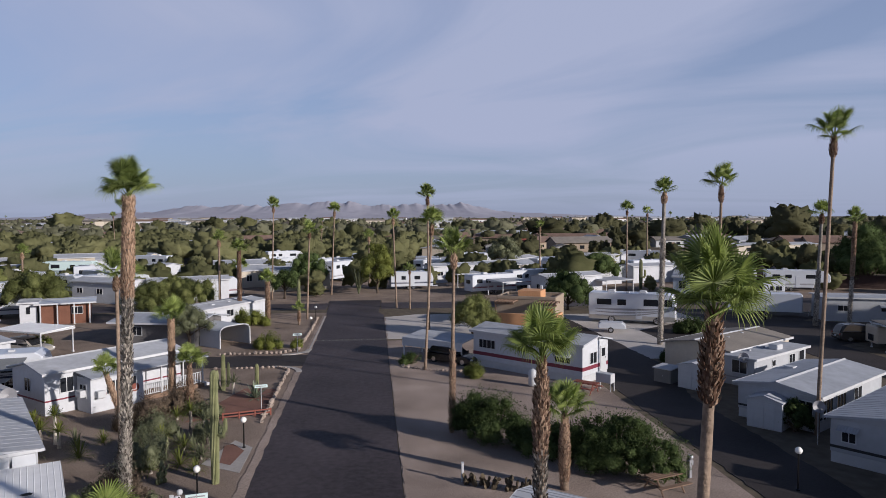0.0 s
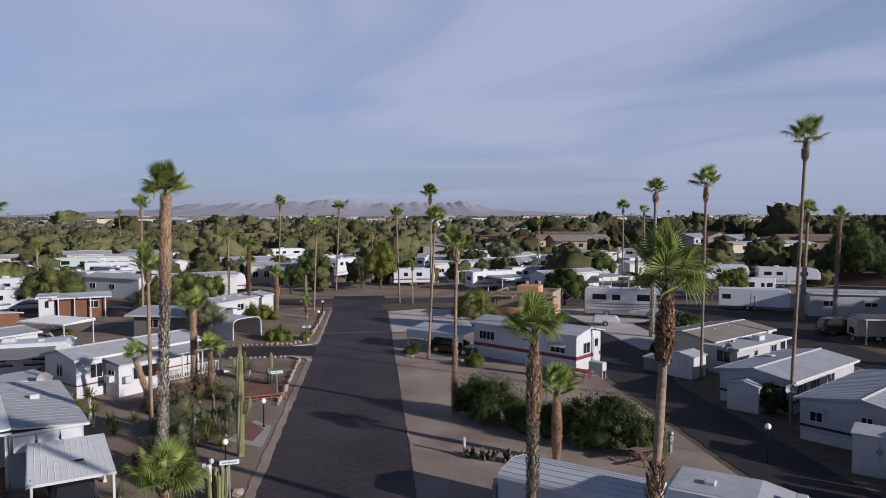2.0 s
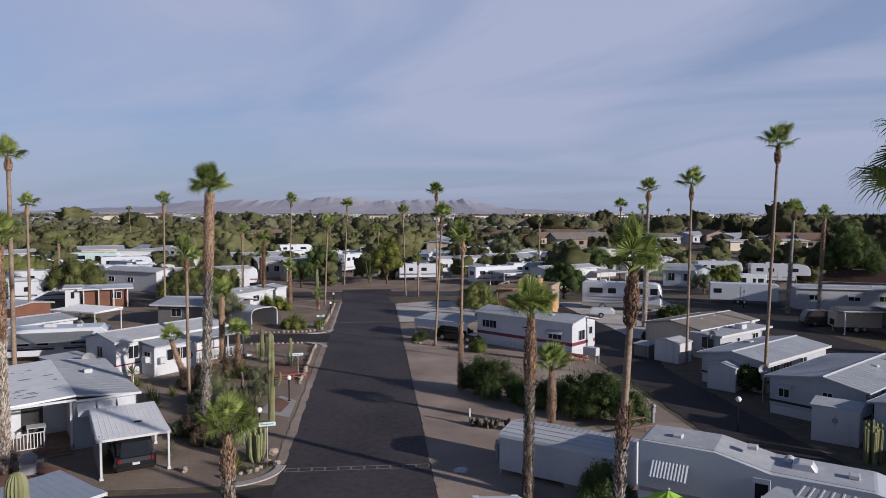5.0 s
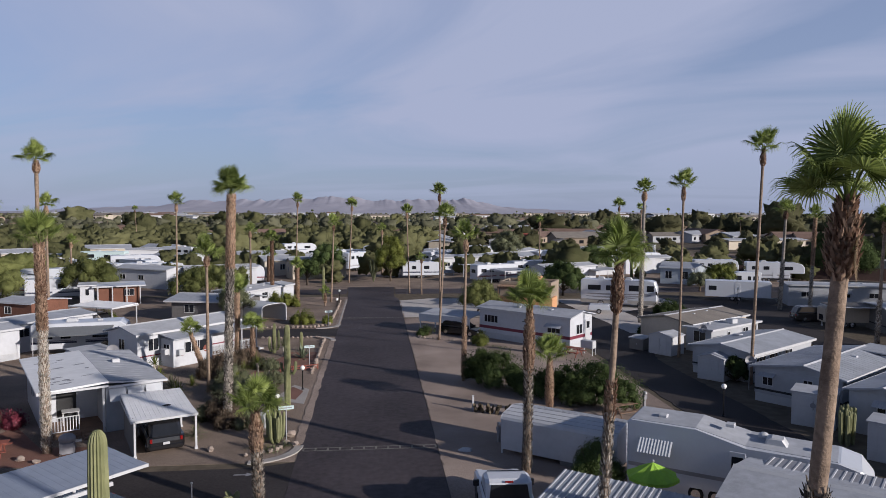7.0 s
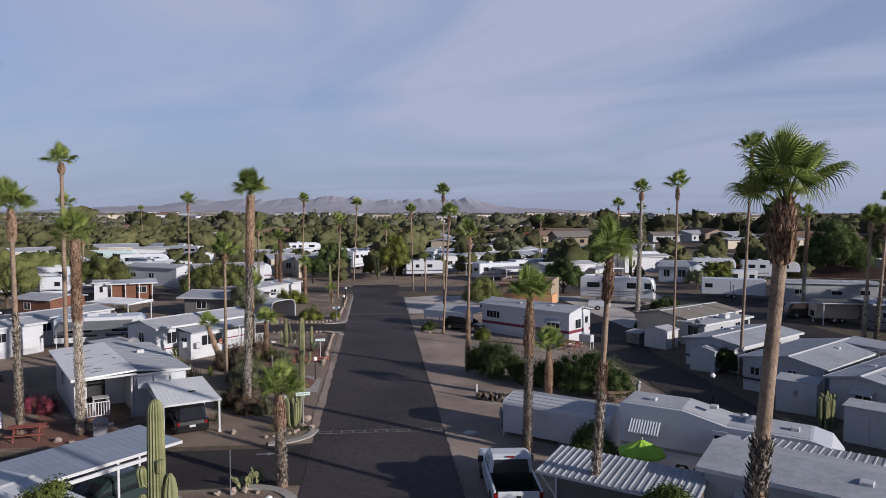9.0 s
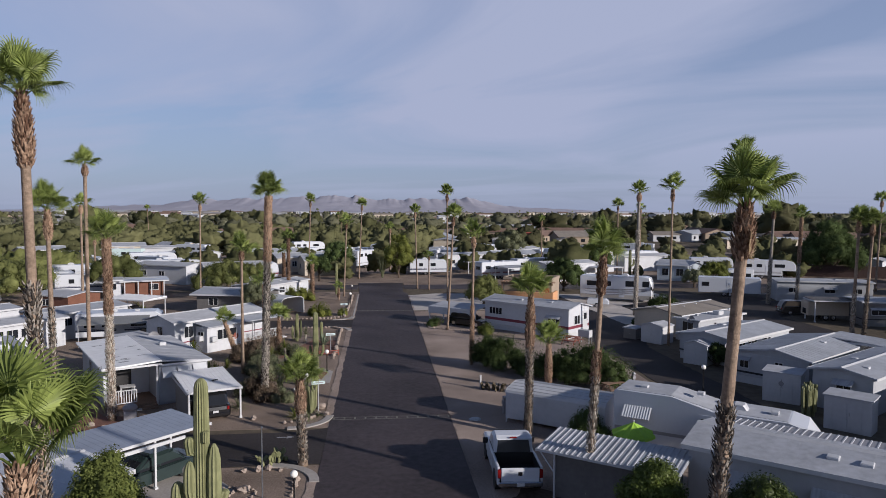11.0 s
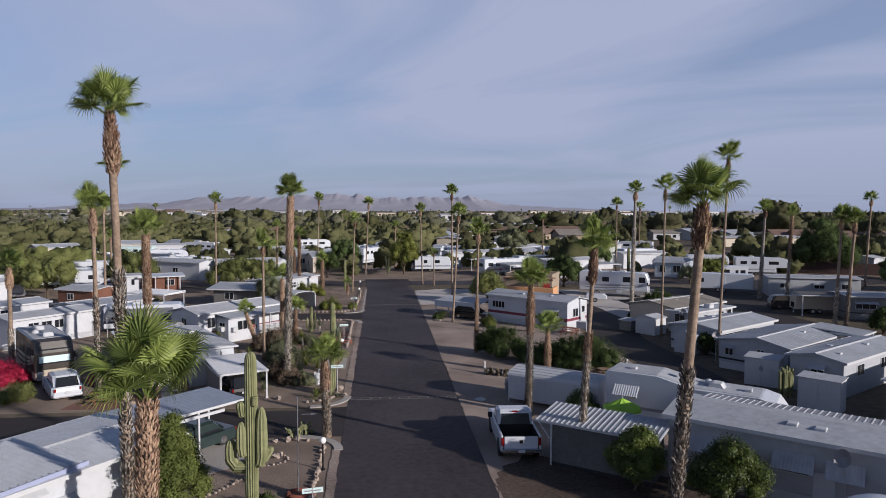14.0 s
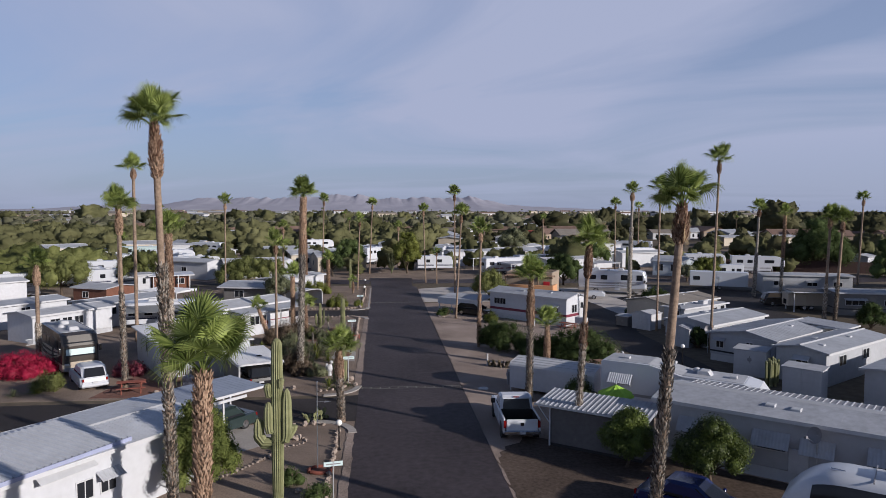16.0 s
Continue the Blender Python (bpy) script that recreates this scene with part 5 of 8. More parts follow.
def car(x, y, rz, label, paint, L=4.4, W=1.78, H=1.5, kind="suv", name="car"):
    """A parked car; x runs to its front, the middle of its rear at the origin."""
    p = thing(name, x, y, rz, label, "car")
    hb = H * 0.56
    if kind == "suv":
        low = [(0.05, 0.3), (0.0, 0.42), (0.0, hb * 0.72), (0.05, hb * 0.92), (0.12, hb), (L * 0.7, hb), (L * 0.86, hb * 0.96), (L * 0.95, hb * 0.86), (L, hb * 0.66), (L, 0.38), (L * 0.96, 0.24), (0.12, 0.22)]
        cab = [(0.08, hb - 0.02), (0.38, H * 0.9), (0.56, H * 0.975), (L * 0.28, H), (L * 0.42, H), (L * 0.5, H * 0.98), (L * 0.56, H * 0.93), (L * 0.75, hb - 0.02)]
    else:
        low = [(0.03, 0.35), (0.0, 0.6), (0.1, hb), (L * 0.7, hb), (L * 0.96, hb * 0.85), (L, hb * 0.65), (L, 0.33), (L * 0.93, 0.2), (0.1, 0.2)]
        cab = [(L * 0.14, hb - 0.02), (L * 0.27, H * 0.97), (L * 0.33, H), (L * 0.5, H), (L * 0.55, H * 0.97), (L * 0.74, hb - 0.02)]
    part("body", shell(low, W, 0.16, -W / 2), paint, p, smooth=False)
    part("cabin", shell(cab, W * 0.86, 0.2, -W * 0.43), paint, p)
    cx = sum(a for a, _ in cab) / len(cab)
    zt, zb = H * 0.93, hb + 0.04
    for s in (-1, 1):
        yy = s * W * 0.432
        xs0, xs1 = cab[0][0] + 0.28, cab[-1][0] - 0.28
        mid = (xs0 + xs1) / 2
        for a, b, tl, tr in ((xs0, mid - 0.04, cab[1][0] + 0.2, mid - 0.04), (mid + 0.04, xs1, mid + 0.04, cab[-2][0] - 0.02)):
            part("window", G().add([(a, yy, zb), (b, yy, zb), (tr, yy - s * 0.05, zt), (tl, yy - s * 0.05, zt), (a, yy + s * 0.008, zb), (b, yy + s * 0.008, zb), (tr, yy - s * 0.042, zt), (tl, yy - s * 0.042, zt)],
                                   [(4, 5, 6, 7), (0, 4, 7, 3), (1, 2, 6, 5), (3, 7, 6, 2), (0, 1, 5, 4)]), M_GLASS, p)
    rw = W * 0.36
    a, b = cab[0], cab[1]
    part("rear_window", G().add([(a[0] + 0.02, -rw, zb), (a[0] + 0.02, rw, zb), (b[0] + 0.0, rw * 0.88, zt), (b[0] + 0.0, -rw * 0.88, zt), (a[0] - 0.03, -rw, zb), (a[0] - 0.03, rw, zb), (b[0] - 0.05, rw * 0.88, zt), (b[0] - 0.05, -rw * 0.88, zt)],
                                [(4, 7, 6, 5), (4, 5, 1, 0), (7, 3, 2, 6), (4, 0, 3, 7), (5, 6, 2, 1)]), M_GLASS, p)
    a, b = cab[-1], cab[-2]
    part("windscreen", G().add([(a[0] - 0.02, -rw, zb), (a[0] - 0.02, rw, zb), (b[0], rw * 0.88, zt), (b[0], -rw * 0.88, zt), (a[0] + 0.03, -rw, zb), (a[0] + 0.03, rw, zb), (b[0] + 0.05, rw * 0.88, zt), (b[0] + 0.05, -rw * 0.88, zt)],
                               [(4, 5, 6, 7), (4, 0, 1, 5), (7, 6, 2, 3), (4, 7, 3, 0), (5, 1, 2, 6)]), M_GLASS, p)
    for s in (-1, 1):
        yy = s * W * 0.4
        part("tail_light", G().box(-0.03, yy - 0.06, hb - 0.26, 0.06, yy + 0.06, hb - 0.06, 0.015), M_TAILR, p)
        part("headlight", G().box(L - 0.1, yy - 0.14, hb * 0.62, L + 0.015, yy + 0.1, hb * 0.78, 0.015), M_LENS, p)
        part("mirror", G().box(cab[-1][0] - 0.35, s * (W * 0.5 + 0.06) - 0.07, hb + 0.02, cab[-1][0] - 0.22, s * (W * 0.5 + 0.06) + 0.07, hb + 0.16, 0.03), paint, p)
        for wx in (L * 0.19, L * 0.81):
            wheel(p, wx, s * (W / 2 - 0.12), 0.33)
    part("bumper", G().box(-0.05, -W * 0.46, 0.3, 0.12, W * 0.46, 0.5, 0.03), paint, p)
    part("plate", G().box(-0.065, -0.16, 0.52, -0.02, 0.16, 0.64), M_PAINT, p)
    return p


def pickup(x, y, rz, label, paint):
    p = thing("pickup_truck", x, y, rz, label, "pickup truck")
    L, W = 5.8, 2.0
    part("body", shell([(0.0, 0.5), (0.0, 0.62), (5.5, 0.62), (5.78, 0.6), (5.78, 0.42), (5.5, 0.32), (0.3, 0.38)], W * 0.96, 0.08, -W * 0.48), paint, p)
    part("bonnet", shell([(3.85, 0.6), (3.85, 1.16), (4.3, 1.18), (5.5, 1.08), (5.74, 0.98), (5.8, 0.6)], W, 0.12, -W / 2), paint, p)
    part("cab", shell([(1.95, 0.6), (1.95, 1.2), (3.95, 1.2), (3.95, 0.6)], W, 0.08, -W / 2), paint, p)
    part("cab_roof", shell([(1.98, 1.18), (2.12, 1.83), (2.35, 1.93), (3.0, 1.94), (3.3, 1.86), (3.95, 1.18)], W * 0.9, 0.14, -W * 0.45), paint, p)
    for s in (-1, 1):
        part("bed_side", G().box(0.05, s * (W / 2 - 0.06) - 0.06, 0.5, 1.95, s * (W / 2 - 0.06) + 0.06, 1.27, 0.03), paint, p)
        part("tail_light", G().box(-0.02, s * (W / 2 - 0.09) - 0.07, 0.8, 0.1, s * (W / 2 - 0.09) + 0.07, 1.18, 0.015), M_TAILR, p)
        part("headlight", G().box(5.7, s * 0.78 - 0.15, 0.82, 5.82, s * 0.78 + 0.15, 1.0, 0.02), M_LENS, p)
        part("mirror", G().box(3.55, s * (W / 2 + 0.12) - 0.12, 1.15, 3.7, s * (W / 2 + 0.12) + 0.12, 1.42, 0.03), M_CARB, p)
        yy = s * W * 0.452
        for a, b, c, d in ((2.2, 2.85, 2.85, 2.32), (2.92, 3.75, 3.28, 2.92)):
            part("window", G().add([(a, yy, 1.24), (b, yy, 1.24), (c, yy - s * 0.1, 1.8), (d, yy - s * 0.1, 1.8), (a, yy + s * 0.01, 1.24), (b, yy + s * 0.01, 1.24), (c, yy - s * 0.09, 1.8), (d, yy - s * 0.09, 1.8)],
                                   [(4, 5, 6, 7), (0, 4, 7, 3), (1, 2, 6, 5), (3, 7, 6, 2), (0, 1, 5, 4)]), M_GLASS, p)
        for wx in (0.95, 4.75):
            wheel(p, wx, s * (W / 2 - 0.14), 0.4, 0.27)
            part("wheel_arch", G().tube([(wx, s * (W / 2 - 0.02), 0.44), (wx, s * (W / 2 + 0.012), 0.44)], [0.47, 0.47], 18), M_RUBBER, p)
    part("tailgate", G().box(-0.03, -W / 2 + 0.17, 0.66, 0.05, W / 2 - 0.17, 1.25, 0.025), paint, p)
    for nm, gg in (("front", G().box(1.9, -W / 2 + 0.1, 0.7, 1.945, W / 2 - 0.1, 1.26)), ("left", G().box(0.06, W / 2 - 0.135, 0.7, 1.9, W / 2 - 0.122, 1.24)), ("right", G().box(0.06, -W / 2 + 0.122, 0.7, 1.9, -W / 2 + 0.135, 1.24)), ("rear", G().box(0.052, -W / 2 + 0.15, 0.7, 0.062, W / 2 - 0.15, 1.22))):
        part("bed_liner", gg, M_RUBBER, p, "black plastic bed liner")
    part("badge", G().box(-0.042, -0.09, 0.92, -0.03, 0.09, 1.08, 0.01), M_CARB, p, "dark round tailgate badge")
    part("bed_floor", G().box(0.05, -W / 2 + 0.12, 0.62, 1.93, W / 2 - 0.12, 0.7), M_RUBBER, p, "black bed liner")
    part("rear_window", G().add([(2.0, -0.78, 1.24), (2.0, 0.78, 1.24), (2.1, 0.7, 1.78), (2.1, -0.7, 1.78), (1.96, -0.78, 1.24), (1.96, 0.78, 1.24), (2.06, 0.7, 1.78), (2.06, -0.7, 1.78)],
                                [(4, 7, 6, 5), (4, 5, 1, 0), (7, 3, 2, 6), (4, 0, 3, 7), (5, 6, 2, 1)]), M_GLASS, p)
    part("windscreen", G().add([(3.92, -0.82, 1.22), (3.92, 0.82, 1.22), (3.34, 0.7, 1.82), (3.34, -0.7, 1.82), (3.97, -0.82, 1.24), (3.97, 0.82, 1.24), (3.39, 0.7, 1.86), (3.39, -0.7, 1.86)],
                               [(4, 5, 6, 7), (4, 0, 1, 5), (7, 6, 2, 3), (4, 7, 3, 0), (5, 1, 2, 6)]), M_GLASS, p)
    part("brake_light", G().box(2.08, -0.16, 1.86, 2.16, 0.16, 1.91), M_TAILR, p)
    part("bumper", G().box(-0.2, -W / 2 + 0.05, 0.48, 0.02, W / 2 - 0.05, 0.68, 0.03), M_CHROME, p, "chrome rear bumper")
    part("plate", G().box(-0.215, -0.16, 0.52, -0.19, 0.16, 0.66), M_PAINT, p)
    return p


pickup(1.8, 34.75, 87.5, "white pickup truck with a black bed parked at the road edge", M_CARW)
car(-13.7, 46.7, 115, "black compact car under the ribbed carport", M_CARB, 4.1, 1.8, 1.6)
car(-24.9, 47.6, 122, "white estate car parked in front of a motor home", M_CARW, 4.5, 1.82, 1.62)
car(-13.3, 39.6, 232, "dark green saloon car under the blue-grey carport", M_CARG, 4.9, 1.85, 1.42, "saloon")
car(5.4, 27.2, -42, "dark blue saloon car beside a white home", M_CARBL, 4.6, 1.8, 1.42, "saloon")
car(-34.3, 88.4, -24, "silver hatchback under a tan carport", M_CARS, 4.3, 1.75, 1.5)
car(43.6, 84.8, -10, "dark maroon pickup parked by the back lane", M_BRONZE, 5.0, 1.9, 1.7)
car(-23.3, 70.6, 150, "black car with a red cover behind the awning", M_CARB, 4.6, 1.8, 1.5)
car(3.6, 80.6, -40, "black car under a white shelter", M_CARB, 4.6, 1.8, 1.45)


def roof_units(p, spots, z, material=None):
    for ux, uy, k in spots:
        if k == "ac":
            part("air_conditioner", shell([(ux - 0.5, z), (ux - 0.42, z + 0.26), (ux - 0.2, z + 0.32), (ux + 0.3, z + 0.3), (ux + 0.5, z)], 0.7, 0.08, uy - 0.35), material or M_PAINT, p)
        elif k == "vent":
            part("roof_vent", G().box(ux - 0.2, uy - 0.2, z, ux + 0.2, uy + 0.2, z + 0.16, 0.03), material or M_PAINT, p)
        else:
            part("satellite_dome", G().ball((ux, uy, z + 0.1), 0.25, 10, (1, 1, 0.8)), material or M_PAINT, p)


def coach(x, y, rz, label, L=9.5, W=2.45, H=3.3, body=None, lower=None, name="motor_home", front="flat", swoosh=None, units=((2.5, 1.2, "ac"), (6.0, 1.2, "ac"), (4.3, 0.8, "vent")), wheels=(2.6, 7.6), category="motor home", slide=None, dark_front=False):
    """A motor home, front at x = L; the near right-hand rear corner at the origin, y to its left."""
    body = body or M_CARW
    p = thing(name, x, y, rz, label, category)
    if front == "flat":
        prof = [(0.05, 0.9), (0.0, 1.4), (0.0, H - 0.15), (0.15, H), (L - 0.9, H), (L - 0.3, H - 0.15), (L - 0.02, H - 0.9), (L, 1.2), (L - 0.02, 0.9)]
    else:
        prof = [(0.05, 0.9), (0.0, H - 0.12), (0.12, H), (L - 1.5, H), (L - 0.5, H - 0.3), (L - 0.45, 2.05), (L - 1.1, 1.75), (L - 0.95, 1.2), (L, 1.1), (L, 0.9)]
    part("body", shell(prof, W, 0.1), body, p)
    part("skirt", shell([(0.05, 0.42), (0.0, 0.55), (0.0, 0.92), (L, 0.92), (L + 0.02, 0.6), (L - 0.1, 0.42)], W - 0.02, 0.06, 0.01), lower or M_GREYP, p, "painted lower skirt")
    for s, yy in ((-1, 0.0), (1, W)):
        if s > 0:
            m = pose(L, W, 0, 0, 0, 180)
        else:
            m = pose(0, 0, 0)
        for u, w, h in ((0.1, 0.17, 0.5), (0.34, 0.1, 0.5), (0.64, 0.17, 0.6), (0.87, 0.09, 0.62)):
            uu = L * u if s < 0 else L * (1 - u - w)
            part("window", G().box(uu, -0.015, H - 1.35, uu + L * w, 0.01, H - 1.35 + h + 0.15, 0.02), M_GLASS, p, at=m)
        d = L * 0.56 if s < 0 else L * 0.4
        if s < 0:
            part("door", G().box(L * 0.55, -0.02, 0.6, L * 0.55 + 0.72, 0.01, H - 0.55, 0.012), body, p, at=m)
        if swoosh:
            gg = G()
            for k in range(3):
                n = 16
                vs, fs = [], []
                for i in range(n + 1):
                    q = i / n
                    xx = L * (0.08 + 0.85 * q)
                    zz = 1.6 - 0.22 * k - 0.5 * math.sin(q * 2.6 + 0.3 * k) * (0.6 + 0.2 * k) + 0.4 * q
                    tt = 0.06 + 0.17 * math.sin(math.pi * q) * (1 - 0.25 * k)
                    vs += [(xx, -0.02, zz), (xx, -0.02, zz + tt), (xx, 0.004, zz), (xx, 0.004, zz + tt)]
                for i in range(n):
                    a = 4 * i
                    fs += [(a, a + 4, a + 5, a + 1), (a + 1, a + 5, a + 7, a + 3), (a, a + 2, a + 6, a + 4)]
                gg.add(vs, fs)
            part("side_stripe", gg, swoosh, p, "swooping painted stripes", at=m)
    if front == "flat":
        f = [(-W * 0.44, 1.5), (W * 0.44, 1.5), (W * 0.44, H - 0.75), (-W * 0.44, H - 0.75)]
        z0, z1 = 1.5, H - 0.62
        xa = L + 0.015
        xb = L - 0.1
        part("windscreen", G().add([(xa, 0.14, z0), (xa, W - 0.14, z0), (xb, W - 0.2, z1), (xb, 0.2, z1), (xa - 0.06, 0.14, z0), (xa - 0.06, W - 0.14, z0), (xb - 0.1, W - 0.2, z1), (xb - 0.1, 0.2, z1)],
                                   [(0, 1, 2, 3), (0, 4, 5, 1), (3, 2, 6, 7), (0, 3, 7, 4), (1, 5, 6, 2)]), M_GLASS, p)
        part("pillar", G().box(xa - 0.04, W / 2 - 0.03, z0, xa + 0.01, W / 2 + 0.03, z0 + 0.4), M_RUBBER, p)
    else:
        part("windscreen", G().box(L - 1.05, 0.2, 1.25, L - 0.9, W - 0.2, 1.7, 0.03), M_GLASS, p)
    part("bumper", G().box(L - 0.05, 0.1, 0.42, L + 0.12, W - 0.1, 0.68, 0.04), M_GREYP, p)
    for s in (0.3, W - 0.3):
        part("headlight", G().box(L - 0.05, s - 0.16, 0.85, L + 0.04, s + 0.16, 1.0, 0.02), M_LENS, p)
    for s in (-0.13, W + 0.13):
        part("mirror", G().box(L - 0.15, s - 0.1, 1.75, L + 0.02, s + 0.1, 2.2, 0.03), M_CARB, p)
    for wx in wheels:
        for yy in (0.14, W - 0.14):
            wheel(p, wx, yy, 0.45, 0.26)
    roof_units(p, units, H - 0.02)
    return p


def trailer(x, y, rz, label, L=8.0, W=2.45, H=3.0, body=None, name="travel_trailer", nose="round", stripe=None, awning=False, units=((3.0, 1.2, "ac"), (5.2, 1.0, "vent")), category="travel trailer", fifth=False, wins=((0.1, 0.12), (0.3, 0.1), (0.62, 0.18)), wheels=None, group=""):
    """A travel trailer, its nose at x = L; the corner of its near side at the origin."""
    body = body or M_CARW
    p = thing(name, x, y, rz, label, category, group)
    if fifth:
        prof = [(0, 0.6), (0, H - 0.1), (0.1, H), (L - 1.4, H), (L - 0.5, H - 0.25), (L - 0.05, H - 0.8), (L, 1.65), (L - 0.1, 1.5), (L - 2.3, 1.5), (L - 2.4, 0.6)]
    elif nose == "round":
        prof = [(0, 0.55), (0, H - 0.15), (0.15, H), (L - 0.7, H), (L - 0.25, H - 0.3), (L, H - 1.1), (L - 0.03, 1.0), (L - 0.15, 0.55)]
    else:
        prof = [(0, 0.55), (0, H - 0.1), (0.1, H), (L - 0.1, H), (L, H - 0.1), (L, 0.55)]
    part("body", shell(prof, W, 0.1), body, p)
    Lb = L - 2.4 if fifth else L
    for side, m in (("f", pose(0, 0, 0)), ("b", pose(L, W, 0, 0, 0, 180))):
        for u, w in wins:
            uu = L * u if side == "f" else L * (1 - u - w)
            part("window", G().box(uu, -0.015, H - 1.3, uu + L * w, 0.01, H - 0.7, 0.02), M_GLASS, p, at=m)
    part("window", G().box(-0.015, 0.6, H - 1.4, 0.01, W - 0.6, H - 0.8, 0.02), M_GLASS, p)
    part("door", G().box(L * 0.46, -0.02, 0.62, L * 0.46 + 0.68, 0.012, 0.62 + 1.85, 0.012), body, p)
    if stripe:
        part("stripe", G().box(0.05, -0.006, 1.05, Lb - 0.05, 0.004, 1.2).box(0.05, -0.006, 1.26, Lb - 0.05, 0.004, 1.3), stripe, p)
    for wx in wheels or (Lb * 0.42, Lb * 0.42 + 0.8):
        for yy in (0.12, W - 0.12):
            wheel(p, wx, yy, 0.34, 0.2)
    if not fifth:
        part("hitch", G().tube([(L - 0.2, 0.5, 0.5), (L + 0.9, W / 2, 0.5), (L - 0.2, W - 0.5, 0.5)], [0.05, 0.05, 0.05], 6), M_STEEL, p)
        part("jack", G().tube([(L + 0.8, W / 2, 0.0), (L + 0.8, W / 2, 0.75)], [0.035, 0.035], 6), M_STEEL, p)
    else:
        part("landing_leg", G().box(L - 2.2, 0.3, 0, L - 2.1, 0.4, 1.5), M_STEEL, p)
        part("landing_leg", G().box(L - 2.2, W - 0.4, 0, L - 2.1, W - 0.3, 1.5), M_STEEL, p)
    if awning:
        part("awning", G().prism([(0.0, H - 0.35), (-2.3, H - 0.75), (-2.3, H - 0.71), (0.0, H - 0.3)], 0.6, L - 1.2, "x"), M_SCREEN, p, "dark grey fabric awning")
        for ax in (0.7, L - 1.3):
            part("awning_arm", G().tube([(ax, -2.25, H - 0.74), (ax, -2.2, 0.02)], [0.025, 0.025], 6), M_TRIM, p)
    roof_units(p, units, H - 0.02)
    return p


# near-east fifth-wheel trailer under the palms
fw = thing("fifth_wheel_trailer", 7.8, 40.3, -36, "long white fifth-wheel trailer with a stepped roof", "travel trailer")
fw.matrix_basis = fw.matrix_basis @ Matrix.Diagonal((0.89, 0.97, 0.98, 1))
FWW = 2.5
part("body", shell([(0, 0.6), (0, 3.1), (0.15, 3.22), (3.2, 3.22), (5.4, 2.78), (9.2, 2.7), (10.0, 2.5), (10.5, 1.9), (10.55, 1.5), (8.2, 1.45), (8.1, 0.6)], FWW, 0.1), M_CARW, fw)
part("roof_skin", G().prism([(0.2, 3.2), (3.2, 3.2), (5.4, 2.76), (9.1, 2.68), (9.1, 2.72), (5.4, 2.8), (3.2, 3.24), (0.2, 3.24)], 0.12, FWW - 0.12, "y"), M_ROOFW, fw, "chalky white roof skin")
part("stripe", G().box(0.1, -0.006, 1.15, 8.0, 0.004, 1.32), M_GREYP, fw)
part("door", G().box(4.75, -0.02, 0.65, 5.45, 0.012, 2.5, 0.012), M_CARW, fw)
part("door_window", G().box(4.85, -0.03, 1.7, 5.35, -0.012, 2.3, 0.02), M_GLASS, fw)
window(fw, pose(0, 0, 0), 0.75, 1.75, 1.3, 0.6, 1, (0.55, 0.5, M_VSID))
window(fw, pose(0, 0, 0), 6.1, 1.5, 1.5, 0.6, 1, (0.5, 0.4, M_ROOFW))
for wx in (3.3, 4.2):
    for yy in (0.14, FWW - 0.14):
        wheel(fw, wx, yy, 0.36, 0.22)
roof_units(fw, ((1.5, 1.1, "vent"), (4.6, 1.2, "vent")), 3.2)
roof_units(fw, ((6.6, 1.2, "ac"), (6.0, 1.7, "dome"), (8.4, 1.1, "vent")), 2.74)
part("hitch_box", G().box(9.0, 0.9, 1.0, 9.3, 1.6, 1.5, 0.02), M_STEEL, fw)
part("skirt", G().box(0.05, 0.06, 0.0, 8.0, 0.1, 0.62), M_VSID, fw)

# white shelter with rounded eaves beside it
ws = thing("metal_shelter", 3.1, 45.3, -38, "white corrugated shelter with rounded eaves beside a trailer", "shelter")
prof = [(0, 0.25), (0, 1.75), (0.06, 1.88), (0.2, 1.98), (1.35, 2.2), (2.5, 1.98), (2.64, 1.88), (2.7, 1.75), (2.7, 0.25)]
part("shell", G().prism(prof, 0, 6.0, "x"), M_WHITE, ws)
for k in range(7):
    yy = 0.22 + 2.26 * k / 6
    zz = 1.98 + 0.22 * (1 - abs(yy - 1.35) / 1.15)
    part("roof_rib", G().box(0.02, yy - 0.02, zz - 0.01, 5.98, yy + 0.02, zz + 0.02), M_ROOFW, ws)
part("end_trim", G().prism([(p, q + 0.01) for p, q in prof[1:-1]] + [(p, q - 0.05) for p, q in prof[1:-1]][::-1], -0.03, 0.0, "x"), M_TRIM, ws)
for lx, ly in ((0.05, 0.05), (0.05, 2.65), (5.9, 0.05), (5.9, 2.65)):
    part("post", G().box(lx - 0.04, ly - 0.04, 0, lx + 0.04, ly + 0.04, 0.4), M_TRIM, ws)
part("skirt_panel", G().box(3.2, 0.02, 0.0, 5.95, 0.06, 0.27), M_GREYS, ws)

# lean-to by the pickup
lt = thing("lean_to", 2.45, 34.55, -38, "grey lean-to with a ribbed white metal roof", "shed")
# the wall's shade is in its dark grey
part("wall", G().box(0.75, 0.25, 0, 5.6, 2.1, 1.95, 0.015), M_DKGREY, lt)
rf = part("roof", G().prism([(-0.1, 2.15), (2.4, 2.42), (2.4, 2.47), (-0.1, 2.2)], 0, 6.0, "x"), M_ROOFG, lt)
part("ribbed_sheet", ribs(G(), 0.02, 5.98, -0.1, 2.4, 2.2, 2.47, 0.25, "y", 0.045, 0.03), M_ROOFG, rf)
part("post", G().box(0.72, 0.12, 0, 0.8, 0.2, 2.15, 0.01), M_TRIM, lt)
part("brace", G().tube([(0.76, 0.16, 1.2), (0.05, 0.1, 2.12)], [0.03, 0.03], 6), M_TRIM, lt)
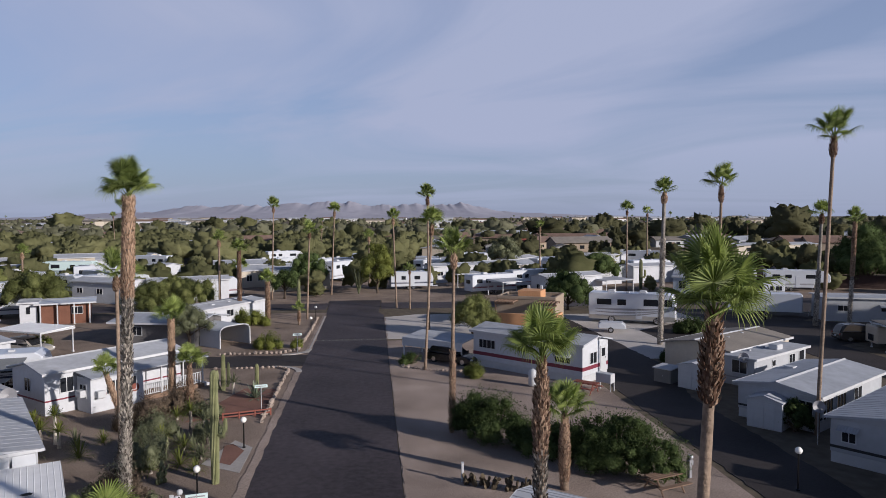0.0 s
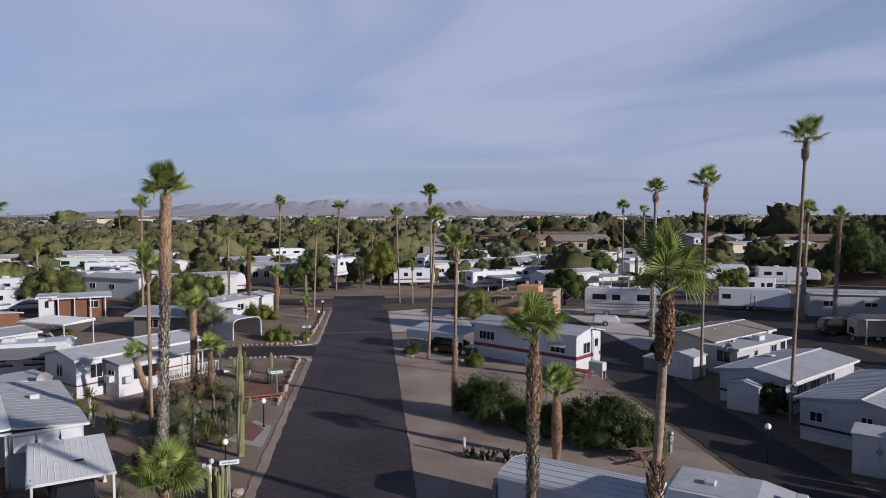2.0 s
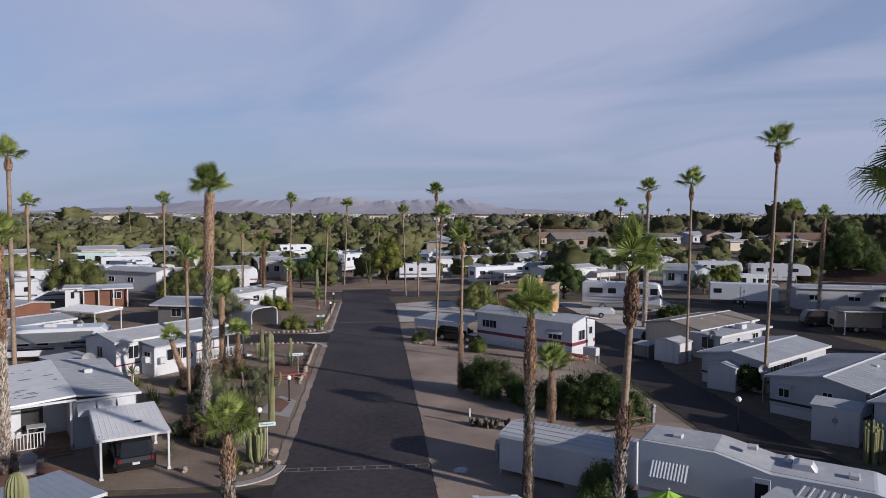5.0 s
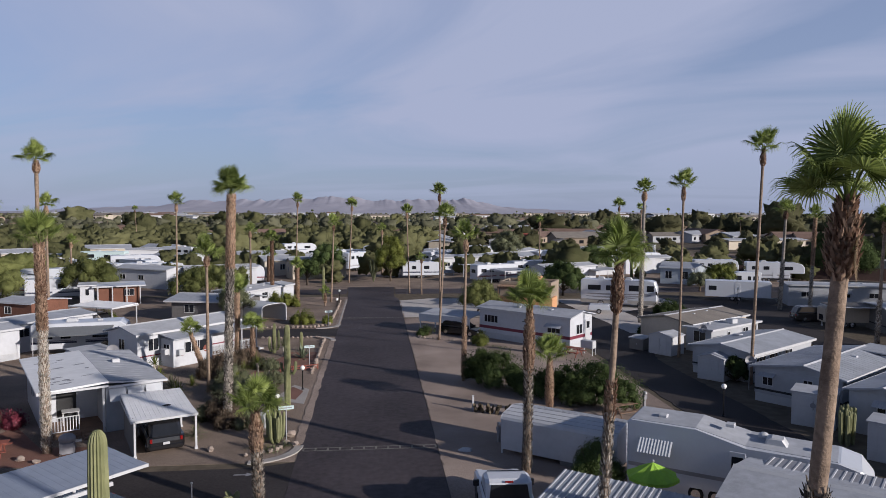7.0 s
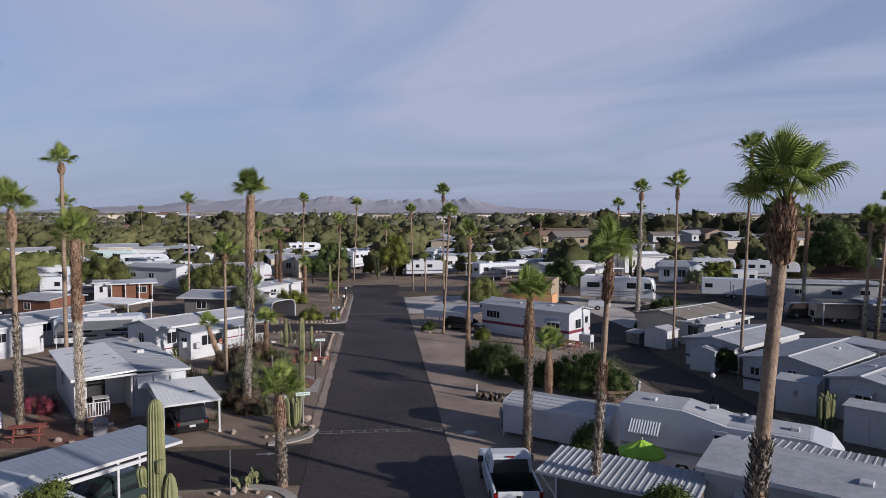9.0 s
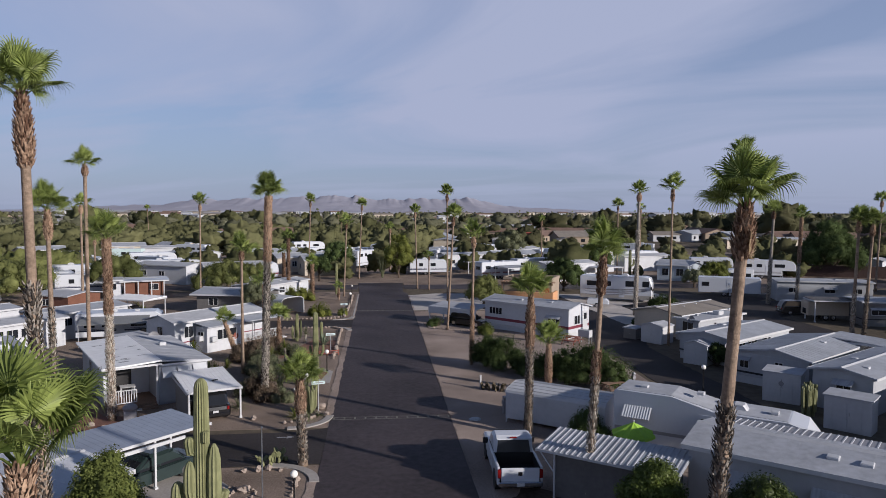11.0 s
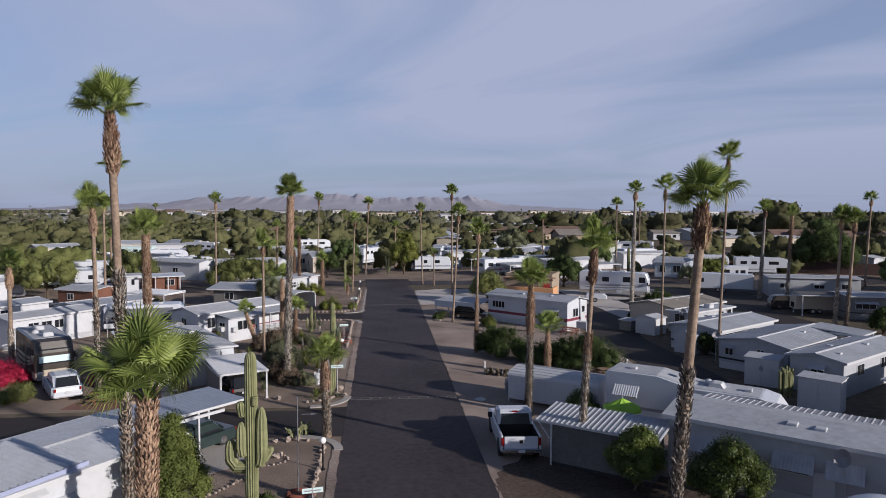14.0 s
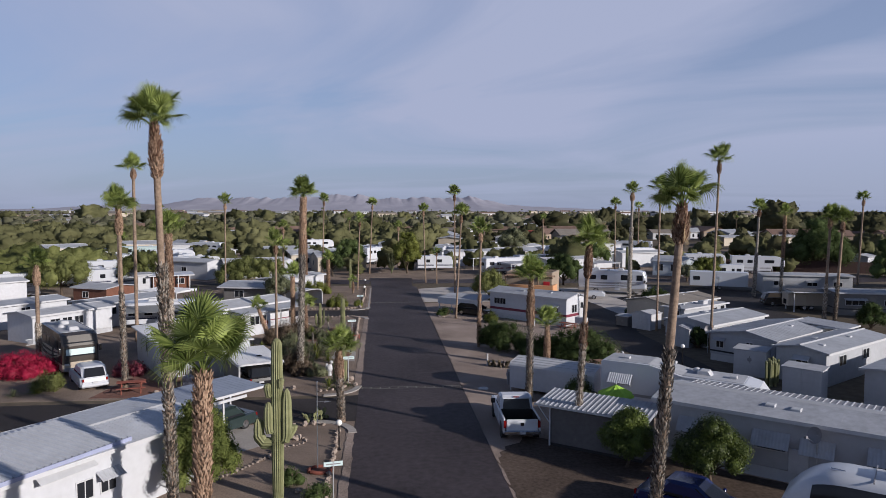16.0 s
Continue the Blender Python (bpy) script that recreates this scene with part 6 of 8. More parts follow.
part("fascia", G().box(0, -0.13, 2.1, 6.0, -0.1, 2.2), M_TRIM, lt)
part("plinth", G().box(0.8, 0.2, 0.0, 5.6, 0.25, 0.16), M_DARK, lt)
# row of ribbed patio roofing behind the long home's ridge
pr = thing("patio_cover", 10.3, 34.1, -42, "ribbed white metal patio cover behind a mobile home", "patio cover")
rf = part("roof", G().prism([(0.0, 3.1), (2.2, 2.9), (2.2, 2.95), (0.0, 3.15)], 0, 16.0, "x"), M_GREYP, pr)
part("ribbed_sheet", ribs(G(), 0.05, 15.95, -0.1, 2.2, 3.13, 2.92, 0.3, "y", 0.055, 0.05), M_ROOFW, rf)
posts(pr, ((0.2, 2.1), (5.3, 2.1), (10.6, 2.1), (15.8, 2.1)), 2.92, 0.04)

# lime umbrella on the patio
um = thing("patio_umbrella", 7.6, 36.9, 10, "open lime-green canvas patio umbrella on a thin pole", "umbrella")
part("pole", G().tube([(0, 0, 0), (0, 0, 2.45)], [0.025, 0.025], 8), M_STEEL, um)
part("base", G().tube([(0, 0, 0), (0, 0, 0.1)], [0.25, 0.22], 14), M_DARK, um)
gg = G()
n = 8
for i in range(n):
    a0, a1 = 2 * math.pi * i / n, 2 * math.pi * (i + 1) / n
    top, k = (0, 0, 2.45), 1.02
    pa, pb = (k * math.cos(a0), k * math.sin(a0), 1.95), (k * math.cos(a1), k * math.sin(a1), 1.95)
    am = (a0 + a1) / 2
    pm = (k * 0.9 * math.cos(am), k * 0.9 * math.sin(am), 1.9)
    gg.add([top, pa, pm, pb, (pa[0], pa[1], 1.82), (pm[0], pm[1], 1.78), (pb[0], pb[1], 1.82)], [(0, 1, 2), (0, 2, 3), (1, 4, 5, 2), (2, 5, 6, 3)])
part("canopy", gg, M_LIME, um)
for i in range(n):
    a0 = 2 * math.pi * i / n
    part("rib", G().tube([(0, 0, 2.42), (1.01 * math.cos(a0), 1.01 * math.sin(a0), 1.93)], [0.012, 0.008], 5), M_STEEL, um)
part("finial", G().ball((0, 0, 2.5), 0.06, 8), M_STEEL, um)

# motor homes and trailers
mh = coach(-32.9, 57.4, -55, "dark brown motor home with a white roof and wide windscreen", L=7.4, H=3.15, body=M_BRONZE, lower=M_TANP, swoosh=M_TANP, units=((2.0, 1.2, "ac"), (5.4, 1.2, "ac"), (3.8, 0.7, "dome")), wheels=(1.9, 6.0))
part("roof_skin", G().box(0.2, 0.15, 3.12, 6.4, 2.3, 3.17, 0.02), M_ROOFW, mh, "white roof skin")
# pale panel on the glass: sunshade and reflected sky in one colour
part("sunshade", G().box(7.4, 0.25, 1.6, 7.45, 2.2, 2.05, 0.01), M_SIGN, mh, "pale panel for the sunshade and the windscreen's sky reflection")
part("grille", G().box(7.38, 0.5, 0.75, 7.46, 1.95, 1.1, 0.02), M_TANP, mh)
coach(23.5, 99.6, -27, "white motor home with grey swooping stripes", L=9.6, H=3.45, swoosh=M_GREYP, lower=M_CARS)


def bus(x, y, rz, label, L=8.7, W=2.5, H=3.2):
    """A streamlined bus, front at x = L, with a domed nose and a dark wrap-round windscreen."""
    p = thing("bus_conversion", x, y, rz, label, "bus")
    n, m = 30, 18

    def at(i, k, grow=0.0):
        q = i / n
        d = max(0.0, (L * q - (L - 1.9)) / 1.9)
        hw = (W / 2 + grow) * (1 - 0.42 * d ** 3.0)
        top = (H + grow) - 0.95 * d ** 2.6
        t = math.pi * k / m
        c, s = math.cos(t), math.sin(t)
        px = L * q + 0.35 * d * (1 - (0.9 * s) ** 2)
        return Vector((px + grow * d, W / 2 + hw * math.copysign(abs(c) ** 0.32, c), 0.5 + (top - 0.5) * abs(s) ** 0.42))
    g = G()
    vs = [at(i, k) for i in range(n + 1) for k in range(m + 1)]
    fs = [(i * (m + 1) + k, (i + 1) * (m + 1) + k, (i + 1) * (m + 1) + k + 1, i * (m + 1) + k + 1) for i in range(n) for k in range(m)]
    fs += [tuple(range(m + 1)), tuple(n * (m + 1) + k for k in range(m, -1, -1))]
    g.add(vs, fs)
    part("body", g, M_CARW, p, smooth=True)
    for name, i0, i1, k0, k1 in (("windscreen", 28, 30, 2, 16), ("window", 19, 27, 2, 5), ("window", 19, 27, 13, 16), ("window", 8, 17, 2, 5), ("window", 8, 17, 13, 16)):
        gw = G()
        ww = k1 - k0
        vs = [at(i, k, 0.012) - (Vector((0, 0, 0.14)) if name == "windscreen" else Vector((0, 0, 0))) for i in range(i0, i1 + 1) for k in range(k0, k1 + 1)]
        fs = [(a * (ww + 1) + b, (a + 1) * (ww + 1) + b, (a + 1) * (ww + 1) + b + 1, a * (ww + 1) + b + 1) for a in range(i1 - i0) for b in range(ww)]
        part(name, gw.add(vs, fs), M_GLASS, p, smooth=True)
    part("front_panel", G().box(L - 0.3, 0.35, 0.55, L + 0.3, W - 0.35, 1.0, 0.08), M_CARW, p)
    for yy in (0.5, W - 0.5):
        part("headlight", G().ball((L + 0.28, yy, 0.8), 0.11, 10), M_LENS, p)
    for k in range(5):
        part("marker_lamp", G().ball((L - 1.25 - 0.05 * abs(k - 2), W / 2 + (k - 2) * 0.3, H - 0.2 - 0.015 * abs(k - 2)), 0.05, 8, (1.4, 0.8, 0.8)), M_DARK, p)
    part("horn", G().tube([(L - 1.7, W / 2 + 0.25, H - 0.02), (L - 1.25, W / 2 + 0.25, H - 0.02)], [0.03, 0.05], 8), M_CHROME, p)
    part("roof_seam", G().box(L - 2.6, 0.25, H - 0.03, L - 2.56, W - 0.25, H + 0.012), M_GREYP, p)
    ac = part("air_conditioner", G().box(L - 4.2, W / 2 - 0.5, H - 0.04, L - 2.9, W / 2 + 0.5, H + 0.3, 0.12), M_CARW, p)
    for k in range(4):
        part("louvre", G().box(L - 4.0 + 0.2 * k, W / 2 - 0.3, H + 0.296, L - 3.88 + 0.2 * k, W / 2 + 0.3, H + 0.306), M_GREYP, ac)
    for wx in (1.9, L - 2.2):
        for yy in (0.14, W - 0.14):
            wheel(p, wx, yy, 0.45, 0.26)
    return p


bus(16.9, 18.3, 140, "white streamlined bus conversion with a domed nose")
trailer(-31.9, 71.6, 12, "white travel trailer with a dark awning folded out", L=7.6, H=2.75, awning=True, stripe=M_NAVY)
trailer(42.3, 103.3, -26, "long white utility trailer by the lane", L=8.4, H=2.75, W=2.4, nose="flat", wins=((0.06, 0.12),), units=())
trailer(44.2, 80.0, -12, "tan trailer under a striped cover", L=4.6, H=2.1, W=2.2, body=M_TANP, nose="flat", wins=(), units=())
# roof colour darkened to stand for the shadow over this corner
carport(44.0, 78.6, -12, 5.6, 3.0, 2.35, "low carport with a white edge, its roof darkened as in shade", roof=M_DKGREY, rib=0.25)

# sheds by the service lane


def shed(x, y, rz, Lx, Ly, H, label, wall=None, rise=0.3, roof=None, flat=False):
    p = thing("garden_shed", x, y, rz, label, "shed")
    part("wall", G().box(0, 0, 0, Lx, Ly, H, 0.015), wall or M_PAINT, p)
    if flat:
        part("roof", G().prism([(-0.08, H), (Ly + 0.08, H + 0.12), (Ly + 0.08, H + 0.19), (-0.08, H + 0.07)], -0.08, Lx + 0.08, "x"), roof or M_ROOFW, p)
    else:
        part("gable", G().prism([(0, H - 0.01), (Lx, H - 0.01), (Lx / 2, H + rise)], 0.01, Ly - 0.01, "y"), wall or M_PAINT, p)
        part("roof", roof_gable(G(), -0.08, Lx + 0.08, -0.1, Ly + 0.1, H, rise, 0.06, "y"), roof or M_ROOFW, p)
    for i in (0, 1):
        d = part("door", G().box(Lx * (0.2 + 0.31 * i), -0.025, 0.08, Lx * (0.2 + 0.31 * i) + Lx * 0.29, 0.0, H - 0.12, 0.008), wall or M_PAINT, p)
    part("handle", G().box(Lx * 0.53, -0.05, H * 0.48, Lx * 0.55, -0.025, H * 0.58), M_STEEL, p)
    return p


shed(20.4, 69.0, -55, 2.2, 2.0, 1.6, "small white metal garden shed")
shed(20.4, 59.75, -50, 1.95, 1.9, 1.6, "small white metal garden shed")
shed(19.4, 70.9, -55, 1.4, 1.2, 1.0, "low grey storage box", M_GREYS, flat=True)
s3 = shed(20.7, 48.6, -43, 2.25, 1.5, 1.9, "white storage shed with a sun ornament on its side", flat=True)
part("sun_ornament", G().tube([(1.12, -0.03, 1.25), (1.12, -0.01, 1.25)], [0.16, 0.16], 12).add(
    [(1.12 + (0.17 if k % 2 else 0.3) * math.cos(k * math.pi / 8), -0.02, 1.25 + (0.17 if k % 2 else 0.3) * math.sin(k * math.pi / 8)) for k in range(16)], [tuple(range(16))]), M_GREYP, s3, "round grey sun ornament")
shed(21.0, 42.75, -50, 2.4, 1.3, 1.9, "plain white storage shed", flat=True)

# ---- more buildings, further off ----
home(-37.0, 64.6, 56, 8.0, 4.0, 2.5, 0.3, "white park home with a lattice skirt and pale roof", roof=M_ROOFW, windows=(("f", 1.6, 1.3, 1.0, 0.8, 1), ("f", 2.8, 1.3, 1.0, 0.8, 1), ("f", 4.0, 1.3, 0.9, 0.8, 1)))
home(-34.3, 72.6, 56, 8.0, 4.5, 2.5, 0.3, "white park home behind a lattice screen", roof=M_ROOFG, windows=(("f", 1.0, 1.3, 1.0, 0.8, 1),))
home(-45.5, 70.0, 56, 10.0, 4.2, 2.4, 0.3, "white park home with a grey roof", roof=M_ROOFG, windows=(("f", 1.6, 1.3, 1.0, 0.8, 1), ("f", 5.0, 1.3, 1.0, 0.8, 1)))
home(-44.2, 90.0, -25, 5.4, 4.6, 2.4, 0.3, "dark brown park home with a pale flat roof", wall=M_BROWN, roof=M_ROOFW, windows=(("f", 1.5, 1.2, 1.0, 0.8, 1),))
carport(-35.4, 87.3, -26, 5.9, 3.6, 2.2, "tan carport with a white flat roof", roof=M_ROOFBW, rib=0.4)
br = home(-39.1, 104.5, 20, 5.2, 4.6, 2.4, 0.12, "brown boarded cabin with a blue-grey metal roof", wall=M_BROWN, roof=M_ROOFB, over=0.6, windows=(("f", 3.2, 1.1, 1.2, 0.9, 1),), category="cabin", name="cabin")
posts(br, ((0.1, -0.5), (1.8, -0.5), (3.5, -0.5), (5.1, -0.5)), 2.4, 0.07)
home(-41.0, 103.9, 20, 1.7, 4.0, 2.6, 0.05, "white utility room beside a brown cabin", roof=M_ROOFW, category="annex", name="annex", windows=(("f", 0.6, 1.3, 0.5, 0.9, 0),))
# wall coloured dark for the tree shade on it
gr = home(-25.8, 90.4, -14, 8.0, 5.5, 2.25, 0.5, "low grey-roofed home shaded by trees", wall=M_DKGREY, roof=M_ROOFG, over=0.6, windows=(("f", 1.5, 1.0, 1.2, 0.9, 1), ("r", 1.5, 1.0, 1.0, 0.9, 1)))
home(-19.5, 97.3, 62, 11.0, 4.2, 2.3, 0.25, "white park home with a long pale roof", roof=M_ROOFW, windows=(("f", 1.0, 1.1, 1.2, 0.8, 1), ("f", 4.0, 1.1, 1.2, 0.8, 1)), vents=((3, 1.2, 0.25), (6, 1.4, 0.2)))
# arched steel carport
ar = thing("arched_carport", -15.4, 87.6, 50, "white arched steel carport with open ends", "carport")
prof = [(1.75 * math.copysign(abs(math.cos(a)) ** 0.55, math.cos(a)), 1.35 + 0.68 * math.sin(a) ** 0.6) for a in [math.pi * k / 12 for k in range(13)]]
full = [(1.75, 0.0)] + prof + [(-1.75, 0.0)]
part("roof", G().prism([(p + 1.6, q) for p, q in full] + [((p * 0.97) + 1.6, q * 0.975) for p, q in full][::-1], 0.0, 5.0, "y"), M_VSID, ar)
for yy in (0.0, 4.94):
    part("end_frame", G().tube([(p + 1.6, yy, q) for p, q in full], [0.06] * len(full), 6), M_TRIM, ar)
# stucco house with pergolas
ad = thing("stucco_house", 12.6, 98.6, -26, "orange stucco house with flat parapets and wooden pergolas", "house")
part("wall", G().box(0, 0, 0, 6.6, 5.0, 3.0, 0.03), M_TAN, ad)
part("parapet", G().box(-0.05, -0.05, 3.0, 6.65, 0.2, 3.35, 0.03).box(-0.05, 4.8, 3.0, 6.65, 5.05, 3.35, 0.03).box(-0.05, 0.2, 3.0, 0.2, 4.8, 3.35).box(6.4, 0.2, 3.0, 6.65, 4.8, 3.35), M_TAN, ad)
part("upper_block", G().box(2.2, 0.8, 3.0, 4.8, 3.4, 3.9, 0.03), M_ADOBE, ad)
part("garden_wall", G().box(0.6, -3.0, 0, 7.4, -2.7, 1.8, 0.04).box(7.1, -2.7, 0, 7.4, 0, 1.8, 0.04), M_ADOBE, ad, "orange stucco garden wall")
for x0 in (0.2, 4.9):
    pg = part("pergola", G().box(x0, -1.9, 2.6, x0 + 2.2, -1.75, 2.8).box(x0, -0.2, 2.75, x0 + 2.2, -0.06, 2.95), M_WOOD, ad, "dark timber pergola")
    for k in range(6):
        part("slat", G().box(x0 + 0.05 + k * 0.4, -2.1, 2.82, x0 + 0.15 + k * 0.4, 0.0, 2.98), M_WOOD, pg)
    part("pergola_post", G().box(x0 + 0.05, -1.9, 0, x0 + 0.2, -1.75, 2.6), M_WOOD, ad)
part("door", G().box(5.4, -0.04, 0, 6.3, 0.01, 2.05, 0.01), M_RED, ad, "red painted door")
for k in range(2):
    part("chimney", G().box(2.5 + 1.5 * k, 4.0, 3.0, 2.8 + 1.5 * k, 4.3, 4.2, 0.02), M_PAINT, ad, "white flue")
cv = thing("metal_shelter", 1.2, 81.6, -38, "white flat-roofed shelter over a dark car", "shelter")
part("roof", G().prism([(0, 1.75), (3.0, 2.0), (3.0, 2.08), (0, 1.83)], 0, 6.0, "x"), M_ROOFW, cv)
part("back_panel", G().box(0, -0.03, 1.1, 6.0, 0.0, 1.8), M_VSID, cv)
posts(cv, ((0.1, 0.1), (5.9, 0.1), (0.1, 2.9), (5.9, 2.9)), 1.8, 0.05)
# east of the back lane
home(50.5, 96.8, -18, 12.0, 4.5, 2.7, 0.1, "long grey mobile home with white window awnings", wall=M_DULL, roof=M_ROOFG, windows=(("f", 1.5, 1.2, 1.3, 0.7, 1), ("f", 6.0, 1.2, 1.4, 0.7, 1, AW), ("f", 9.5, 1.2, 1.2, 0.7, 1)), vents=((8, 2, 0.2), (9.5, 2.2, 0.2)))
home(47.6, 75.6, -14, 11.0, 4.4, 2.6, 0.1, "grey mobile home with a dark window band", wall=M_GREYS, roof=M_ROOFG, stripe=(0.7, 0.12, M_DARK), windows=(("f", 0.8, 1.2, 2.2, 0.7, 2, (0.4, 0.2, M_ROOFW)), ("f", 5.0, 1.2, 1.4, 0.7, 1)))
home(45.2, 125.4, -30, 5.6, 8.5, 2.7, 0.7, "pale blue-grey house with a grey roof", wall=M_BLUEG, roof=M_ROOFG, windows=(("f", 0.8, 0.9, 1.1, 1.3, 1), ("f", 3.2, 0.9, 1.3, 1.3, 1)), category="house", name="park_house")
home(49.6, 122.7, 6, 3.5, 3.4, 2.5, 0.85, "pale blue-grey gabled porch with white trim", axis="y", wall=M_BLUEG, roof=M_ROOFG, over=0.3, windows=(("f", 0.4, 0.7, 0.8, 1.4, 1), ("f", 1.4, 0.7, 0.8, 1.4, 1), ("f", 2.4, 0.7, 0.7, 1.4, 1)), category="porch", name="porch")
bw = thing("boundary_wall", 62, 137, -24, "long brown boundary wall, darkened for its shade", "wall", kind="structure")
part("wall", G().box(0, 0, 0, 90, 0.25, 2.2), M_WALLB, bw)
trailer(62.0, 128.0, -20, "white fifth-wheel trailer parked by the wall", L=9.5, H=3.4, fifth=True, stripe=M_GREYP)
trailer(57.0, 137.5, -15, "white travel trailer parked by the wall", L=8.0, H=3.2)
coach(60.0, 121.0, 170, "white truck cab parked by the trailer", L=5.0, W=2.2, H=2.4, front="cab", units=(), wheels=(1.0, 3.9))

# trailers beyond the cross street, each unlike its neighbours
FAR = []
FAR.append(trailer(1.6, 137.2, 4, "white class-C motor home behind the cross street", L=7.2, H=3.0, wins=((0.25, 0.1), (0.55, 0.14)), stripe=M_NAVY, name="travel_trailer"))
FAR.append(trailer(-8.6, 152.0, 60, "tall white fifth-wheel trailer seen end-on", L=9.5, H=3.8, fifth=True, stripe=M_GREYP))
FAR.append(trailer(14.0, 128.0, 24, "white travel trailer in the far row", L=8.5, H=3.1, stripe=M_MAROON))
FAR.append(home(9.5, 148.0, 20, 11.0, 4.0, 3.0, 0.4, "white park home in the far row", roof=M_ROOFW, windows=(("f", 1.0, 1.3, 1.2, 0.8, 1), ("f", 5.0, 1.3, 1.2, 0.8, 1), ("l", 1.4, 1.2, 0.8, 0.8, 1))))
FAR.append(home(20.5, 150.0, 20, 10.0, 5.0, 2.9, 0.8, "beige park home with white-trimmed windows in the far row", wall=M_BEIGE, roof=M_ROOFG, windows=(("f", 1.0, 1.1, 1.0, 1.1, 1), ("f", 3.0, 1.1, 1.0, 1.1, 1), ("l", 1.4, 1.1, 0.9, 1.0, 1))))
FAR.append(coach(-45.5, 132.0, 10, "white motor home with dark windows among trees", L=9.8, H=3.4, swoosh=M_GREYP))
FAR.append(coach(-57.0, 169.0, 178, "teal and white motor home in the far row", L=10.0, H=3.5, body=M_SIGN, swoosh=M_NAVY))
FAR.append(trailer(-54.0, 150.0, 20, "white fifth-wheel with curled stripes", L=9.0, H=3.6, fifth=True, stripe=M_DARK))
FAR.append(carport(18.0, 124.0, 22, 5.5, 4.5, 2.3, "white carport in the far row", roof=M_ROOFW, rib=0.5))
spots = random.Random(21)


def far_copy(src, x, y, rz):
    ob = copy_thing(FAR[src], pose(x, y, 0, 0, 0, rz))
    ob["group"] = "trailers in the far rows"
    return ob


for row, (yy, n, a, b) in enumerate(((143, 5, -86, -20), (150, 3, 34, 60), (160, 6, -95, -14), (166, 6, 4, 60), (178, 7, -100, 20), (184, 5, 8, 80), (196, 7, -110, 75), (129, 3, -88, -40))):
    for i in range(n):
        x = a + (b - a) * (i + spots.uniform(0.1, 0.7)) / n
        if 44 < x < 60 and yy < 140:
            continue
        far_copy(spots.choice((0, 1, 2, 2, 3, 3, 4, 5, 7, 8)), x, yy + spots.uniform(-3, 3), spots.choice((20, 200, 55, 235, -30, 150)) + spots.uniform(-8, 8))
for x, y, k, rz in ((-58, 112, 2, 8), (-50, 108.5, 0, 20), (-62, 96, 5, 20), (-66, 108, 2, 30), (-55, 118, 7, 20), (-30, 128, 2, 15), (-24, 131, 3, 200), (-18, 137, 4, 20), (-58, 84, 3, 50), (-70, 72, 2, 50), (-52, 60, 2, 60), (24.5, 122.5, 3, 25), (34, 124, 8, 20), (22, 136, 2, 24), (33, 139, 3, 20), (13, 139, 8, 20), (90, 128, 3, 30)):
    far_copy(k, x, y, rz)

# houses in the district behind
HOUSES = []


def house(x, y, rz, L, W, H, rise, wall, roof, label):
    p = thing("house", x, y, rz, label, "house", "houses behind the park")
    part("wall", G().box(0, 0, 0, L, W, H, 0.03), wall, p)
    part("gable", G().prism([(0, H - 0.01), (W, H - 0.01), (W / 2, H + rise)], 0.02, L - 0.02, "x"), wall, p)
    part("roof", roof_gable(G(), -0.5, L + 0.5, -0.6, W + 0.6, H, rise, 0.18), roof, p)
    for u in (0.12, 0.42, 0.72):
        part("window", G().box(L * u, -0.03, 1.0, L * u + 1.6, 0.02, 2.2), M_GLASS, p)
    part("door", G().box(L * 0.58, -0.03, 0.05, L * 0.58 + 1.0, 0.02, 2.1), M_WOOD, p)
    return p


HOUSES.append(house(60, 250, 5, 20, 10, 3.0, 1.9, M_TAN, M_ROOFT, "low tan house with a shingle roof"))
HOUSES.append(house(40, 236, 0, 9, 7, 3.0, 1.8, M_BEIGE, M_ROOFR, "house with a red tiled roof"))
HOUSES.append(house(90, 290, -8, 22, 11, 3.2, 2.0, M_TAN, M_ROOFBR, "low house with a brown tiled roof"))
HOUSES.append(house(-60, 250, 8, 18, 10, 3.0, 1.6, M_PAINT, M_ROOFW, "low white house with a pale roof"))
HOUSES.append(house(130, 260, 30, 15, 9, 3.0, 1.4, M_DULL, M_ROOFG, "low off-white house with a grey roof"))
HOUSES.append(house(20, 300, -30, 12, 8, 3.0, 1.2, M_PAINT, M_ROOFT, "small white house with a tan roof"))
HOUSES.append(house(110, 225, 10, 30, 8, 2.9, 0.5, M_BEIGE, M_ROOFW, "long low beige block with a pale flat roof"))
hr = random.Random(4)
for i in range(230):
    y = hr.uniform(225, 1100) if i < 175 else hr.uniform(212, 400)
    x = hr.uniform(-0.62, 0.72) * y if i < 175 else hr.uniform(20, 330)
    k = hr.choice((0, 2, 2, 3, 4, 5, 6)) if x > 0 else hr.choice((0, 3, 3, 5, 5, 2, 4))
    copy_thing(HOUSES[k], pose(x, y, 0, 0, 0, hr.choice((0, 0, 90, 45)) + hr.uniform(-20, 20)) @ Matrix.Scale(hr.uniform(0.8, 1.05), 4))

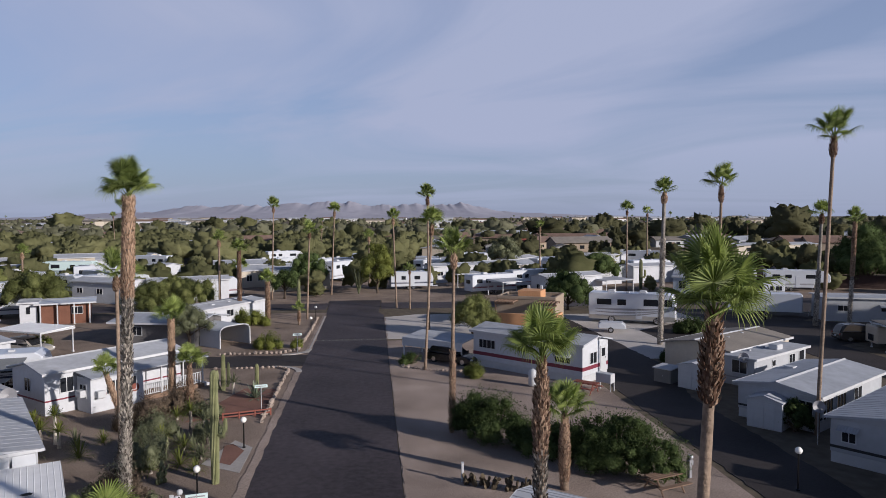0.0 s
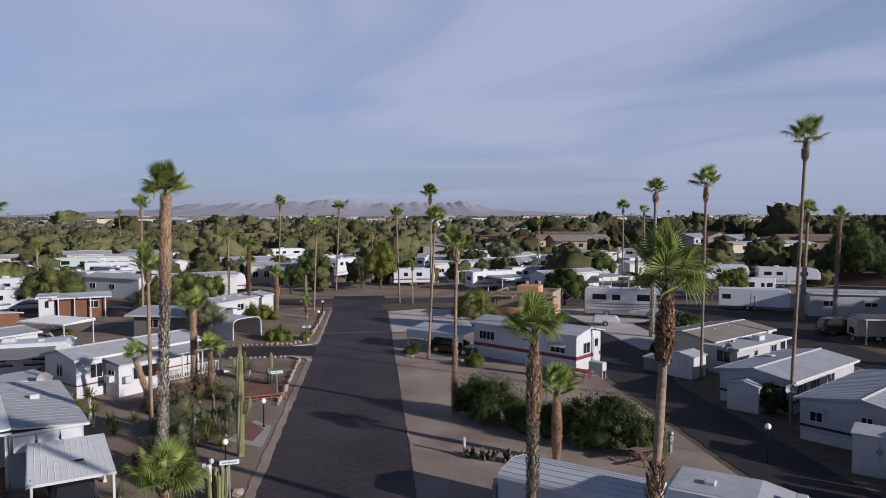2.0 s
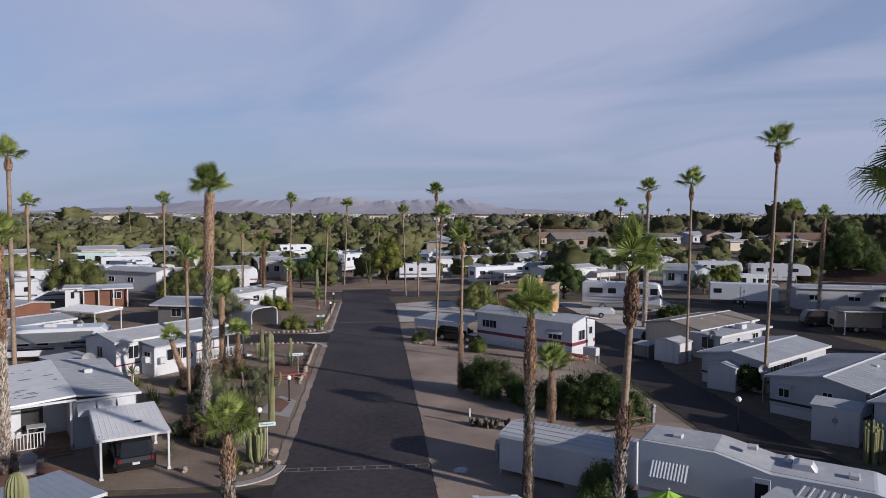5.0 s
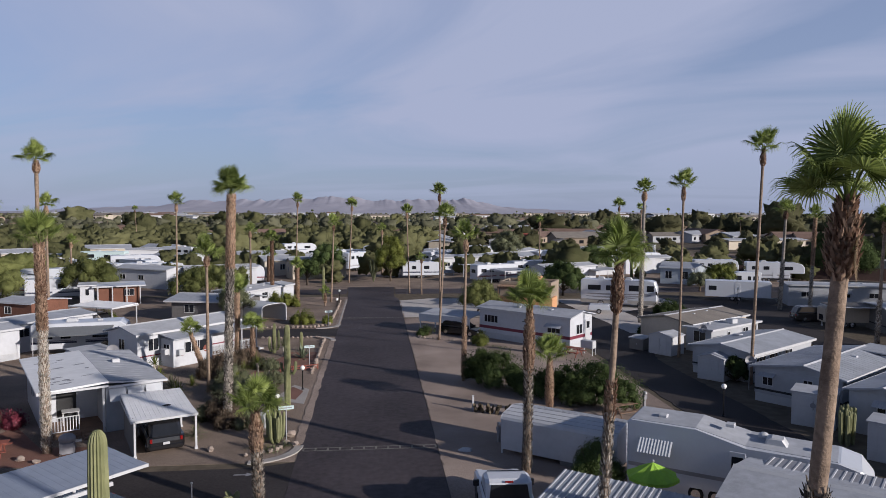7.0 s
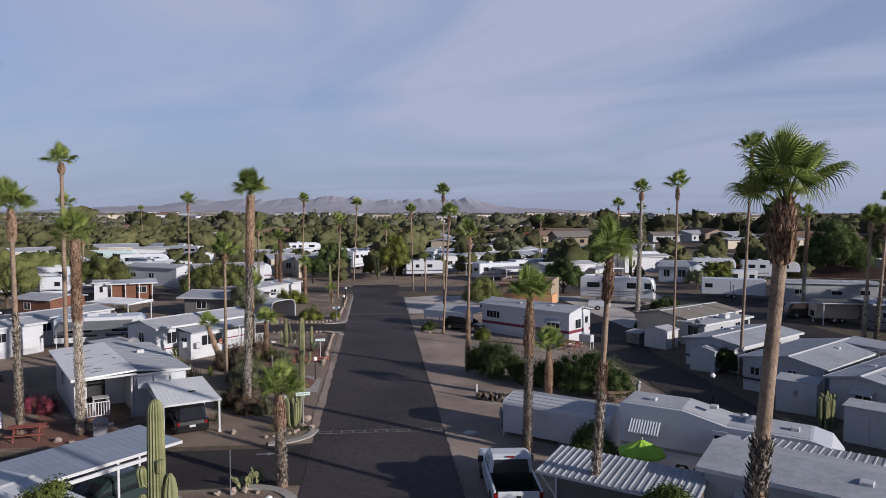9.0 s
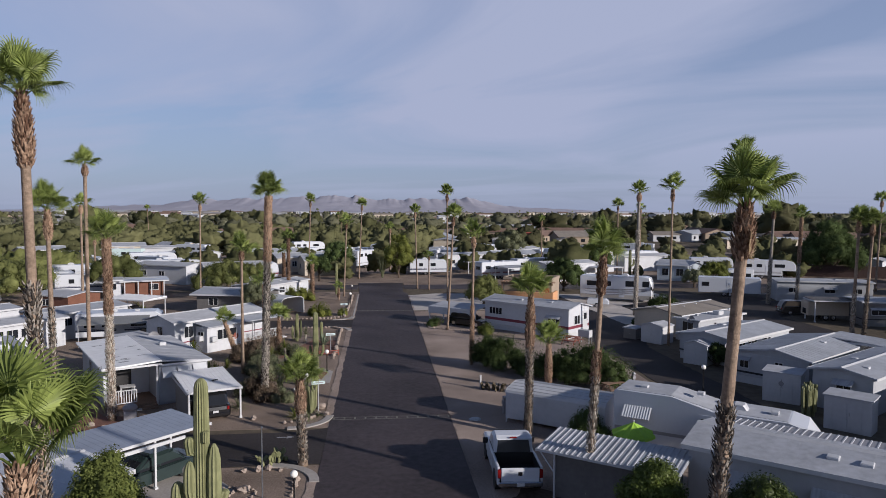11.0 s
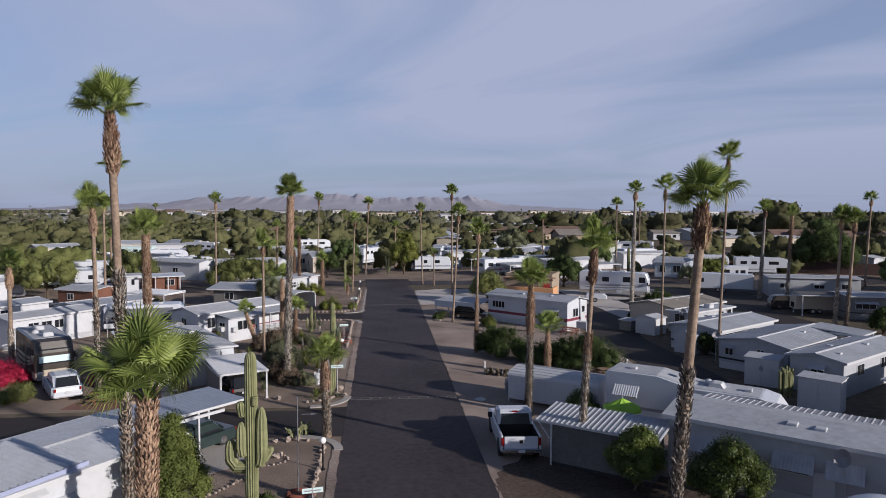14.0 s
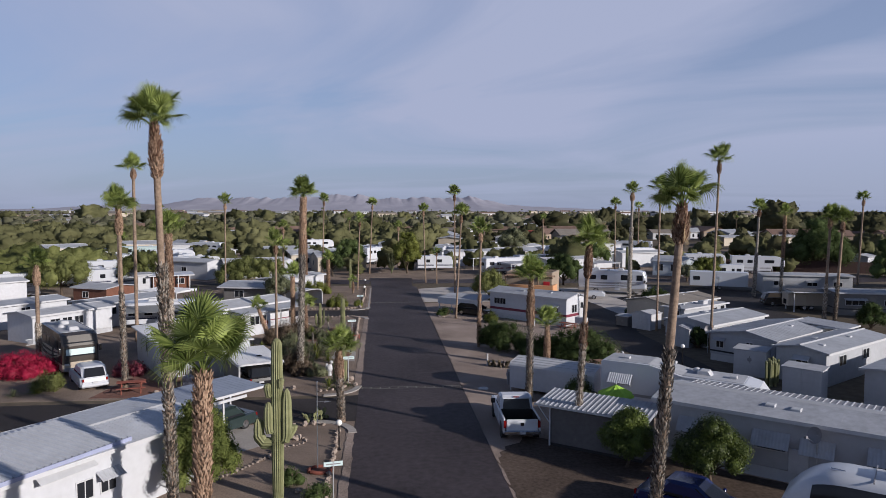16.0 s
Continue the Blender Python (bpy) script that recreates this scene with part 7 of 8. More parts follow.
# pale blocks far off towards the mountains
FARB = []
for k, (wm, rm, lab) in enumerate(((M_TRIM, M_ROOFW, "far pale low block with a light roof"), (M_BEIGE, M_ROOFT, "far tan low block with a shingle roof"), (M_TRIM, M_ROOFBR, "far white building with a brown roof"))):
    p = thing("far_building", -160 + 150 * k, 900 + 60 * k, 10 * k, lab, "building", "far buildings")
    part("wall", G().box(0, 0, 0, 26, 12, 6.4, 0.05), wm, p)
    part("roof", roof_gable(G(), -0.6, 26.6, -0.6, 12.6, 6.4, 1.5, 0.25), rm, p)
    for u in (3, 9, 15, 21):
        part("window", G().box(u, -0.05, 3.2, u + 2.4, 0.03, 5.0), M_GLASS, p)
    FARB.append(p)
for i in range(100):
    y = hr.uniform(700, 2300)
    x = hr.uniform(-0.45, 0.6) * y if i % 3 else hr.uniform(-0.38, -0.1) * y
    copy_thing(FARB[hr.choice((0, 0, 1, 2))], pose(x, y, 0, 0, 0, hr.uniform(-25, 25)) @ Matrix.Scale(hr.uniform(0.7, 1.3), 4))

# ---- plants ----


def bush(x, y, w, d, h, label, leaf=None, n=2600, size=0.09, rz=0, name="bush", seed=0, stems=True, group="", category="bush"):
    rs = np.random.RandomState(seed + int(abs(x * 10 + y)))
    p = thing(name, x, y, rz, label, category, group)
    cl = []
    k = max(6, int(w * d * 2.2))
    for i in range(k):
        a, q = rs.uniform(0, 6.283), rs.uniform(0, 1) ** 0.5
        cx, cy = q * math.cos(a) * w * 0.42, q * math.sin(a) * d * 0.42
        zt = h * (1 - 0.45 * q * q) * rs.uniform(0.7, 1.0)
        r = min(h * 0.38, 0.28 + 0.32 * rs.uniform())
        cl.append((cx, cy, max(r * 0.8, zt - r), r))
        cl.append((cx * 1.1, cy * 1.1, max(r * 0.7, zt * 0.4), r * 1.05))
    n, size = (int(n * 2.2), size * 0.64) if n < 10000 else (int(n * 0.95), size * 0.85)
    nr = []
    pts = clump_points(cl, n / max(1, sum(c[3] ** 2 for c in cl)), rs, nr)
    pts[:, 2] = np.maximum(pts[:, 2], 0.03)
    # upright shoots that break the outline
    sh = []
    for i in range(int(8 + w * d * 9)):
        a, q = rs.uniform(0, 6.283), rs.uniform(0, 1) ** 0.5
        bx, by = q * math.cos(a) * w * 0.45, q * math.sin(a) * d * 0.45
        zt = h * (1.0 - 0.42 * q * q) * rs.uniform(0.8, 1.08)
        k = 26
        t = rs.uniform(0.45, 1.0, k)
        ox, oy = rs.uniform(-0.18, 0.18, 2)
        nr.append(rs.normal(size=(k, 3)))
        sh.append(np.stack([bx + ox * t + rs.normal(size=k) * 0.05 * h, by + oy * t + rs.normal(size=k) * 0.05 * h, zt * t], 1))
    pts = np.concatenate([pts] + sh)
    quads("foliage", pts, rs.uniform(0.6, 1.25, len(pts)) * size, leaf or M_LEAFD, p, seed=seed + 3, asp=0.4, nrm=np.concatenate(nr), cores=cl, lump=(8, 5, 0.62))
    if stems:
        for i in range(6):
            a = rs.uniform(0, 6.283)
            part("stem", G().tube([(0.12 * math.cos(a), 0.12 * math.sin(a), 0), (w * 0.2 * math.cos(a), d * 0.2 * math.sin(a), h * 0.35), (w * 0.33 * math.cos(a), d * 0.33 * math.sin(a), h * 0.7)], [0.035, 0.025, 0.01], 5), M_BARK, p)
    return p


def tree(x, y, h, w, label, leaf=None, n=5000, size=0.12, seed=0, trunk=0.16, low=0.3, name="tree", flat=0.0, clumps=26, group=""):
    """Trunk, limbs and a crown of small leaves on many clumps, with gaps."""
    rs = np.random.RandomState(seed * 7 + int(abs(x + y)))
    p = thing(name, x, y, rs.uniform(0, 360), label, "tree", group)
    zb = h * low
    gt, cl, limbs = G(), [], []
    gt.tube([(0, 0, 0), (0.05 * h * rs.uniform(-1, 1), 0.05 * h * rs.uniform(-1, 1), zb * 0.6), (0, 0, zb)], [trunk * 1.25, trunk, trunk * 0.9], 9)
    for i in range(clumps):
        a = i * 2.4 + rs.uniform(-0.4, 0.4)
        q = ((i + 0.5) / clumps) ** 0.5
        rad = w / 2 * q * rs.uniform(0.75, 1.05)
        z = zb + (h - zb) * (1 - 0.75 * q ** 2) * rs.uniform(0.62, 0.98)
        r = w * rs.uniform(0.11, 0.19)
        cl.append((rad * math.cos(a) * 0.9, rad * math.sin(a) * 0.9, min(z, h - r * 0.8), r))
        if i % 3 == 0:
            c = cl[-1]
            limbs.append(G().tube([(0, 0, zb * rs.uniform(0.75, 1.0)), (c[0] * 0.45, c[1] * 0.45, zb + (c[2] - zb) * 0.55), (c[0] * 0.95, c[1] * 0.95, c[2])], [trunk * 0.55, trunk * 0.32, 0.02], 6))
    part("trunk", gt, M_BARK, p)
    for gl in limbs:
        part("limb", gl, M_BARK, p)
    n, size = (int(n * 2.2), size * 0.52) if n < 20000 else (int(n * 0.95), size * 0.9)
    nr = []
    pts = clump_points(cl, n / sum(c[3] ** 2 for c in cl), rs, nr)
    quads("crown", pts, rs.uniform(0.6, 1.3, len(pts)) * size, leaf or M_LEAFO, p, seed=seed, nrm=np.concatenate(nr), cores=cl, lump=(8, 5, 0.62))
    return p


# hedges and trees near the road
bush(5.0, 58.8, 5.4, 3.0, 3.0, "large dense green oleander bush", n=26000, size=0.075, rz=-35, seed=1)
bush(10.5, 53.4, 7.0, 3.2, 3.1, "large dense green oleander bush", n=34000, size=0.075, rz=-38, seed=2)
bush(7.5, 56.0, 3.4, 2.0, 2.1, "dense green oleander bush", n=11000, size=0.07, rz=-35, seed=3)
bush(6.3, 73.6, 1.5, 1.4, 1.5, "round green bush beside a white home", leaf=M_LEAFY, n=2600, seed=4)
bush(1.8, 79.0, 2.0, 1.6, 1.1, "low dark green bush by the shelter", n=2500, seed=5)
bush(6.8, 41.6, 2.0, 2.0, 2.0, "round green bush beside a trailer", n=4500, size=0.09, seed=6)
tree(6.1, 30.9, 2.9, 2.7, "small round citrus tree with dense dark leaves", leaf=M_CITRUS, n=24000, size=0.06, seed=7, trunk=0.07, low=0.2, name="citrus_tree", clumps=40)
tree(9.0, 28.3, 3.2, 3.3, "round citrus tree with dense leaves", leaf=M_CITRUS, n=30000, size=0.06, seed=8, trunk=0.09, low=0.25, name="citrus_tree", clumps=46)
tree(-13.2, 29.0, 4.5, 3.0, "bushy dark green conifer beside a carport", leaf=M_LEAFC, n=36000, size=0.055, seed=9, trunk=0.12, low=0.08, name="conifer", clumps=60)
bush(-9.6, 30.2, 1.0, 1.0, 0.9, "small clipped green shrub", n=1500, size=0.05, seed=10)
bush(-8.3, 28.2, 1.4, 1.4, 0.9, "low green shrub in gravel", n=1800, size=0.06, seed=11)
bush(-31.8, 52.0, 5.0, 3.2, 2.0, "crimson flowering bougainvillea bush", leaf=M_BOUG, n=9000, size=0.09, seed=12, name="bougainvillea", rz=20)
bush(-27.9, 47.6, 2.2, 1.6, 1.5, "dry green shrub beside the lane", leaf=M_LEAFO, n=2500, seed=13)
bush(-24.2, 52.0, 2.5, 1.6, 1.3, "dark red-leaved shrub by a porch", leaf=M_MAROON, n=2200, seed=14)
bush(-11.1, 87.4, 2.6, 2.2, 1.8, "round yellow-green shrub in a gravel bed", leaf=M_LEAFY, n=3600, seed=15)
bush(-8.5, 87.6, 1.3, 1.2, 1.0, "small yellow-green shrub in a gravel bed", leaf=M_LEAFY, n=1500, seed=16)
bush(-17.0, 103.0, 3.5, 2.5, 2.2, "yellow-green shrub beside a park home", leaf=M_LEAFY, n=3600, seed=17)
bush(-14.6, 101.0, 3.5, 2.5, 2.0, "yellow-green shrub beside a park home", leaf=M_LEAFY, n=3600, seed=18)
bush(-33.0, 90.6, 2.2, 2.0, 1.5, "green shrub by the lane", leaf=M_LEAFY, n=2500, seed=19)
tree(-18.6, 88.5, 4.2, 4.2, "grey-green olive tree beside an arched carport", leaf=M_LEAFG, n=7000, seed=20, size=0.11)
tree(9.0, 91.8, 4.4, 5.5, "spreading olive-green mesquite tree by a white home", leaf=M_LEAFO, n=9000, seed=21, size=0.12, low=0.2)
tree(24.0, 110.0, 5.2, 7.5, "dense dark green citrus tree behind the motor home", leaf=M_LEAFD, n=9000, seed=22, size=0.14, low=0.15, clumps=36)
tree(-0.6, 132.5, 8.0, 6.5, "tall yellow-green pepper tree by the cross street", leaf=M_LEAFY, n=10000, seed=23, size=0.16, low=0.2, clumps=34)
bush(31.6, 90.6, 4.0, 2.5, 2.0, "dark green bush in front of a motor home", n=4500, seed=24, size=0.12)
bush(24.0, 77.5, 3.0, 2.0, 1.2, "dark low shrubs by the lane", n=2600, seed=25)
tree(82.0, 131.0, 11.0, 11.5, "broad dark green tree over the boundary wall", leaf=M_LEAFD, n=16000, seed=26, size=0.24, low=0.12, clumps=44, trunk=0.35)
tree(-23.5, 109.0, 5.0, 6.5, "feathery olive-green palo verde tree", leaf=M_LEAFO, n=7500, seed=27, size=0.13)
tree(-27.0, 104.5, 5.0, 6.0, "feathery olive-green palo verde tree", leaf=M_LEAFO, n=7500, seed=28, size=0.13)
tree(-43.0, 112.0, 6.0, 8.5, "wide olive-green mesquite tree", leaf=M_LEAFO, n=8000, seed=29, size=0.15)
tree(-28.0, 118.0, 4.5, 5.5, "round olive-green tree by the cross street", leaf=M_LEAFO, n=5500, seed=30, size=0.14)
tree(-50.0, 100.0, 6.0, 9.0, "wide olive-green mesquite tree", leaf=M_LEAFO, n=8000, seed=31, size=0.15)
tree(-12.0, 138.0, 6.5, 7.0, "dark green tree beyond the cross street", leaf=M_LEAFD, n=6000, seed=32, size=0.16)
tree(-14.5, 127.0, 4.5, 5.0, "dark round tree beyond the cross street", leaf=M_LEAFD, n=5000, seed=33, size=0.14)
tree(38.0, 140.0, 6.0, 8.0, "dark green tree among trailers", leaf=M_LEAFD, n=6000, seed=35, size=0.17)
tree(52.0, 118.0, 4.0, 5.5, "olive-green tree beside a white house", leaf=M_LEAFY, n=5000, seed=36, size=0.14)
tree(46.5, 113.5, 3.0, 4.5, "dry brownish shrub by the trailer", leaf=M_LEAFG, n=4000, seed=37, size=0.12)
tree(22.6, 58.4, 1.9, 2.2, "dark shrub between two sheds", leaf=M_LEAFD, n=3000, seed=38, size=0.1, low=0.05)
tree(27.0, 170.0, 8.0, 9.0, "dark green tree among far trailers", leaf=M_LEAFG, n=6000, seed=39, size=0.2)
bush(52.0, 86.0, 5.0, 2.0, 1.8, "dark green shrubs along a grey home", n=4000, seed=40, size=0.13)
tree(45.0, 66.5, 3.0, 3.2, "dark shrub at the foot of two palms", leaf=M_LEAFD, n=3500, seed=41, size=0.12, low=0.05)

for k, (x, y, w, h) in enumerate(((-12.6, 52.4, 1.8, 1.7), (-11.9, 56.2, 2.0, 1.9), (-13.0, 58.6, 2.2, 1.6), (-13.4, 61.6, 2.0, 1.8), (-10.6, 60.8, 1.6, 1.3), (-10.4, 50.8, 1.5, 1.0), (-11.6, 65.2, 1.8, 1.2))):
    bush(x, y, w, w * 0.9, h, "grey-green desert shrub in a crowded cactus bed", leaf=M_LEAFG, n=2600, seed=60 + k, size=0.07)

for k, (x, y, w, h) in enumerate(((-11.9, 51.6, 1.8, 2.3), (-14.3, 62.9, 2.2, 2.4), (-13.4, 66.6, 2.6, 2.0), (-15.4, 62.6, 1.6, 1.8), (-11.4, 50.6, 1.3, 1.4))):
    bush(x, y, w, w * 0.8, h, "dark thatch of dead fronds round palm trunks", leaf=M_THATCH, n=3000, seed=80 + k, size=0.09, name="thatch", category="dead fronds")

# mostly unseen trees past the right edge, added to shade the back homes
for k, (x, y, h, w) in enumerate(((62.5, 83.5, 13.0, 9.0), (61.5, 67.0, 8.5, 8.5), (75.0, 80.0, 10.0, 9.0), (84.0, 96.0, 10.0, 9.0))):
    tree(x, y, h, w, "dark leafy tree added to shade the back homes", leaf=M_LEAFD, n=9000, seed=90 + k, size=0.15, low=0.12, clumps=34)

# woods behind: many trees as one growth


def crown_shape(rs):
    """An uneven crown: a function that gives how far its surface stands out in each direction."""
    fr = rs.normal(size=(7, 3)) * np.array([1.6, 2.4, 3.4, 4.6, 6.0, 8.0, 11.0])[:, None]
    ph = rs.uniform(0, 6.283, 7)
    am = np.array([0.16, 0.14, 0.12, 0.1, 0.09, 0.08, 0.06])
    return lambda d: 0.92 + (np.sin(d @ fr.T + ph) * am).sum(1)


def woods(name, count, y0, y1, xl, xr, hmin, hmax, per, size, label, seed, xlo=None, xhi=None, leaf=None, grid=(26, 13)):
    """Many tree crowns as one growth: lumpy masses of foliage, bristling with leaves."""
    rs = np.random.RandomState(seed)
    seg, rings = grid
    th = np.linspace(0.03, 0.82, rings + 1) * math.pi
    az = np.arange(seg) * 2 * math.pi / seg
    dirs = np.stack([np.outer(np.sin(th), np.cos(az)), np.outer(np.sin(th), np.sin(az)), np.outer(np.cos(th), np.ones(seg))], -1).reshape(-1, 3)
    face = np.array([(a * seg + b, (a + 1) * seg + b, (a + 1) * seg + (b + 1) % seg, a * seg + (b + 1) % seg) for a in range(rings) for b in range(seg)])
    allp, alls, nr, cv, cf = [], [], [], [], []
    for i in range(count):
        y = y0 + (y1 - y0) * rs.uniform()
        x = rs.uniform(xl * y, xr * y) if xlo is None else rs.uniform(xlo, xhi)
        h = rs.uniform(hmin, hmax) * (1 + 0.4 * (rs.uniform() > 0.9))
        w = h * rs.uniform(0.9, 1.6)
        shape, mid, half = crown_shape(rs), np.array((x, y, h * 0.52)), np.array((w * 0.46, w * 0.46, h * 0.46))
        cf.append(face + len(cv) * len(dirs))
        cv.append(mid + dirs * half * (shape(dirs) * rs.uniform(0.8, 1.14, len(dirs)))[:, None])
        d = rs.normal(size=(per, 3))
        d[:, 2] = np.where(d[:, 2] < -0.6, -d[:, 2], d[:, 2])
        d /= np.linalg.norm(d, axis=1)[:, None]
        nr.append(d + np.array((0, 0, 0.3)))
        allp.append(mid + d * half * (shape(d) * rs.uniform(0.86, 1.16, per))[:, None])
        alls.append(np.full(per, size) * rs.uniform(0.6, 1.3, per) * (h / 7))
    ob = quads(name, np.concatenate(allp), np.concatenate(alls), leaf or M_WOODS, None, seed=seed, asp=0.7, nrm=np.concatenate(nr), filled=(np.concatenate(cv), np.concatenate(cf)))
    return tagged(ob, label, "woods", kind="stuff")


woods("woods", 440, 204, 330, -0.75, 0.06, 3.8, 6.6, 420, 0.14, "thick olive-green desert woods behind the trailer park", 3)
woods("woods", 105, 204, 330, 0.05, 0.85, 3.0, 5.4, 420, 0.14, "olive-green trees between the houses", 4, leaf=M_WOODSD)
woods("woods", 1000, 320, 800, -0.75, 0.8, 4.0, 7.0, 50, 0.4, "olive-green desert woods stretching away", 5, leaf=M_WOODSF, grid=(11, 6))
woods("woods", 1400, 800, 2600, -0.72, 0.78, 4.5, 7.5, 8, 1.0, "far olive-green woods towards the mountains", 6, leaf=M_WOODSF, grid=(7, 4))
woods("woods", 190, 128, 198, 0, 0, 2.2, 4.6, 520, 0.085, "trees scattered among the far trailers", 8, -105, 110)
woods("woods", 40, 92, 130, 0, 0, 4.0, 6.0, 900, 0.1, "feathery trees along the park edge", 9, -95, -54, leaf=M_LEAFO)
woods("woods", 26, 105, 190, 0, 0, 3.5, 6.0, 480, 0.14, "trees behind the boundary wall", 10, 85, 150, leaf=M_WOODSD)
woods("woods", 60, 260, 520, 0.22, 0.8, 7.0, 11.0, 160, 0.28, "tall dark trees rising over the far houses", 12, leaf=M_WOODSD)
woods("woods", 16, 420, 700, -0.6, 0.2, 9.0, 12.0, 160, 0.32, "single tall trees rising over the woods", 13)
for i in range(30):
    y = hr.uniform(210, 900)
    x = hr.uniform(-0.5, 0.75) * y
    src = [o for o in bpy.data.objects if o.name == "fan_palm.016"][0] if i == 0 else src
    q = copy_thing(src, pose(x, y, 0, 0, 0, hr.uniform(0, 360)) @ Matrix.Scale(hr.uniform(0.6, 1.0), 4))

# ---- garden things ----


def ribbed(gg, pts, rads, n=18):
    """A pleated column through points: every other ridge stands out."""
    pts = [Vector(p) for p in pts]
    vs, fs = [], []
    for i, p in enumerate(pts):
        d = (pts[min(i + 1, len(pts) - 1)] - pts[max(i - 1, 0)]).normalized()
        a = Vector((1, 0, 0)) - d * d.x
        a.normalize()
        b = d.cross(a)
        for k in range(2 * n):
            t = math.pi * k / n
            r = rads[i] * (1.0 if k % 2 else 0.84)
            vs.append(p + (a * math.cos(t) + b * math.sin(t)) * r)
    m = 2 * n
    for i in range(len(pts) - 1):
        for k in range(m):
            fs.append((i * m + k, i * m + (k + 1) % m, (i + 1) * m + (k + 1) % m, (i + 1) * m + k))
    fs.append(tuple((len(pts) - 1) * m + k for k in range(m)))
    return gg.add(vs, fs)


def saguaro(x, y, h, r, label, arms=(), lean=0.0):
    p = thing("saguaro_cactus", x, y, 0, label, "cactus")
    zs = [0, 0.3, h * 0.3, h * 0.6, h * 0.85, h - r * 1.1, h - r * 0.5, h - r * 0.12, h]
    rs_ = [r * 0.85, r * 0.9, r, r * 1.02, r * 0.92, r * 0.85, r * 0.7, r * 0.42, 0.05]
    part("column", ribbed(G(), [(lean * z, 0, z) for z in zs], rs_), M_CACT, p)
    for az, z, out, up, ra in arms:
        c, s = math.cos(radians(az)), math.sin(radians(az))
        pts = [(c * r * 0.6, s * r * 0.6, z), (c * (r + out * 0.6), s * (r + out * 0.6), z + 0.02), (c * (r + out), s * (r + out), z + 0.3)]
        pts += [(c * (r + out * 1.02), s * (r + out * 1.02), z + 0.3 + up * q) for q in (0.35, 0.75, 0.92, 1.0)]
        part("arm", ribbed(G(), pts, [ra * 0.8, ra * 0.95, ra, ra * 1.03, ra * 0.9, ra * 0.6, 0.04], 10), M_CACT, p)
    return p


saguaro(-8.6, 54.0, 5.3, 0.2, "tall saguaro cactus with stubby arms in gravel", ((-20, 2.3, 0.35, 0.5, 0.1), (160, 2.4, 0.2, 0.25, 0.09)))
saguaro(-9.95, 28.5, 6.9, 0.26, "large saguaro cactus with many upturned arms", ((-15, 2.6, 0.16, 1.9, 0.22), (205, 3.0, 0.12, 0.95, 0.2), (180, 2.5, 0.5, 0.75, 0.22), (160, 2.3, 0.62, 0.25, 0.22), (20, 2.7, 0.38, 0.15, 0.2), (190, 4.5, 0.1, 0.22, 0.19), (-50, 4.9, 0.05, 0.05, 0.12)))
saguaro(-11.9, 71.6, 2.6, 0.16, "small cactus with close columns", ((20, 0.3, 0.2, 1.4, 0.12), (200, 0.2, 0.25, 1.0, 0.12), (110, 0.25, 0.3, 1.2, 0.11)))
saguaro(-9.7, 72.4, 1.7, 0.15, "short cactus column in a gravel bed")
saguaro(-10.4, 108.0, 4.6, 0.2, "saguaro cactus by the far corner")
saguaro(43.0, 133.0, 5.0, 0.3, "saguaro cactus behind the motor home", ((0, 2.0, 0.4, 1.0, 0.2),))
org = thing("organ_pipe_cactus", -8.5, 48.0, 0, "cluster of upright organ-pipe cactus stems", "cactus")
for i in range(12):
    a, q = i * 2.4, (i / 12) ** 0.5 * 0.5
    ht = 1.9 - 0.5 * q - 0.3 * random.Random(i).random()
    bx, by = q * math.cos(a), q * math.sin(a)
    part("stem", ribbed(G(), [(bx * 0.5, by * 0.5, 0), (bx, by, 0.35), (bx * 1.15, by * 1.15, ht - 0.12), (bx * 1.15, by * 1.15, ht)], [0.07, 0.085, 0.08, 0.02], 7), M_CACT, org)
for k in range(2):
    og = thing("organ_pipe_cactus", 21.5 + 0.7 * k, 45.0 + 0.9 * k, 0, "dark cluster of tall cactus stems by a shed", "cactus")
    for i in range(9):
        a, q = i * 2.4, (i / 9) ** 0.5 * 0.45
        ht = 1.9 - 0.5 * q
        bx, by = q * math.cos(a), q * math.sin(a)
        part("stem", ribbed(G(), [(bx, by, 0), (bx, by, 0.4), (bx * 1.1, by * 1.1, ht - 0.1), (bx * 1.1, by * 1.1, ht)], [0.07, 0.085, 0.08, 0.02], 7), M_CACT, og)


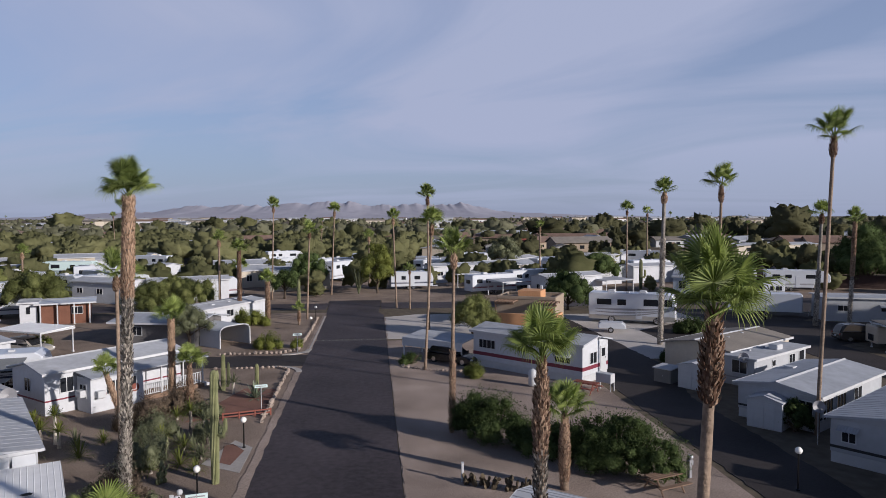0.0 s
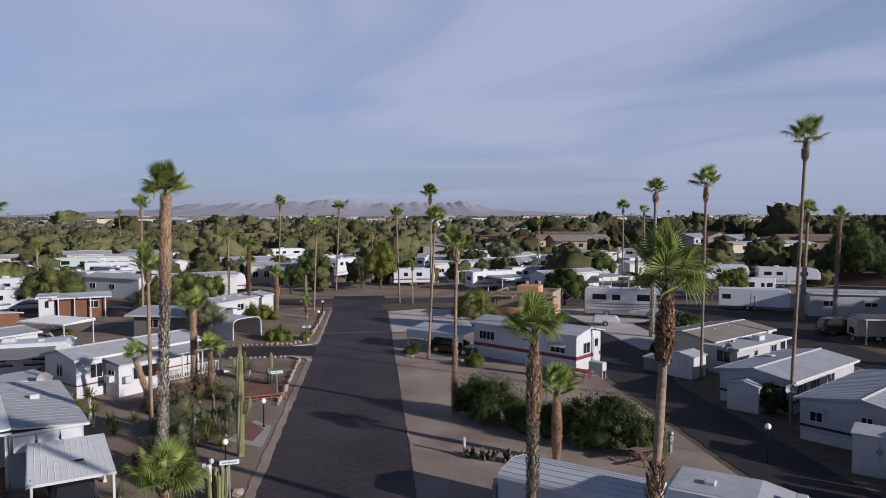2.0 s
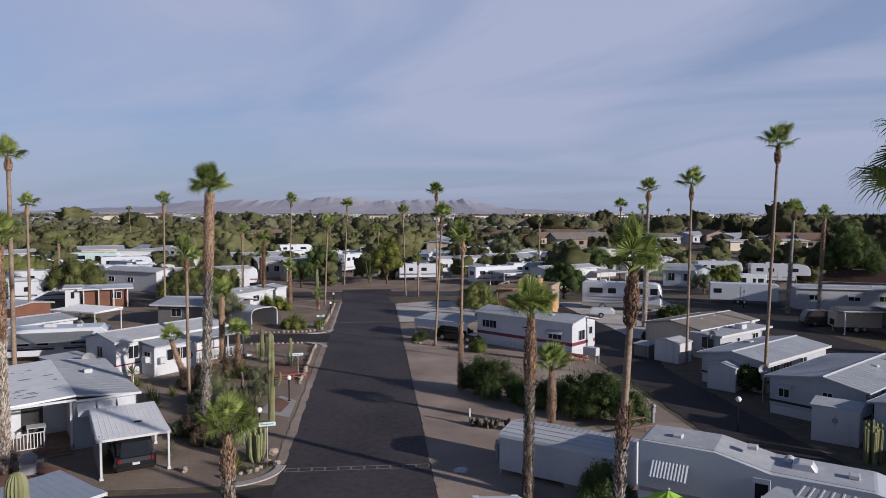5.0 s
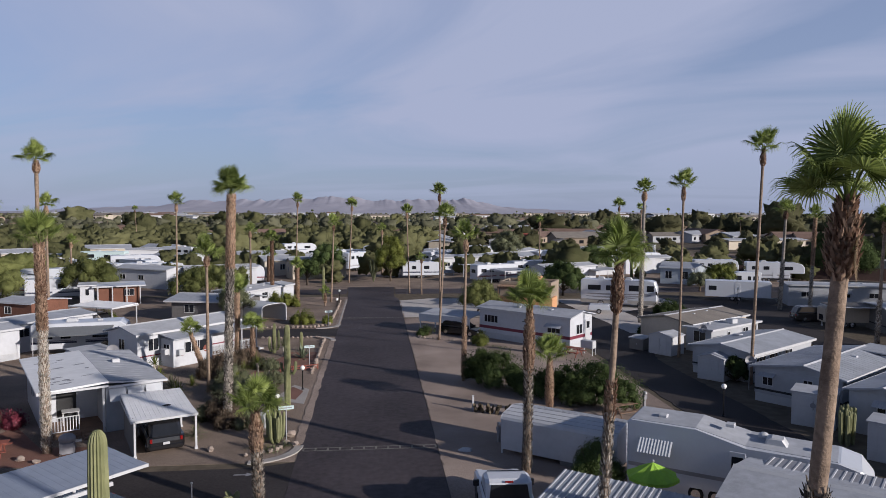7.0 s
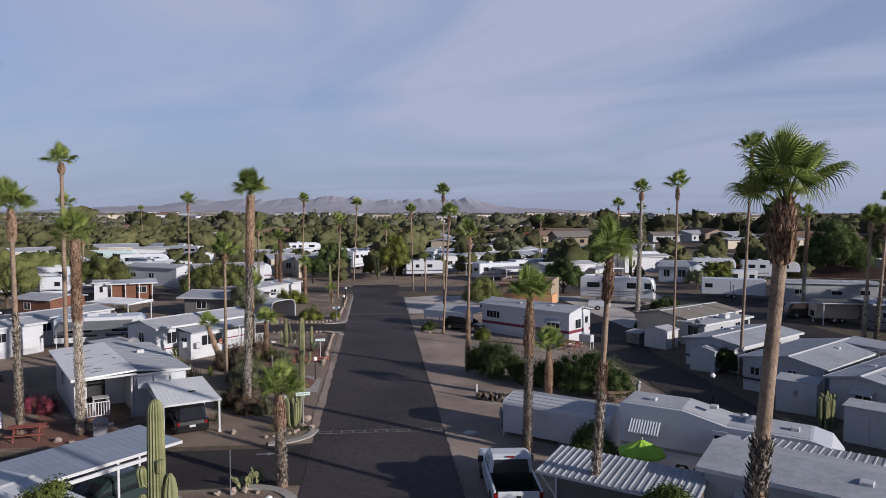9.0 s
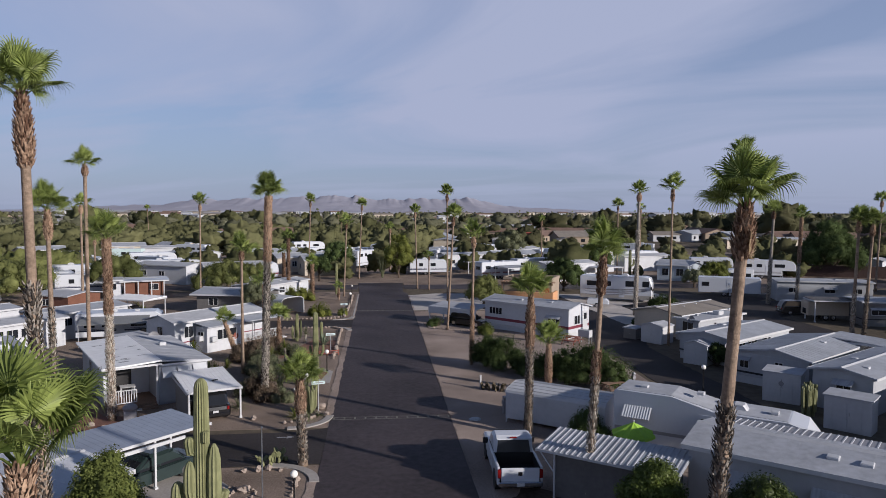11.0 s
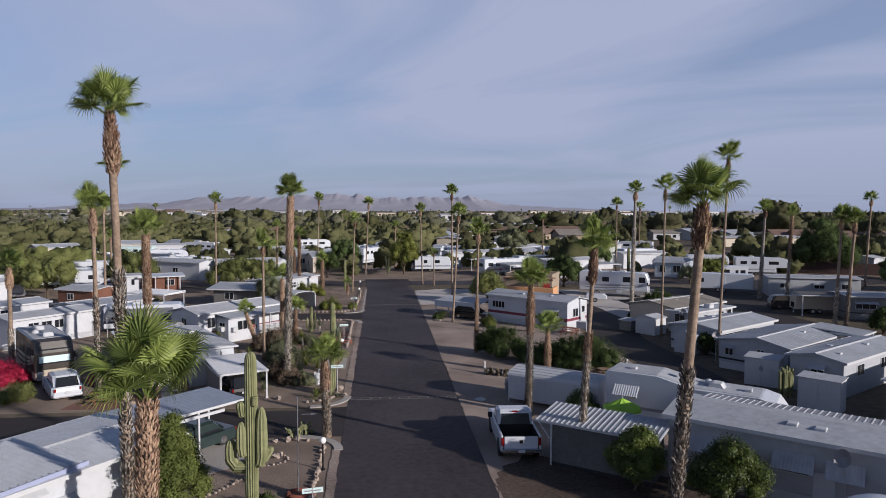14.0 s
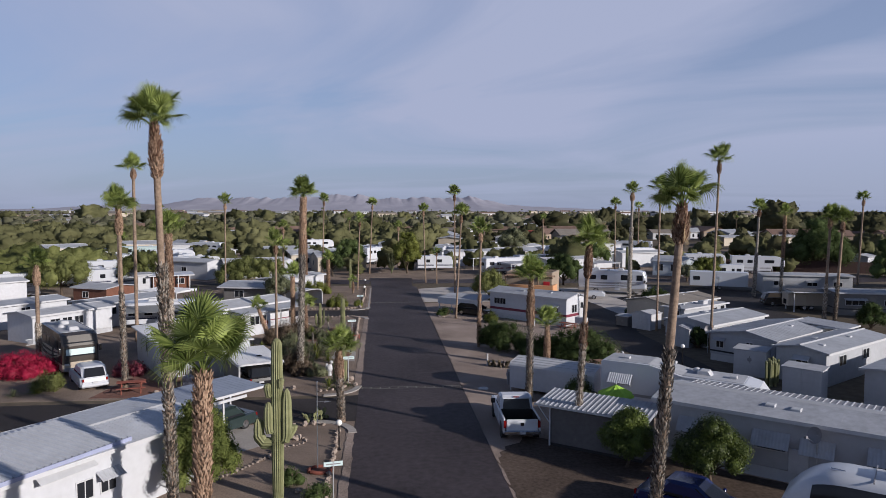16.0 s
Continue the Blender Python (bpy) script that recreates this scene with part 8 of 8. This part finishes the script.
def rosette(x, y, R, h, n, label, material=None, stem=0.0, w=0.05, name="agave", category="succulent", seed=0, droop=0.2):
    """A rosette of long pointed leaves, on a short stem if any."""
    rr = random.Random(seed + int(x * 3 + y))
    p = thing(name, x, y, rr.uniform(0, 360), label, category)
    if stem:
        part("stem", G().tube([(0, 0, 0), (0.05, 0, stem * 0.6), (0, 0, stem)], [0.1, 0.09, 0.08], 8), M_BOOTG, p)
    tuft = G()
    for i in range(n):
        el = radians(82 - 90 * (i / n) + rr.uniform(-8, 8))
        az = i * 2.4 + rr.uniform(-0.2, 0.2)
        L = R * rr.uniform(0.8, 1.05)
        d = Vector((math.cos(az) * math.cos(el), math.sin(az) * math.cos(el), math.sin(el) * h / R))
        s = Vector((-math.sin(az), math.cos(az), 0)) * w
        o = Vector((0, 0, stem))
        m1, m2, tip = o + d * L * 0.4, o + d * L * 0.75 - Vector((0, 0, droop * 0.25 * L * math.cos(el))), o + d * L - Vector((0, 0, droop * L * math.cos(el)))
        u = Vector((0, 0, w * 0.35))
        gg = G() if w > 0.04 else tuft
        gg.add([o - s * 0.7, o + s * 0.7, m1 - s, m1 + s, m1 - u, m2 - s * 0.8, m2 + s * 0.8, tip], [(0, 4, 2), (0, 1, 4), (1, 3, 4), (2, 4, 5), (4, 6, 5), (4, 3, 6), (5, 6, 7)])
        if w > 0.04:
            part("leaf", gg, material or M_AGAVE, p)
    if w <= 0.04:
        part("leaf_tuft", tuft, material or M_AGAVE, p)
    return p


rosette(-9.3, 69.2, 1.1, 1.3, 34, "blue-green agave rosette in a gravel bed", w=0.07, droop=0.1)
for k, (x, y, s) in enumerate(((-18.7, 59.4, 1.2), (-18.0, 59.9, 0.9), (-19.3, 60.0, 1.5), (-18.5, 60.6, 1.6))):
    rosette(x, y, 0.8, 0.8, 46, "yellow-green yucca with spiky leaves", M_LEAFY, stem=s, w=0.03, name="yucca", seed=k, droop=0.35)
for k, (x, y, s) in enumerate(((-11.2, 58.6, 0.3), (-10.2, 59.6, 0.5), (-12.8, 60.2, 0.4), (-10.0, 57.4, 0.2), (-12.0, 55.6, 0.2), (-10.8, 61.2, 0.9), (-11.8, 62.2, 1.2), (-13.8, 58.3, 0.4), (-9.2, 46.9, 0.1), (-12.9, 49.2, 0.1), (-13.2, 64.6, 0.2), (-11.0, 70.6, 0.8), (-8.8, 48.8, 0.1))):
    rosette(x, y, 0.95, 0.9, 44, "spiky grey-green desert spoon plant", M_LEAFG if k % 2 else M_LEAFY, stem=s, w=0.022, name="desert_spoon", seed=k + 20, droop=0.4)


def prickly(x, y, h, label, n=26, seed=0, skin=None):
    rr = random.Random(seed)
    p = thing("prickly_pear", x, y, 0, label, "cactus")
    tips = [(Vector((rr.uniform(-0.3, 0.3), rr.uniform(-0.3, 0.3), 0)), Vector((rr.uniform(-0.4, 0.4), rr.uniform(-0.4, 0.4), 1)).normalized()) for _ in range(5)]
    for i in range(n):
        k = rr.randrange(len(tips))
        o, d = tips[k]
        if o.z > h:
            o, d = tips[0]
        L = rr.uniform(0.22, 0.34)
        az = rr.uniform(0, 6.28)
        wv = Vector((math.cos(az), math.sin(az), 0))
        nv = d.cross(wv).normalized()
        wv = nv.cross(d)
        vs = []
        for sgn in (-1, 1):
            for j in range(10):
                t = 2 * math.pi * j / 10
                vs.append(o + d * (L * 0.5 + L * 0.5 * -math.cos(t)) + wv * (L * 0.38 * math.sin(t)) + nv * 0.025 * sgn)
        part("pad", G().add(vs, [tuple(range(10)), tuple(range(19, 9, -1))] + [(j, j + 10, (j + 1) % 10 + 10, (j + 1) % 10) for j in range(10)]), skin or M_CACT, p)
        tips.append((o + d * L * 0.95, (d + Vector((rr.uniform(-0.7, 0.7), rr.uniform(-0.7, 0.7), 0.35))).normalized()))
    return p


prickly(-12.0, 57.6, 2.2, "tall prickly pear cactus with flat pads", 44, 1)
prickly(-11.2, 54.2, 1.6, "prickly pear cactus with flat pads", 30, 2)
prickly(-12.8, 53.0, 1.3, "prickly pear cactus with flat pads", 26, 3)
prickly(-9.6, 39.4, 0.9, "low prickly pear cactus in a stone-edged bed", 24, 4)
prickly(-9.1, 39.8, 0.8, "low prickly pear cactus in a stone-edged bed", 20, 5)
for k in range(9):
    prickly(2.9 + 0.33 * k, 52.7 - 0.16 * k, 0.5, "low dry brown cactus clump in an edging row", 11, 10 + k, M_DRYCACT)
ep = thing("marker_post", 2.75, 52.95, 0, "short white marker post at the end of a cactus row", "post")
part("post", G().box(-0.06, -0.06, 0, 0.06, 0.06, 0.9, 0.015), M_PAINT, ep)
part("cap", G().box(-0.075, -0.075, 0.9, 0.075, 0.075, 0.94, 0.01), M_PAINT, ep)


def lamp(x, y, h, label="black garden lamp post with a white globe"):
    p = thing("garden_lamp", x, y, 0, label, "lamp post", "globe lamps")
    part("post", G().tube([(0, 0, 0), (0, 0, 0.08), (0, 0, 0.1), (0, 0, h)], [0.09, 0.09, 0.04, 0.035], 10), M_CARB, p)
    part("globe", G().ball((0, 0, h + 0.13), 0.16, 14), M_GLOBE, p, smooth=True)
    part("collar", G().tube([(0, 0, h - 0.03), (0, 0, h + 0.02)], [0.06, 0.08], 10), M_CARB, p)


for x, y, h in ((-8.2, 58.9, 1.4), (-7.75, 34.4, 1.3), (17.5, 50.3, 1.7), (-8.0, 103.5, 1.6), (-7.9, 96.0, 1.4), (44.5, 98.5, 2.0), (-9.0, 52.3, 1.2)):
    lamp(x, y, h)


def sign(x, y, h, rz, label, w=0.8, board=0.2):
    p = thing("street_sign", x, y, rz, label, "sign")
    part("post", G().tube([(0, 0, 0), (0, 0, h)], [0.03, 0.03], 8), M_STEEL, p)
    b = part("board", G().box(-w / 2, -0.02, h - board, w / 2, 0.02, h, 0.01), M_SIGN, p, "pale blue-green board")
    part("lettering", G().box(-w * 0.38, -0.026, h - board * 0.62, w * 0.38, -0.018, h - board * 0.38), M_GREYP, b)


sign(-7.9, 47.8, 2.0, 12, "street sign with a pale board on a thin post")
sign(-7.6, 27.9, 1.8, 12, "street sign with a pale board on a thin post")
sign(-8.4, 66.0, 1.7, 12, "street sign with a pale board on a thin post")
sign(-8.2, 85.3, 1.7, 12, "street sign with a pale board on a thin post")
fp = thing("flag_pole", -8.6, 31.8, 0, "thin bare metal pole standing in a planter", "pole")
part("pole", G().tube([(0, 0, 0), (0, 0, 4.2)], [0.03, 0.02], 8), M_STEEL, fp)
part("cap", G().ball((0, 0, 4.22), 0.04, 8), M_STEEL, fp)
pl = thing("planter", -8.45, 31.5, 0, "low round red planter ring with soil", "planter")
part("rim", G().tube([(0.55 * math.cos(a), 0.4 * math.sin(a), 0.12) for a in [2 * math.pi * k / 24 for k in range(25)]], [0.09] * 25, 8), M_REDWOOD, pl)
part("soil", G().tube([(0, 0, 0), (0, 0, 0.1)], [0.42, 0.42], 18), M_REDGRAVEL, pl)

# border stones, one by one
STONES = [to_mesh("stone", G().ball((0, 0, 0.1), 0.16, 8, (1, 0.85, 0.75), 0.5, k), M_STONE) for k in range(5)]


def stones(label, pts, scale=1.0, seed=0):
    rr = random.Random(seed)
    p = thing("stone_border", pts[0][0], pts[0][1], 0, label, "stone border")
    o = Vector((pts[0][0], pts[0][1], 0))
    for (x0, y0), (x1, y1) in zip(pts, pts[1:]):
        n = max(2, int(math.hypot(x1 - x0, y1 - y0) / (0.42 * scale)))
        for i in range(n):
            q = (i + rr.uniform(-0.2, 0.2)) / n
            ob = part("stone", rr.choice(STONES), None, p)
            s = scale * rr.uniform(0.65, 1.25)
            ob.matrix_basis = Matrix.Translation(Vector((x0 + (x1 - x0) * q + rr.uniform(-0.06, 0.06), y0 + (y1 - y0) * q, 0.0)) - o) @ Euler((0, 0, rr.uniform(0, 6.28))).to_matrix().to_4x4() @ Matrix.Scale(s, 4)


stones("row of rough brown stones edging a garden bed", [(-8.0, 63.5), (-8.05, 70), (-8.1, 77.6), (-9.0, 78.6), (-14.5, 78.6)], 1.0, 1)
stones("row of rough brown stones edging a garden bed", [(-15.0, 84.6), (-9.6, 84.7), (-8.2, 86.0), (-8.0, 95), (-8.0, 106.5)], 1.05, 2)
stones("row of brick-like stones edging the road verge", [(-8.05, 24.0), (-8.0, 30.0), (-7.95, 37.6)], 0.8, 3)
stones("ring of stones round a gravel bed", [(-10.6 + 1.0 * math.cos(a), 35.9 + 0.8 * math.sin(a)) for a in [2 * math.pi * k / 14 for k in range(15)]], 0.45, 4)
stones("curved row of stones beside the driveway", [(-13.4, 30.6), (-12.2, 32.0), (-11.2, 33.6), (-10.9, 35.0), (-10.5, 36.3)], 0.6, 5)
stones("row of stones round a prickly pear bed", [(-10.6, 38.5), (-9.4, 38.7), (-8.4, 38.4)], 1.0, 6)
stones("row of stones edging the corner bed", [(-9.6, 46.0), (-8.2, 46.6), (-7.8, 48.2)], 0.9, 7)
stones("row of pale stones beside the shelter", [(0.6, 80.2), (1.2, 77.6), (3.5, 76.2), (6.2, 75.4)], 0.8, 8)
for k, (x, y, s) in enumerate(((-10.1, 36.2, 1.6), (-9.6, 25.0, 1.4), (-9.2, 29.2, 1.0), (-11.6, 46.9, 1.2), (-20.5, 46.3, 1.3), (-19.6, 45.9, 1.0), (-7.8, 48.9, 1.8), (-7.4, 47.4, 1.3))):
    b = part("boulder", STONES[k % 5].copy(), None)
    b.matrix_basis = pose(x, y, 0, 0, 0, 40 * k) @ Matrix.Diagonal((s * 1.2, s, s * 0.9, 1))
    tagged(b, "rough pale boulder lying in the gravel", "boulder", "boulders")


def picnic(x, y, rz, label, material=None):
    p = thing("picnic_table", x, y, rz, label, "picnic table")
    for i in range(4):
        part("top_board", G().box(-0.9, -0.34 + 0.17 * i, 0.72, 0.9, -0.19 + 0.17 * i, 0.76, 0.008), material or M_REDWOOD, p)
    for s in (-1, 1):
        part("bench", G().box(-0.9, s * 0.68 - 0.13, 0.42, 0.9, s * 0.68 + 0.13, 0.46, 0.008), material or M_REDWOOD, p)
        part("leg", G().tube([(s * 0.6, -0.62, 0), (s * 0.6, -0.15, 0.72)], [0.04, 0.04], 5), material or M_REDWOOD, p)
        part("leg", G().tube([(s * 0.6, 0.62, 0), (s * 0.6, 0.15, 0.72)], [0.04, 0.04], 5), material or M_REDWOOD, p)
        part("brace", G().box(s * 0.6 - 0.03, -0.75, 0.38, s * 0.6 + 0.03, 0.75, 0.43), material or M_REDWOOD, p)


picnic(-22.3, 46.9, 15, "red-stained picnic table beside the porch")
picnic(13.4, 68.2, -45, "red picnic table by the white home")
picnic(11.6, 51.0, 20, "weathered picnic table near the hedge", M_WOOD)
gl = thing("barbecue", -18.6, 47.0, 20, "grey covered barbecue by the porch steps", "barbecue")
part("hood", G().ball((0, 0, 0.85), 0.34, 12, (1.2, 0.8, 0.8)), M_GREYP, gl)
part("cart", G().box(-0.35, -0.22, 0.1, 0.35, 0.22, 0.66, 0.02), M_GREYP, gl)
part("shelf", G().box(0.35, -0.2, 0.66, 0.65, 0.2, 0.69), M_STEEL, gl)
for x in (-0.3, 0.3):
    wheel(gl, x, -0.2, 0.09, 0.04)
fence = thing("wooden_fence", -10.4, 64.2, 18, "low red-stained rail fence round a bed", "fence")
for i in range(4):
    part("post", G().box(i * 0.95 - 0.04, -0.04, 0, i * 0.95 + 0.04, 0.04, 0.45, 0.01), M_REDWOOD, fence)
for z in (0.15, 0.34):
    part("rail", G().box(-0.05, -0.02, z, 2.9, 0.02, z + 0.08, 0.008), M_REDWOOD, fence)
tank = thing("propane_tank", 10.1, 70.3, 0, "white upright propane tank by the wall", "gas tank")
part("tank", G().tube([(0, 0, 0.05), (0, 0, 0.12), (0, 0, 1.05), (0, 0, 1.2), (0, 0, 1.26)], [0.25, 0.31, 0.31, 0.22, 0.1], 16), M_PAINT, tank, smooth=True)
part("valve", G().tube([(0, 0, 1.26), (0, 0, 1.36)], [0.05, 0.05], 8), M_STEEL, tank)
part("foot_ring", G().tube([(0, 0, 0), (0, 0, 0.06)], [0.22, 0.22], 14), M_STEEL, tank)
ct = thing("storage_cart", 14.9, 68.6, -48, "white storage box raised on legs", "storage box")
part("box", G().box(-0.6, -0.3, 0.6, 0.6, 0.3, 1.25, 0.03), M_PAINT, ct)
for x in (-0.55, 0.55):
    for y in (-0.25, 0.25):
        part("leg", G().box(x - 0.03, y - 0.03, 0, x + 0.03, y + 0.03, 0.6), M_PAINT, ct)
hk = thing("hookup_post", 13.4, 52.3, 20, "grey utility hookup post with a meter", "utility post")
part("post", G().box(-0.08, -0.08, 0, 0.08, 0.08, 1.1, 0.015), M_GREYP, hk)
part("meter", G().ball((0, -0.1, 1.0), 0.11, 10, (1, 0.7, 1)), M_STEEL, hk)
part("box", G().box(-0.13, -0.12, 0.62, 0.13, 0.1, 0.86, 0.015), M_GREYP, hk)
hk2 = copy_thing(hk, pose(3.3, 46.9, 0, 0, 0, 30))
hk2["label"] = "dark red hookup post beside a shelter"
lid = part("utility_cover", G().ball((0, 0, 0.02), 0.34, 12, (1.1, 0.8, 0.35), 0.2), M_PAINT, at=pose(1.38, 45.8, 0.02))
tagged(lid, "low white domed utility cover in the gravel", "utility cover")
st = part("garden_statue", G().ball((0, 0, 0.55), 0.24, 10, (1, 0.7, 1.3), 0.2).ball((0.12, 0, 1.0), 0.13, 8).tube([(0, 0, 0), (0, 0, 0.4)], [0.16, 0.1], 8).box(-0.3, -0.03, 0.3, -0.12, 0.03, 0.9, 0.02), M_PAINT, at=pose(-9.4, 50.6, 0))
tagged(st, "plain white garden statue among cacti", "statue")


def dish(x, y, z, rz, r, label, pole=0.0):
    p = thing("satellite_dish", x, y, rz, label, "satellite dish", z=z)
    vs, fs = [(0, 0.08, pole)], []
    n = 16
    for k in range(n):
        t = 2 * math.pi * k / n
        vs.append((r * math.cos(t), -0.1 + 0.25 * r * math.sin(t), pole + r * math.sin(t)))
    fs = [(0, 1 + k, 1 + (k + 1) % n) for k in range(n)]
    vs2 = [(a, b + 0.02, c) for a, b, c in vs]
    part("reflector", G().add(vs, fs).add(vs2, [f[::-1] for f in fs]), M_GREYP, p)
    part("arm", G().tube([(0, -0.1, pole - r * 0.9), (0, -0.55, pole - 0.05)], [0.02, 0.02], 5), M_STEEL, p)
    part("feed", G().box(-0.05, -0.62, pole - 0.1, 0.05, -0.5, pole + 0.02, 0.01), M_GREYP, p)
    part("mast", G().tube([(0, 0.08, 0), (0, 0.08, pole if pole else -0.3)], [0.03, 0.03], 6), M_STEEL, p)


dish(13.2, 27.3, 0, -75, 0.36, "grey satellite dish on a tall thin mast", 2.55)
dish(22.3, 56.0, 0, -20, 0.32, "grey satellite dish on a mast by a mobile home", 2.1)
dish(25.0, 68.4, 2.15, -30, 0.35, "grey satellite dish on a roof edge")
dish(-22.6, 64.2, 0, 20, 0.45, "large grey satellite dish on a mast", 1.9)
shed(-24.6, 63.8, 50, 2.6, 2.4, 1.7, "white tool shed beside a gabled home", flat=True)
oc = thing("ocotillo", -3.6, 132.0, 0, "tall grey ocotillo fan of thin stems", "desert shrub")
for i in range(26):
    a, q = i * 2.4, 0.3 + 0.7 * ((i * 37) % 26) / 26
    part("stem", G().tube([(0, 0, 0), (0.7 * q * math.cos(a), 0.7 * q * math.sin(a), 2.0), (1.5 * q * math.cos(a), 1.5 * q * math.sin(a), 4.0)], [0.06, 0.05, 0.02], 5), M_LEAFG, oc)
bt = thing("utility_trailer", 22.2, 92.2, -20, "small white covered utility trailer", "trailer")
part("body", shell([(0, 0.45), (0, 0.9), (0.2, 1.1), (2.4, 1.1), (2.8, 0.8), (2.8, 0.45)], 1.5, 0.08), M_CARW, bt)
for yy in (0.02, 1.48):
    wheel(bt, 1.3, yy, 0.3, 0.18)
part("hitch", G().tube([(2.8, 0.75, 0.45), (3.7, 0.75, 0.45)], [0.04, 0.04], 6), M_STEEL, bt)
# lattice screen of the park home
lsn = thing("lattice_screen", -37.3, 64.0, 56, "white lattice screen along a park home", "screen")
gg = G()
for i in range(40):
    gg.box(-0.01, 0, 0, 0.01, 0.01, 0.75, 0, pose(i * 0.2, 0, 0, 0, 45, 0)).box(-0.01, 0.012, 0, 0.01, 0.02, 0.75, 0, pose(i * 0.2 + 0.5, 0, 0, 0, -45, 0))
part("lattice", gg, M_TRIM, lsn)
part("frame", G().box(-0.05, -0.01, 0.5, 8.4, 0.03, 0.56).box(-0.05, -0.01, 0, 8.4, 0.03, 0.04), M_TRIM, lsn)

# tufts of bear grass and spoon plants crowding the cactus bed
for k, (x, y, R, h) in enumerate(((-10.9, 56.6, 1.2, 1.2), (-10.2, 57.6, 1.1, 1.0), (-10.8, 58.8, 1.3, 1.2), (-9.9, 55.6, 0.9, 0.9), (-11.8, 60.0, 1.2, 1.1), (-12.9, 55.4, 1.0, 1.2), (-16.3, 58.2, 1.0, 1.4), (-17.2, 60.0, 1.0, 1.3), (-18.4, 58.0, 0.9, 1.2), (-16.0, 60.6, 0.8, 1.0), (-8.4, 46.6, 0.8, 0.5), (-7.9, 47.3, 0.6, 0.4), (-28.5, 47.0, 0.9, 0.8), (-29.6, 46.4, 0.8, 0.7))):
    rosette(x, y, R, h, 60, "arching tuft of narrow grey-green leaves", M_LEAFG if k % 3 else M_LEAFY, w=0.02, name="bear_grass", category="desert grass", seed=k + 60, droop=0.5)
